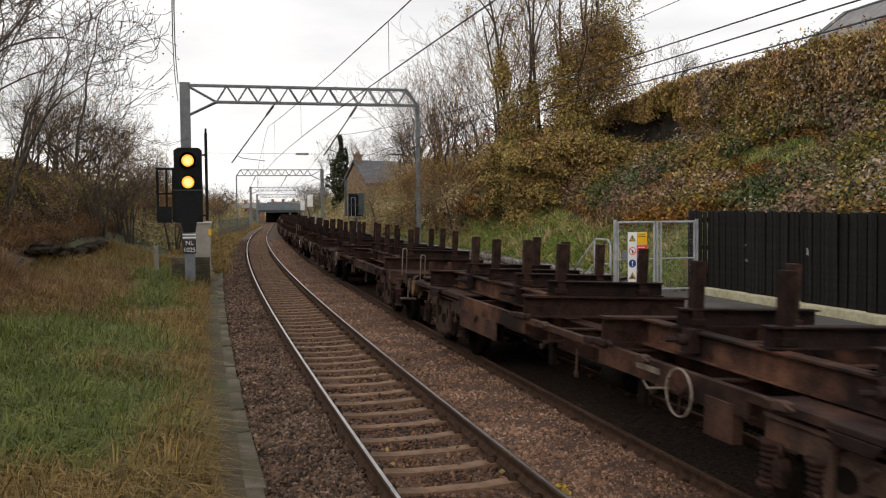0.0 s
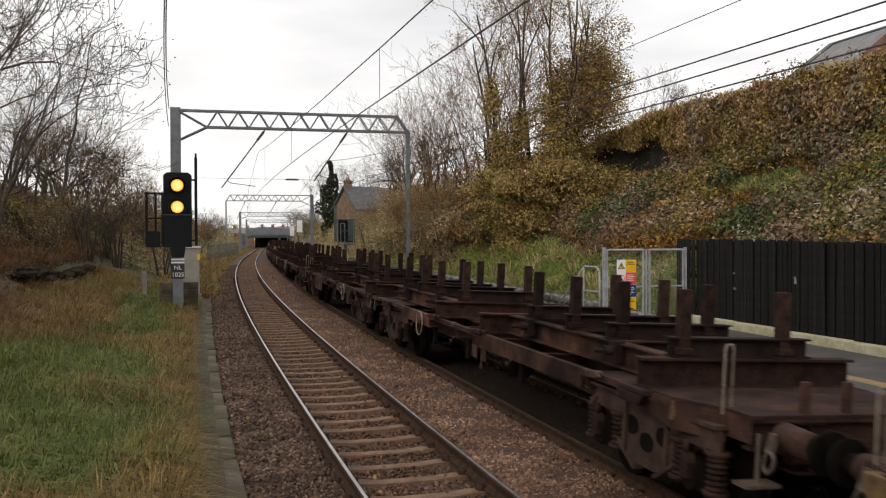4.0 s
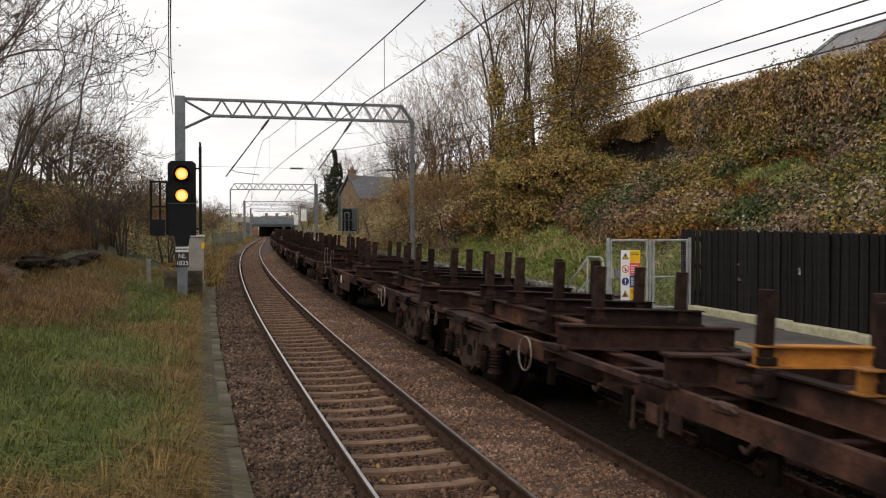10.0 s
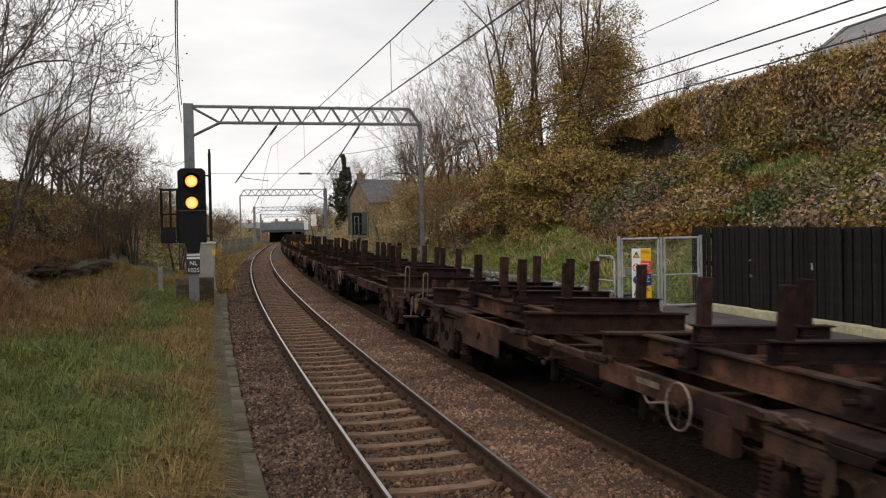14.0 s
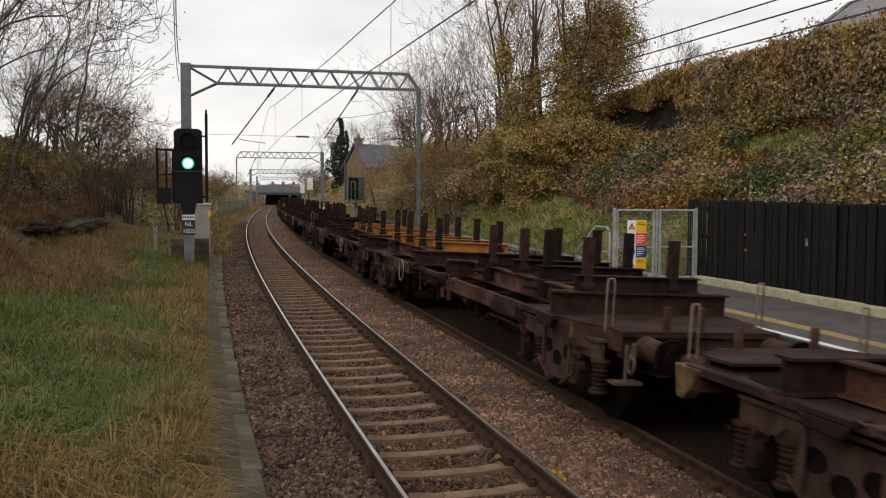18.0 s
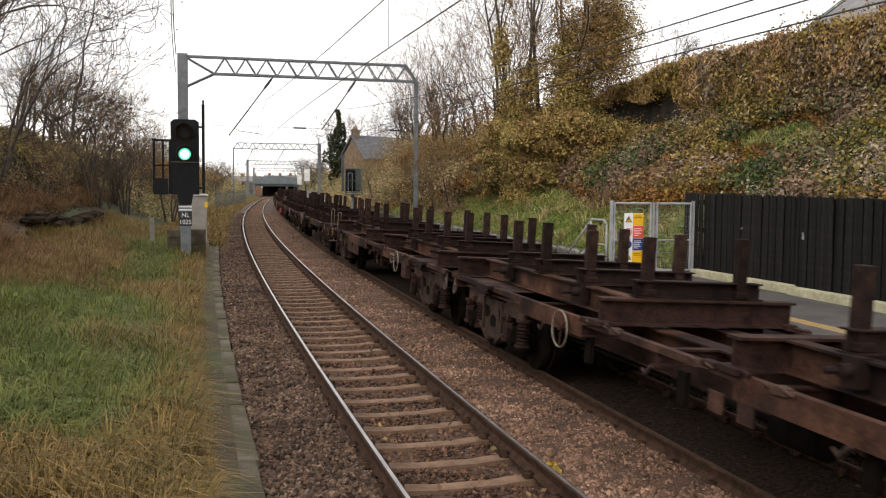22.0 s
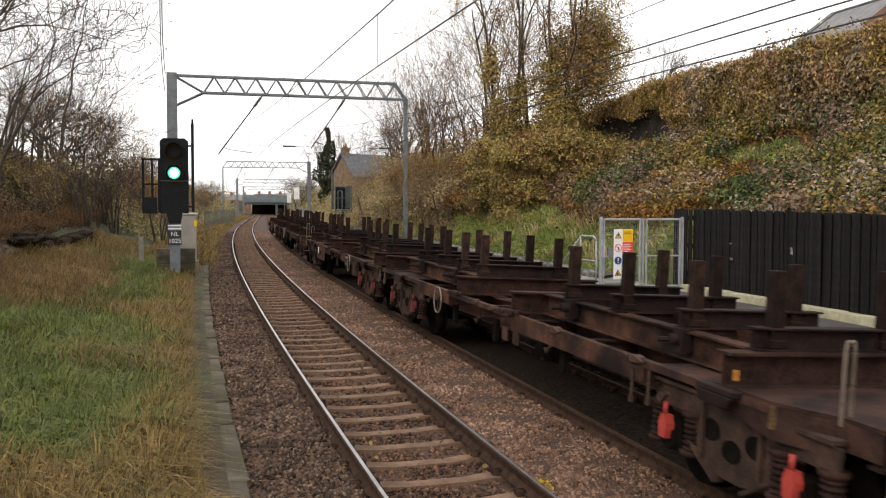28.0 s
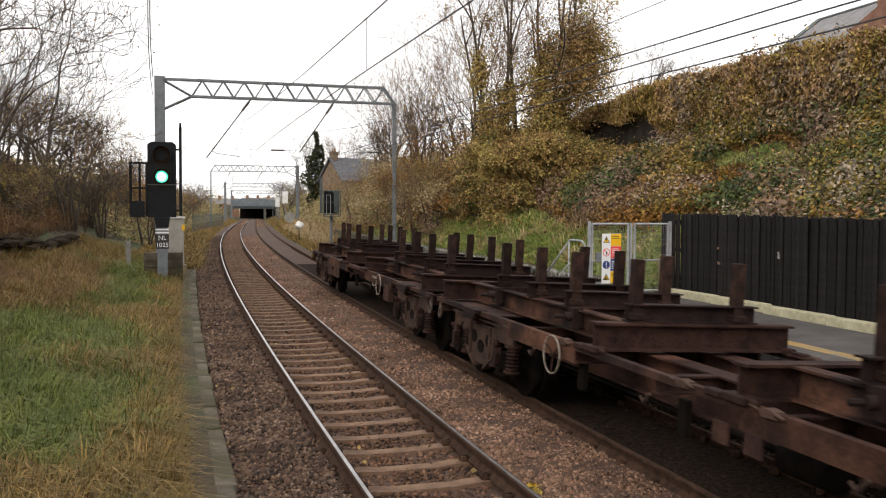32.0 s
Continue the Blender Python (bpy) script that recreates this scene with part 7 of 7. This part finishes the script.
def tree_kind(key, seed, leaf=None, leaf_n=0, leaf_size=0.08, twig_mat=None, **kw):
    rng = np.random.default_rng(seed)
    wood, twig, ends = grow(rng, **kw)
    tr = tubes("trunk", wood, M_BARK, 6)
    cr = tubes("twigs", twig, twig_mat or M_TWIG, 3)
    lf = None
    if leaf and leaf_n:
        pick = ends[rng.integers(0, len(ends), leaf_n)] + rng.normal(size=(leaf_n, 3)) * 0.15
        lf = leaves("leaves", pick, leaf_size, leaf)
    TREES[key] = (tr, cr, lf)
    return len(wood), len(twig)



tree_kind("arch", 41, height=9.5, trunk=0.085, spread=0.75, levels=4, lean=(0.36, 0.05), split=0.42, stems=3, fork=2, droop=0.012, dense=0.6, fine=0.0078, leaf=F_BROWN, leaf_n=500, leaf_size=0.045)
tree_kind("sweep", 43, height=8.5, trunk=0.062, spread=0.5, levels=4, lean=(0.24, 0), split=0.42, stems=4, fork=2, dense=0.5, fine=0.0078, leaf=F_BROWN, leaf_n=300, leaf_size=0.045)
tree_kind("bough", 61, height=9.5, trunk=0.10, spread=0.6, levels=4, lean=(1.0, 0.05), split=0.44, stems=2, fork=2, dense=0.6, fine=0.009, leaf=F_DARK, leaf_n=500, leaf_size=0.04)
tree_kind("round", 8, height=7.0, trunk=0.12, spread=0.85, levels=4, split=0.36, stems=2, fork=3, dense=0.8, leaf=F_IVY, leaf_n=500, leaf_size=0.06)
tree_kind("tall", 3, height=11.5, trunk=0.15, spread=0.55, levels=4, split=0.36, fork=3, dense=0.7)
tree_kind("multi", 5, height=8.5, trunk=0.09, spread=0.5, levels=4, split=0.36, stems=4, fork=2, dense=0.65, leaf=F_YELLOW, leaf_n=300, leaf_size=0.06)
tree_kind("wide", 9, height=9.0, trunk=0.13, spread=0.75, levels=4, split=0.36, stems=2, fork=3, dense=0.65, leaf=F_BROWN, leaf_n=260, leaf_size=0.06)
tree_kind("fan", 29, height=10.5, trunk=0.10, spread=0.42, levels=4, split=0.38, stems=5, fork=2, dense=0.6, twig_mat=M_TWIG2)
tree_kind("brush", 11, height=4.6, trunk=0.035, spread=0.45, levels=3, split=0.45, stems=9, fork=2, dense=0.6, leaf=F_TAN, leaf_n=700, leaf_size=0.06, twig_mat=M_TWIG2)
tree_kind("thicket", 13, height=4.6, trunk=0.035, spread=0.45, levels=3, split=0.45, stems=9, fork=2, dense=0.6, leaf=F_DARK, leaf_n=700, leaf_size=0.06)
tree_kind("young", 17, height=6.5, trunk=0.07, spread=0.45, levels=4, split=0.36, stems=4, fork=2, dense=0.6, leaf=F_IVY, leaf_n=1500, leaf_size=0.06, twig_mat=M_TWIG2)
tree_kind("rusty", 19, height=5.5, trunk=0.06, spread=0.5, levels=4, split=0.38, stems=5, fork=2, dense=0.6, leaf=F_OCHRE, leaf_n=1800, leaf_size=0.055, twig_mat=M_TWIG2)


def tree(kind, s, o, scale=1.0, turn=0.0, label="bare grey-brown tree with fine twigs", name="bare_tree", sink=0.0, tilt=0.0):
    z = float(ground_height(s, o)) - sink
    t = thing(name, spot(s, o, z, turn) @ Matrix.Rotation(radians(tilt), 4, "Y"), label, "tree", "trees beside the line")
    tr, cr, lf = TREES[kind]
    for nm, me in (("trunk", tr), ("crown", cr), ("foliage", lf)):
        if me:
            ob = part(nm, me, None, t)
            ob.scale = (scale, scale, scale)
    return t


LB = "bare multi-stemmed tree with a few yellow leaves on the bank"
for kind, s, o, sc, turn in (
        ("bough", 25.0, -10.1, 1.05, 0), ("arch", 29.5, -10.2, 1.15, -8), ("young", 40, -8.3, 0.55, 70), ("sweep", 31.5, -9.0, 1.2, 0), ("arch", 36, -12.8, 1.1, 20), ("sweep", 38, -10.4, 1.2, -15), ("sweep", 45, -11.0, 1.05, 40), ("round", 47, -9.4, 1.15, 300), ("round", 53, -9.0, 1.2, 60), ("multi", 49, -10.8, 1.0, 20),
        ("round", 58, -9.2, 1.2, 190), ("round", 64, -8.6, 1.1, 30), ("multi", 68, -8.2, 0.85, 120), ("round", 74, -8.2, 1.05, 300), ("round", 60, -12, 1.3, 110), ("tall", 44, -14, 0.7, 220),
        ("multi", 82, -8.4, 0.75, 10), ("round", 70, -7.0, 0.85, 40), ("round", 80, -6.4, 0.85, 140), ("multi", 90, -6.2, 0.7, 0), ("round", 52, -7.6, 0.7, 250), ("young", 72, -7.4, 0.7, 90), ("wide", 96, -9.5, 0.85, 140), ("thicket", 60, -7.4, 0.8, 60), ("thicket", 52, -7.8, 0.7, 0), ("thicket", 68, -6.8, 0.8, 170),
        ("thicket", 45, -8.4, 0.7, 220), ("thicket", 47.5, -7.4, 0.6, 20), ("thicket", 78, -6.2, 0.7, 300), ("multi", 104, -8.0, 0.7, 240), ("wide", 130, -9, 0.8, 60), ("thicket", 100, -5.4, 0.8, 20), ("thicket", 120, -5.4, 0.8, 110), ("thicket", 140, -5.8, 0.9, 200), ("rusty", 52, -4.6, 1.0, 80), ("rusty", 58, -4.3, 0.9, 190), ("fan", 46, -7.6, 0.85, 130), ("fan", 51, -6.8, 0.75, 60), ("round", 66, -5.2, 0.75, 80), ("round", 73, -5.0, 0.7, 200), ("round", 150, -8, 1.1, 20), ("round", 200, -9, 1.3, 100)):
    tree(kind, s, o, sc, turn, LB)


def make_slender_tree():
    """One crooked pole-like stem with short side twigs."""
    rng = np.random.default_rng(4)
    s, o = 43.5, -8.75
    t = thing("slender_tree", spot(s, o, float(ground_height(s, o))), "slender leaning dark pole-like tree on the bank", "tree", "trees beside the line")
    rows, twig = [], []
    q = np.array([0.0, 0.0, -0.4])
    for i in range(24):
        h = (i + 1) / 24
        q2 = np.array([1.75 * h ** 1.25 + 0.06 * math.sin(i * 1.1), 0.05 * math.sin(i * 0.7), -0.4 + 10.0 * h])
        rows.append((*q, *q2, 0.085 * (1 - 0.75 * (i / 24)), 0.085 * (1 - 0.75 * h)))
        if i > 8:
            for _ in range(2):
                a, ln = rng.uniform(0, 6.28), rng.uniform(0.4, 1.3)
                p = q2.copy()
                d = np.array([math.cos(a), math.sin(a), rng.uniform(0.2, 0.9)])
                for k in range(3):
                    p2 = p + d * ln / 3 + rng.normal(size=3) * 0.06
                    twig.append((*p, *p2, 0.014 - k * 0.003, 0.011 - k * 0.003))
                    p = p2
        q = q2
    part("trunk", tubes("trunk", rows, M_BARK, 6), None, t)
    part("crown", tubes("crown", twig, M_TWIG, 3), None, t)


make_slender_tree()

RB = "bare pale-brown tree with a fan of fine branches"
for kind, s, o, sc, turn in (
        ("fan", 44, 9.2, 0.95, 40), ("wide", 48, 9.8, 0.95, 130), ("fan", 54, 11.0, 1.1, 220), ("multi", 41, 9.8, 0.9, 310), ("young", 40, 8.6, 0.75, 20), ("fan", 60, 10.6, 1.1, 75),
        ("rusty", 38.5, 8.1, 0.75, 35), ("brush", 41.2, 7.9, 0.65, 125), ("rusty", 43, 8.8, 0.8, 215), ("brush", 49, 8.6, 0.85, 215), ("brush", 56, 9.0, 0.9, 305), ("young", 52, 9.2, 0.8, 60), ("rusty", 46.5, 8.2, 0.75, 150),
        ("wide", 75, 12.5, 1.1, 240), ("fan", 80, 14.0, 1.1, 330), ("young", 62, 9.6, 0.8, 200), ("fan", 38.5, 10.8, 0.95, 80), ("fan", 41, 11.8, 0.9, 170), ("rusty", 40, 9.6, 1.0, 330), ("fan", 46, 11.8, 1.05, 300), ("rusty", 60, 8.0, 0.8, 20), ("brush", 66, 8.0, 0.8, 10),
        ("tall", 40, 18.5, 0.66, 15), ("fan", 37, 17.0, 0.58, 100), ("wide", 47, 17.5, 0.7, 290), ("wide", 160, 13, 1.1, 30), ("tall", 180, -10, 0.9, 50), ("wide", 205, 12, 1.0, 140), ("young", 130, 9.5, 0.8, 40), ("fan", 128, 14, 1.2, 20), ("tall", 140, 16, 1.3, 75), ("round", 185, 8.6, 1.5, 10), ("round", 200, 10.5, 1.5, 70), ("round", 230, 13, 1.6, 200), ("fan", 118, 13, 1.1, 140), ("wide", 95, 15, 1.2, 20)):
    tree(kind, s, o, sc, turn, RB)


def ivy_tree(s, o, over, height, clad, r0, r1, seed, tufts, mass=None, label="tall bare-topped tree, its stem thickly clad in olive ivy"):
    """A leaning stem with an ivy column round its lower part, bare limbs with tufts of leaf above, and a hanging mass where it has one."""
    rng = np.random.default_rng(seed)
    t = thing("ivy_clad_tree", spot(s, o, float(ground_height(s, o))), label, "tree", "trees beside the line")
    n = 14
    h = np.linspace(0, 1, n + 1)
    line = np.stack([over * h ** 1.2 + 0.10 * np.sin(h * 7 + seed), 0.12 * np.sin(h * 5 + 2 * seed), -0.4 + (height + 0.4) * h], 1)
    wood = [(*line[i], *line[i + 1], 0.11 * (1 - 0.75 * h[i]), 0.11 * (1 - 0.75 * h[i + 1])) for i in range(n)]
    twig, ends = [], []
    for k in range(5):
        i = int(n * (0.42 + 0.11 * k))
        a = rng.uniform(0, 6.283)
        w2, t2, e2 = grow(rng, height=height * 0.62, trunk=0.042, spread=0.55, levels=3, lean=(0.45 * math.cos(a), 0.45 * math.sin(a)), split=0.42, fork=2, dense=0.8)
        off = line[i] + np.array([0, 0, 0.4])
        wood += [(*(np.array(r[:3]) + off), *(np.array(r[3:6]) + off), r[6], r[7]) for r in w2]
        twig += [(*(np.array(r[:3]) + off), *(np.array(r[3:6]) + off), r[6], r[7]) for r in t2]
        ends.append(e2 + off)
    part("trunk", tubes("trunk", wood, M_BARK, 6), None, t)
    part("crown", tubes("crown", twig, M_TWIG2, 3), None, t)
    m = int(120 * clad)
    q = rng.uniform(0, clad, m)
    r = (r0 + (r1 - r0) * q / clad) * rng.uniform(0.55, 1.0, m)
    c = np.stack([np.interp(q, h, line[:, k]) for k in range(3)], 1) + rng.normal(size=(m, 3)) * r[:, None] * np.array([0.42, 0.42, 0.3])
    p, d = clump_places(c, r, 300, 1.5, 0.7)
    part("ivy", leaves("ivy", p, 0.056, F_IVY, facing=d), None, t)
    e = np.concatenate(ends)
    pick = e[rng.integers(0, len(e), max(tufts // 12, 1))]
    lf = np.repeat(pick, 12, 0) + rng.normal(size=(len(pick) * 12, 3)) * np.array([0.13, 0.13, 0.18])
    part("foliage", leaves("foliage", lf, 0.046, F_RUSTIVY if seed % 2 else F_IVY), None, t)
    if mass:
        cx, cz, rx, rz, m = mass
        c = np.stack([cx + rng.normal(size=m) * rx * 0.5, rng.normal(size=m) * rx * 0.4, cz + rng.normal(size=m) * rz * 0.5], 1)
        p, d = clump_places(c, rng.uniform(0.28, 0.62, m), 300, 1.6, 0.8)
        part("hanging_ivy", leaves("hanging_ivy", p, 0.055, F_RUSTIVY if seed % 2 else F_IVY, facing=d), None, t)


for a in ((33.0, 9.3, -1.5, 8.6, 0.72, 0.66, 0.34, 21, 1700), (33.4, 9.6, 0.0, 8.8, 0.56, 0.72, 0.38, 22, 1500), (33.0, 10.8, 0.1, 8.6, 0.66, 1.15, 0.30, 24, 1200), (34.0, 10.3, -0.3, 9.0, 0.30, 0.5, 0.3, 25, 1900),
          (33.2, 11.8, 0.6, 7.6, 0.40, 0.85, 0.45, 26, 1300, (1.15, 4.5, 1.1, 2.0, 62)), (32.6, 11.2, 0.5, 8.2, 0.42, 0.75, 0.35, 27, 1700, (0.75, 4.6, 1.0, 1.9, 52)), (36.5, 9.6, -0.8, 8.0, 0.4, 0.3, 0.2, 29, 1900)):
    ivy_tree(*a)
# the ivy mound at their feet
for nm, mat, n, lab in (("ivy_mound", F_IVY, 200, "mound of olive and yellow ivy round the tree trunks"), ("ivy_mound", F_RUSTIVY, 210, "brown and olive mound of climbers round the tree trunks"), ("ivy_mound", F_DEEP, 40, "dark green ivy between the trunks")):
    s, o = sprinkle(n, 30.5, 36.5, 8.3, 13.2, bias=False)
    hm = np.clip(5.5 - ground_height(s, o) - 0.22 * abs(o - 10.4) - 0.25 * abs(s - 33.2), 0.1, 3.6)
    clumps(nm, s, o, RNG.uniform(0.28, 0.6, len(s)), 280, 0.058, mat, lab, squash=1.1, lift=hm * RNG.uniform(0, 1, len(s)) ** 0.5)
# scrub before the gantry's slim leg
for mat, n, lab in ((F_TAN, 130, "tan-brown scrub on the slope"), (F_OCHRE, 40, "ochre autumn scrub on the slope"), (F_FARBUSH, 90, "olive scrub on the slope"), (F_MAUVE, 70, "faded mauve brambles at the foot of the scrub")):
    s, o = sprinkle(n, 36, 60, 7.9 if mat is not F_MAUVE else 7.4, 10.6, bias=False)
    top = 2.6 if mat is not F_MAUVE else 0.9
    clumps("slope_scrub", s, o, RNG.uniform(0.3, 0.65, len(s)), 150, 0.062, mat, lab, "shrubs", squash=1.2, lift=RNG.uniform(0, 1, len(s)) * top * np.clip((o - 7.2) / 1.2, 0.1, 1))

# ivy-grown tree beside the far house: dark column, bare crown
t = thing("ivy_grown_tree", spot(113, 9.6, 2.6), "bare tree with a dark ivy-clad stem beside a house", "tree", "trees beside the line")
n = 4600
z = RNG.uniform(-0.5, 9.3, n)
spire = np.where(RNG.uniform(size=n) < 0.25, 1.0, 0.0) * (z > 3)
r = np.clip(1.45 - abs(z - 3.0) * 0.25, 0.18, 2) * RNG.uniform(0.3, 1.15, n) * (1 + 0.3 * np.sin(z * 2.3)) * np.where(spire > 0, 0.55, 1)
a = RNG.uniform(0, 6.283, n)
part("ivy", leaves("ivy", np.stack([r * np.cos(a) + 0.3 * np.sin(z) + spire * 0.7, r * np.sin(a), z - spire * 1.6], 1), 0.22, foliage("dark_evergreen", [(0.022, 0.03, 0.012), (0.04, 0.05, 0.02), (0.06, 0.065, 0.025)], 0.6)), None, t)
w2, t2, e2 = grow(np.random.default_rng(77), height=9.5, trunk=0.22, spread=0.75, levels=4, split=0.42, fork=3, dense=0.7)
part("trunk", tubes("trunk", w2, M_BARK, 6), None, t)
part("crown", tubes("crown", t2, M_TWIG, 3), None, t)

# far woods that close the view
def far_woods():
    for k, (s0, s1, o0, o1, n, top) in enumerate(((95, 300, -28, -6, 26000, 4.0), (125, 300, 8.5, 30, 24000, 3.2), (300, 460, -60, 60, 30000, 8.0))):
        u = RNG.uniform(0, 1, n)
        s = s0 + (s1 - s0) * u
        o = RNG.uniform(o0, o1, n)
        h = np.clip(top * (0.7 + 0.6 * wobble(s, o, 0.09, k)) * (0.5 + 0.5 * RNG.uniform(size=n) ** 0.5), 0.2, 12) * np.clip((abs(o) - 5.0) / 5.0, 0.1, 1)
        if k == 2:
            h = top * RNG.uniform(0, 1, n) ** 0.6
        p = pts(s, o, ground_height(s, o) + h * RNG.uniform(0, 1, n) ** 0.5)
        tagged(new("far_woods", leaves("far_woods", p, 0.32, F_FARBUSH)), "distant brown autumn woods and bushes along the line", "woods", kind="stuff")


far_woods()


s, o = sprinkle(16000, 52, 106, 7.2, 11.0, bias=False)
tagged(new("slope_bushes", leaves("slope_bushes", shell(s, o, cover(s, o, 1.5, 0.9, 0.45, 3.4) * np.clip((o - 6.6) / 1.8, 0.1, 1), 0.5), 0.10, F_FARBUSH)), "olive and straw-coloured bushes on the right slope", "shrubs", kind="stuff")
s, o = sprinkle(16000, 58, 110, 5.6, 8.6, bias=False)
blades("far_slope_straw", s, o, 0.2, 0.7, 0.02, F_TAN, 1.0, "dry brown grass at the foot of the far slope")

# ---- pieces of the ground works ----
s, o = sprinkle(26000, 46, 240, -4.6, -1.75, bias=True)
blades("far_verge_grass", s, o, 0.15, 0.45, 0.03, F_GRASS, 1.4, "rough grass beside the far line")
s, o = sprinkle(22000, 50, 240, 4.9, 8.0, bias=True)
blades("far_verge_grass", s, o, 0.15, 0.45, 0.03, F_GRASS, 1.4, "rough grass beside the far line")
make_stone_wall()
make_kerb()
make_track("track_1", 0.0, M_RAILTOP, "near railway track: bright rails on concrete sleepers", 240, M_SLEEPER)
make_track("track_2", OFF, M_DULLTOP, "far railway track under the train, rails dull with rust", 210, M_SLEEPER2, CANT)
make_stones()


def motions():
    """All that moves: the train along the line, and the signal's two lamps."""
    times = [i * 0.5 for i in range(65)]
    for ob, centre, half in WAGONS:
        rows = []
        for t in times:
            s = centre - run(t)
            a, b = Vector(pts(s - half, OFF - 0.05, -0.7525 * math.sin(radians(CANT)))), Vector(pts(s + half, OFF - 0.05, -0.7525 * math.sin(radians(CANT))))
            d = b - a
            c = (a + b) / 2
            rows.append((t, pose(c.x, c.y, c.z, math.degrees(math.atan2(d.z, math.hypot(d.x, d.y))), CANT, math.degrees(math.atan2(-d.x, d.y)))))
        walk(ob, rows)
    for ob, place in LAMPS:
        turn = [(0, 0), (15.3, 0), (15.4, 60), (15.5, 120), (15.6, 180), (32, 180)]
        walk(ob, [(t, pose(*place, 0, 0, a)) for t, a in turn])


motions()
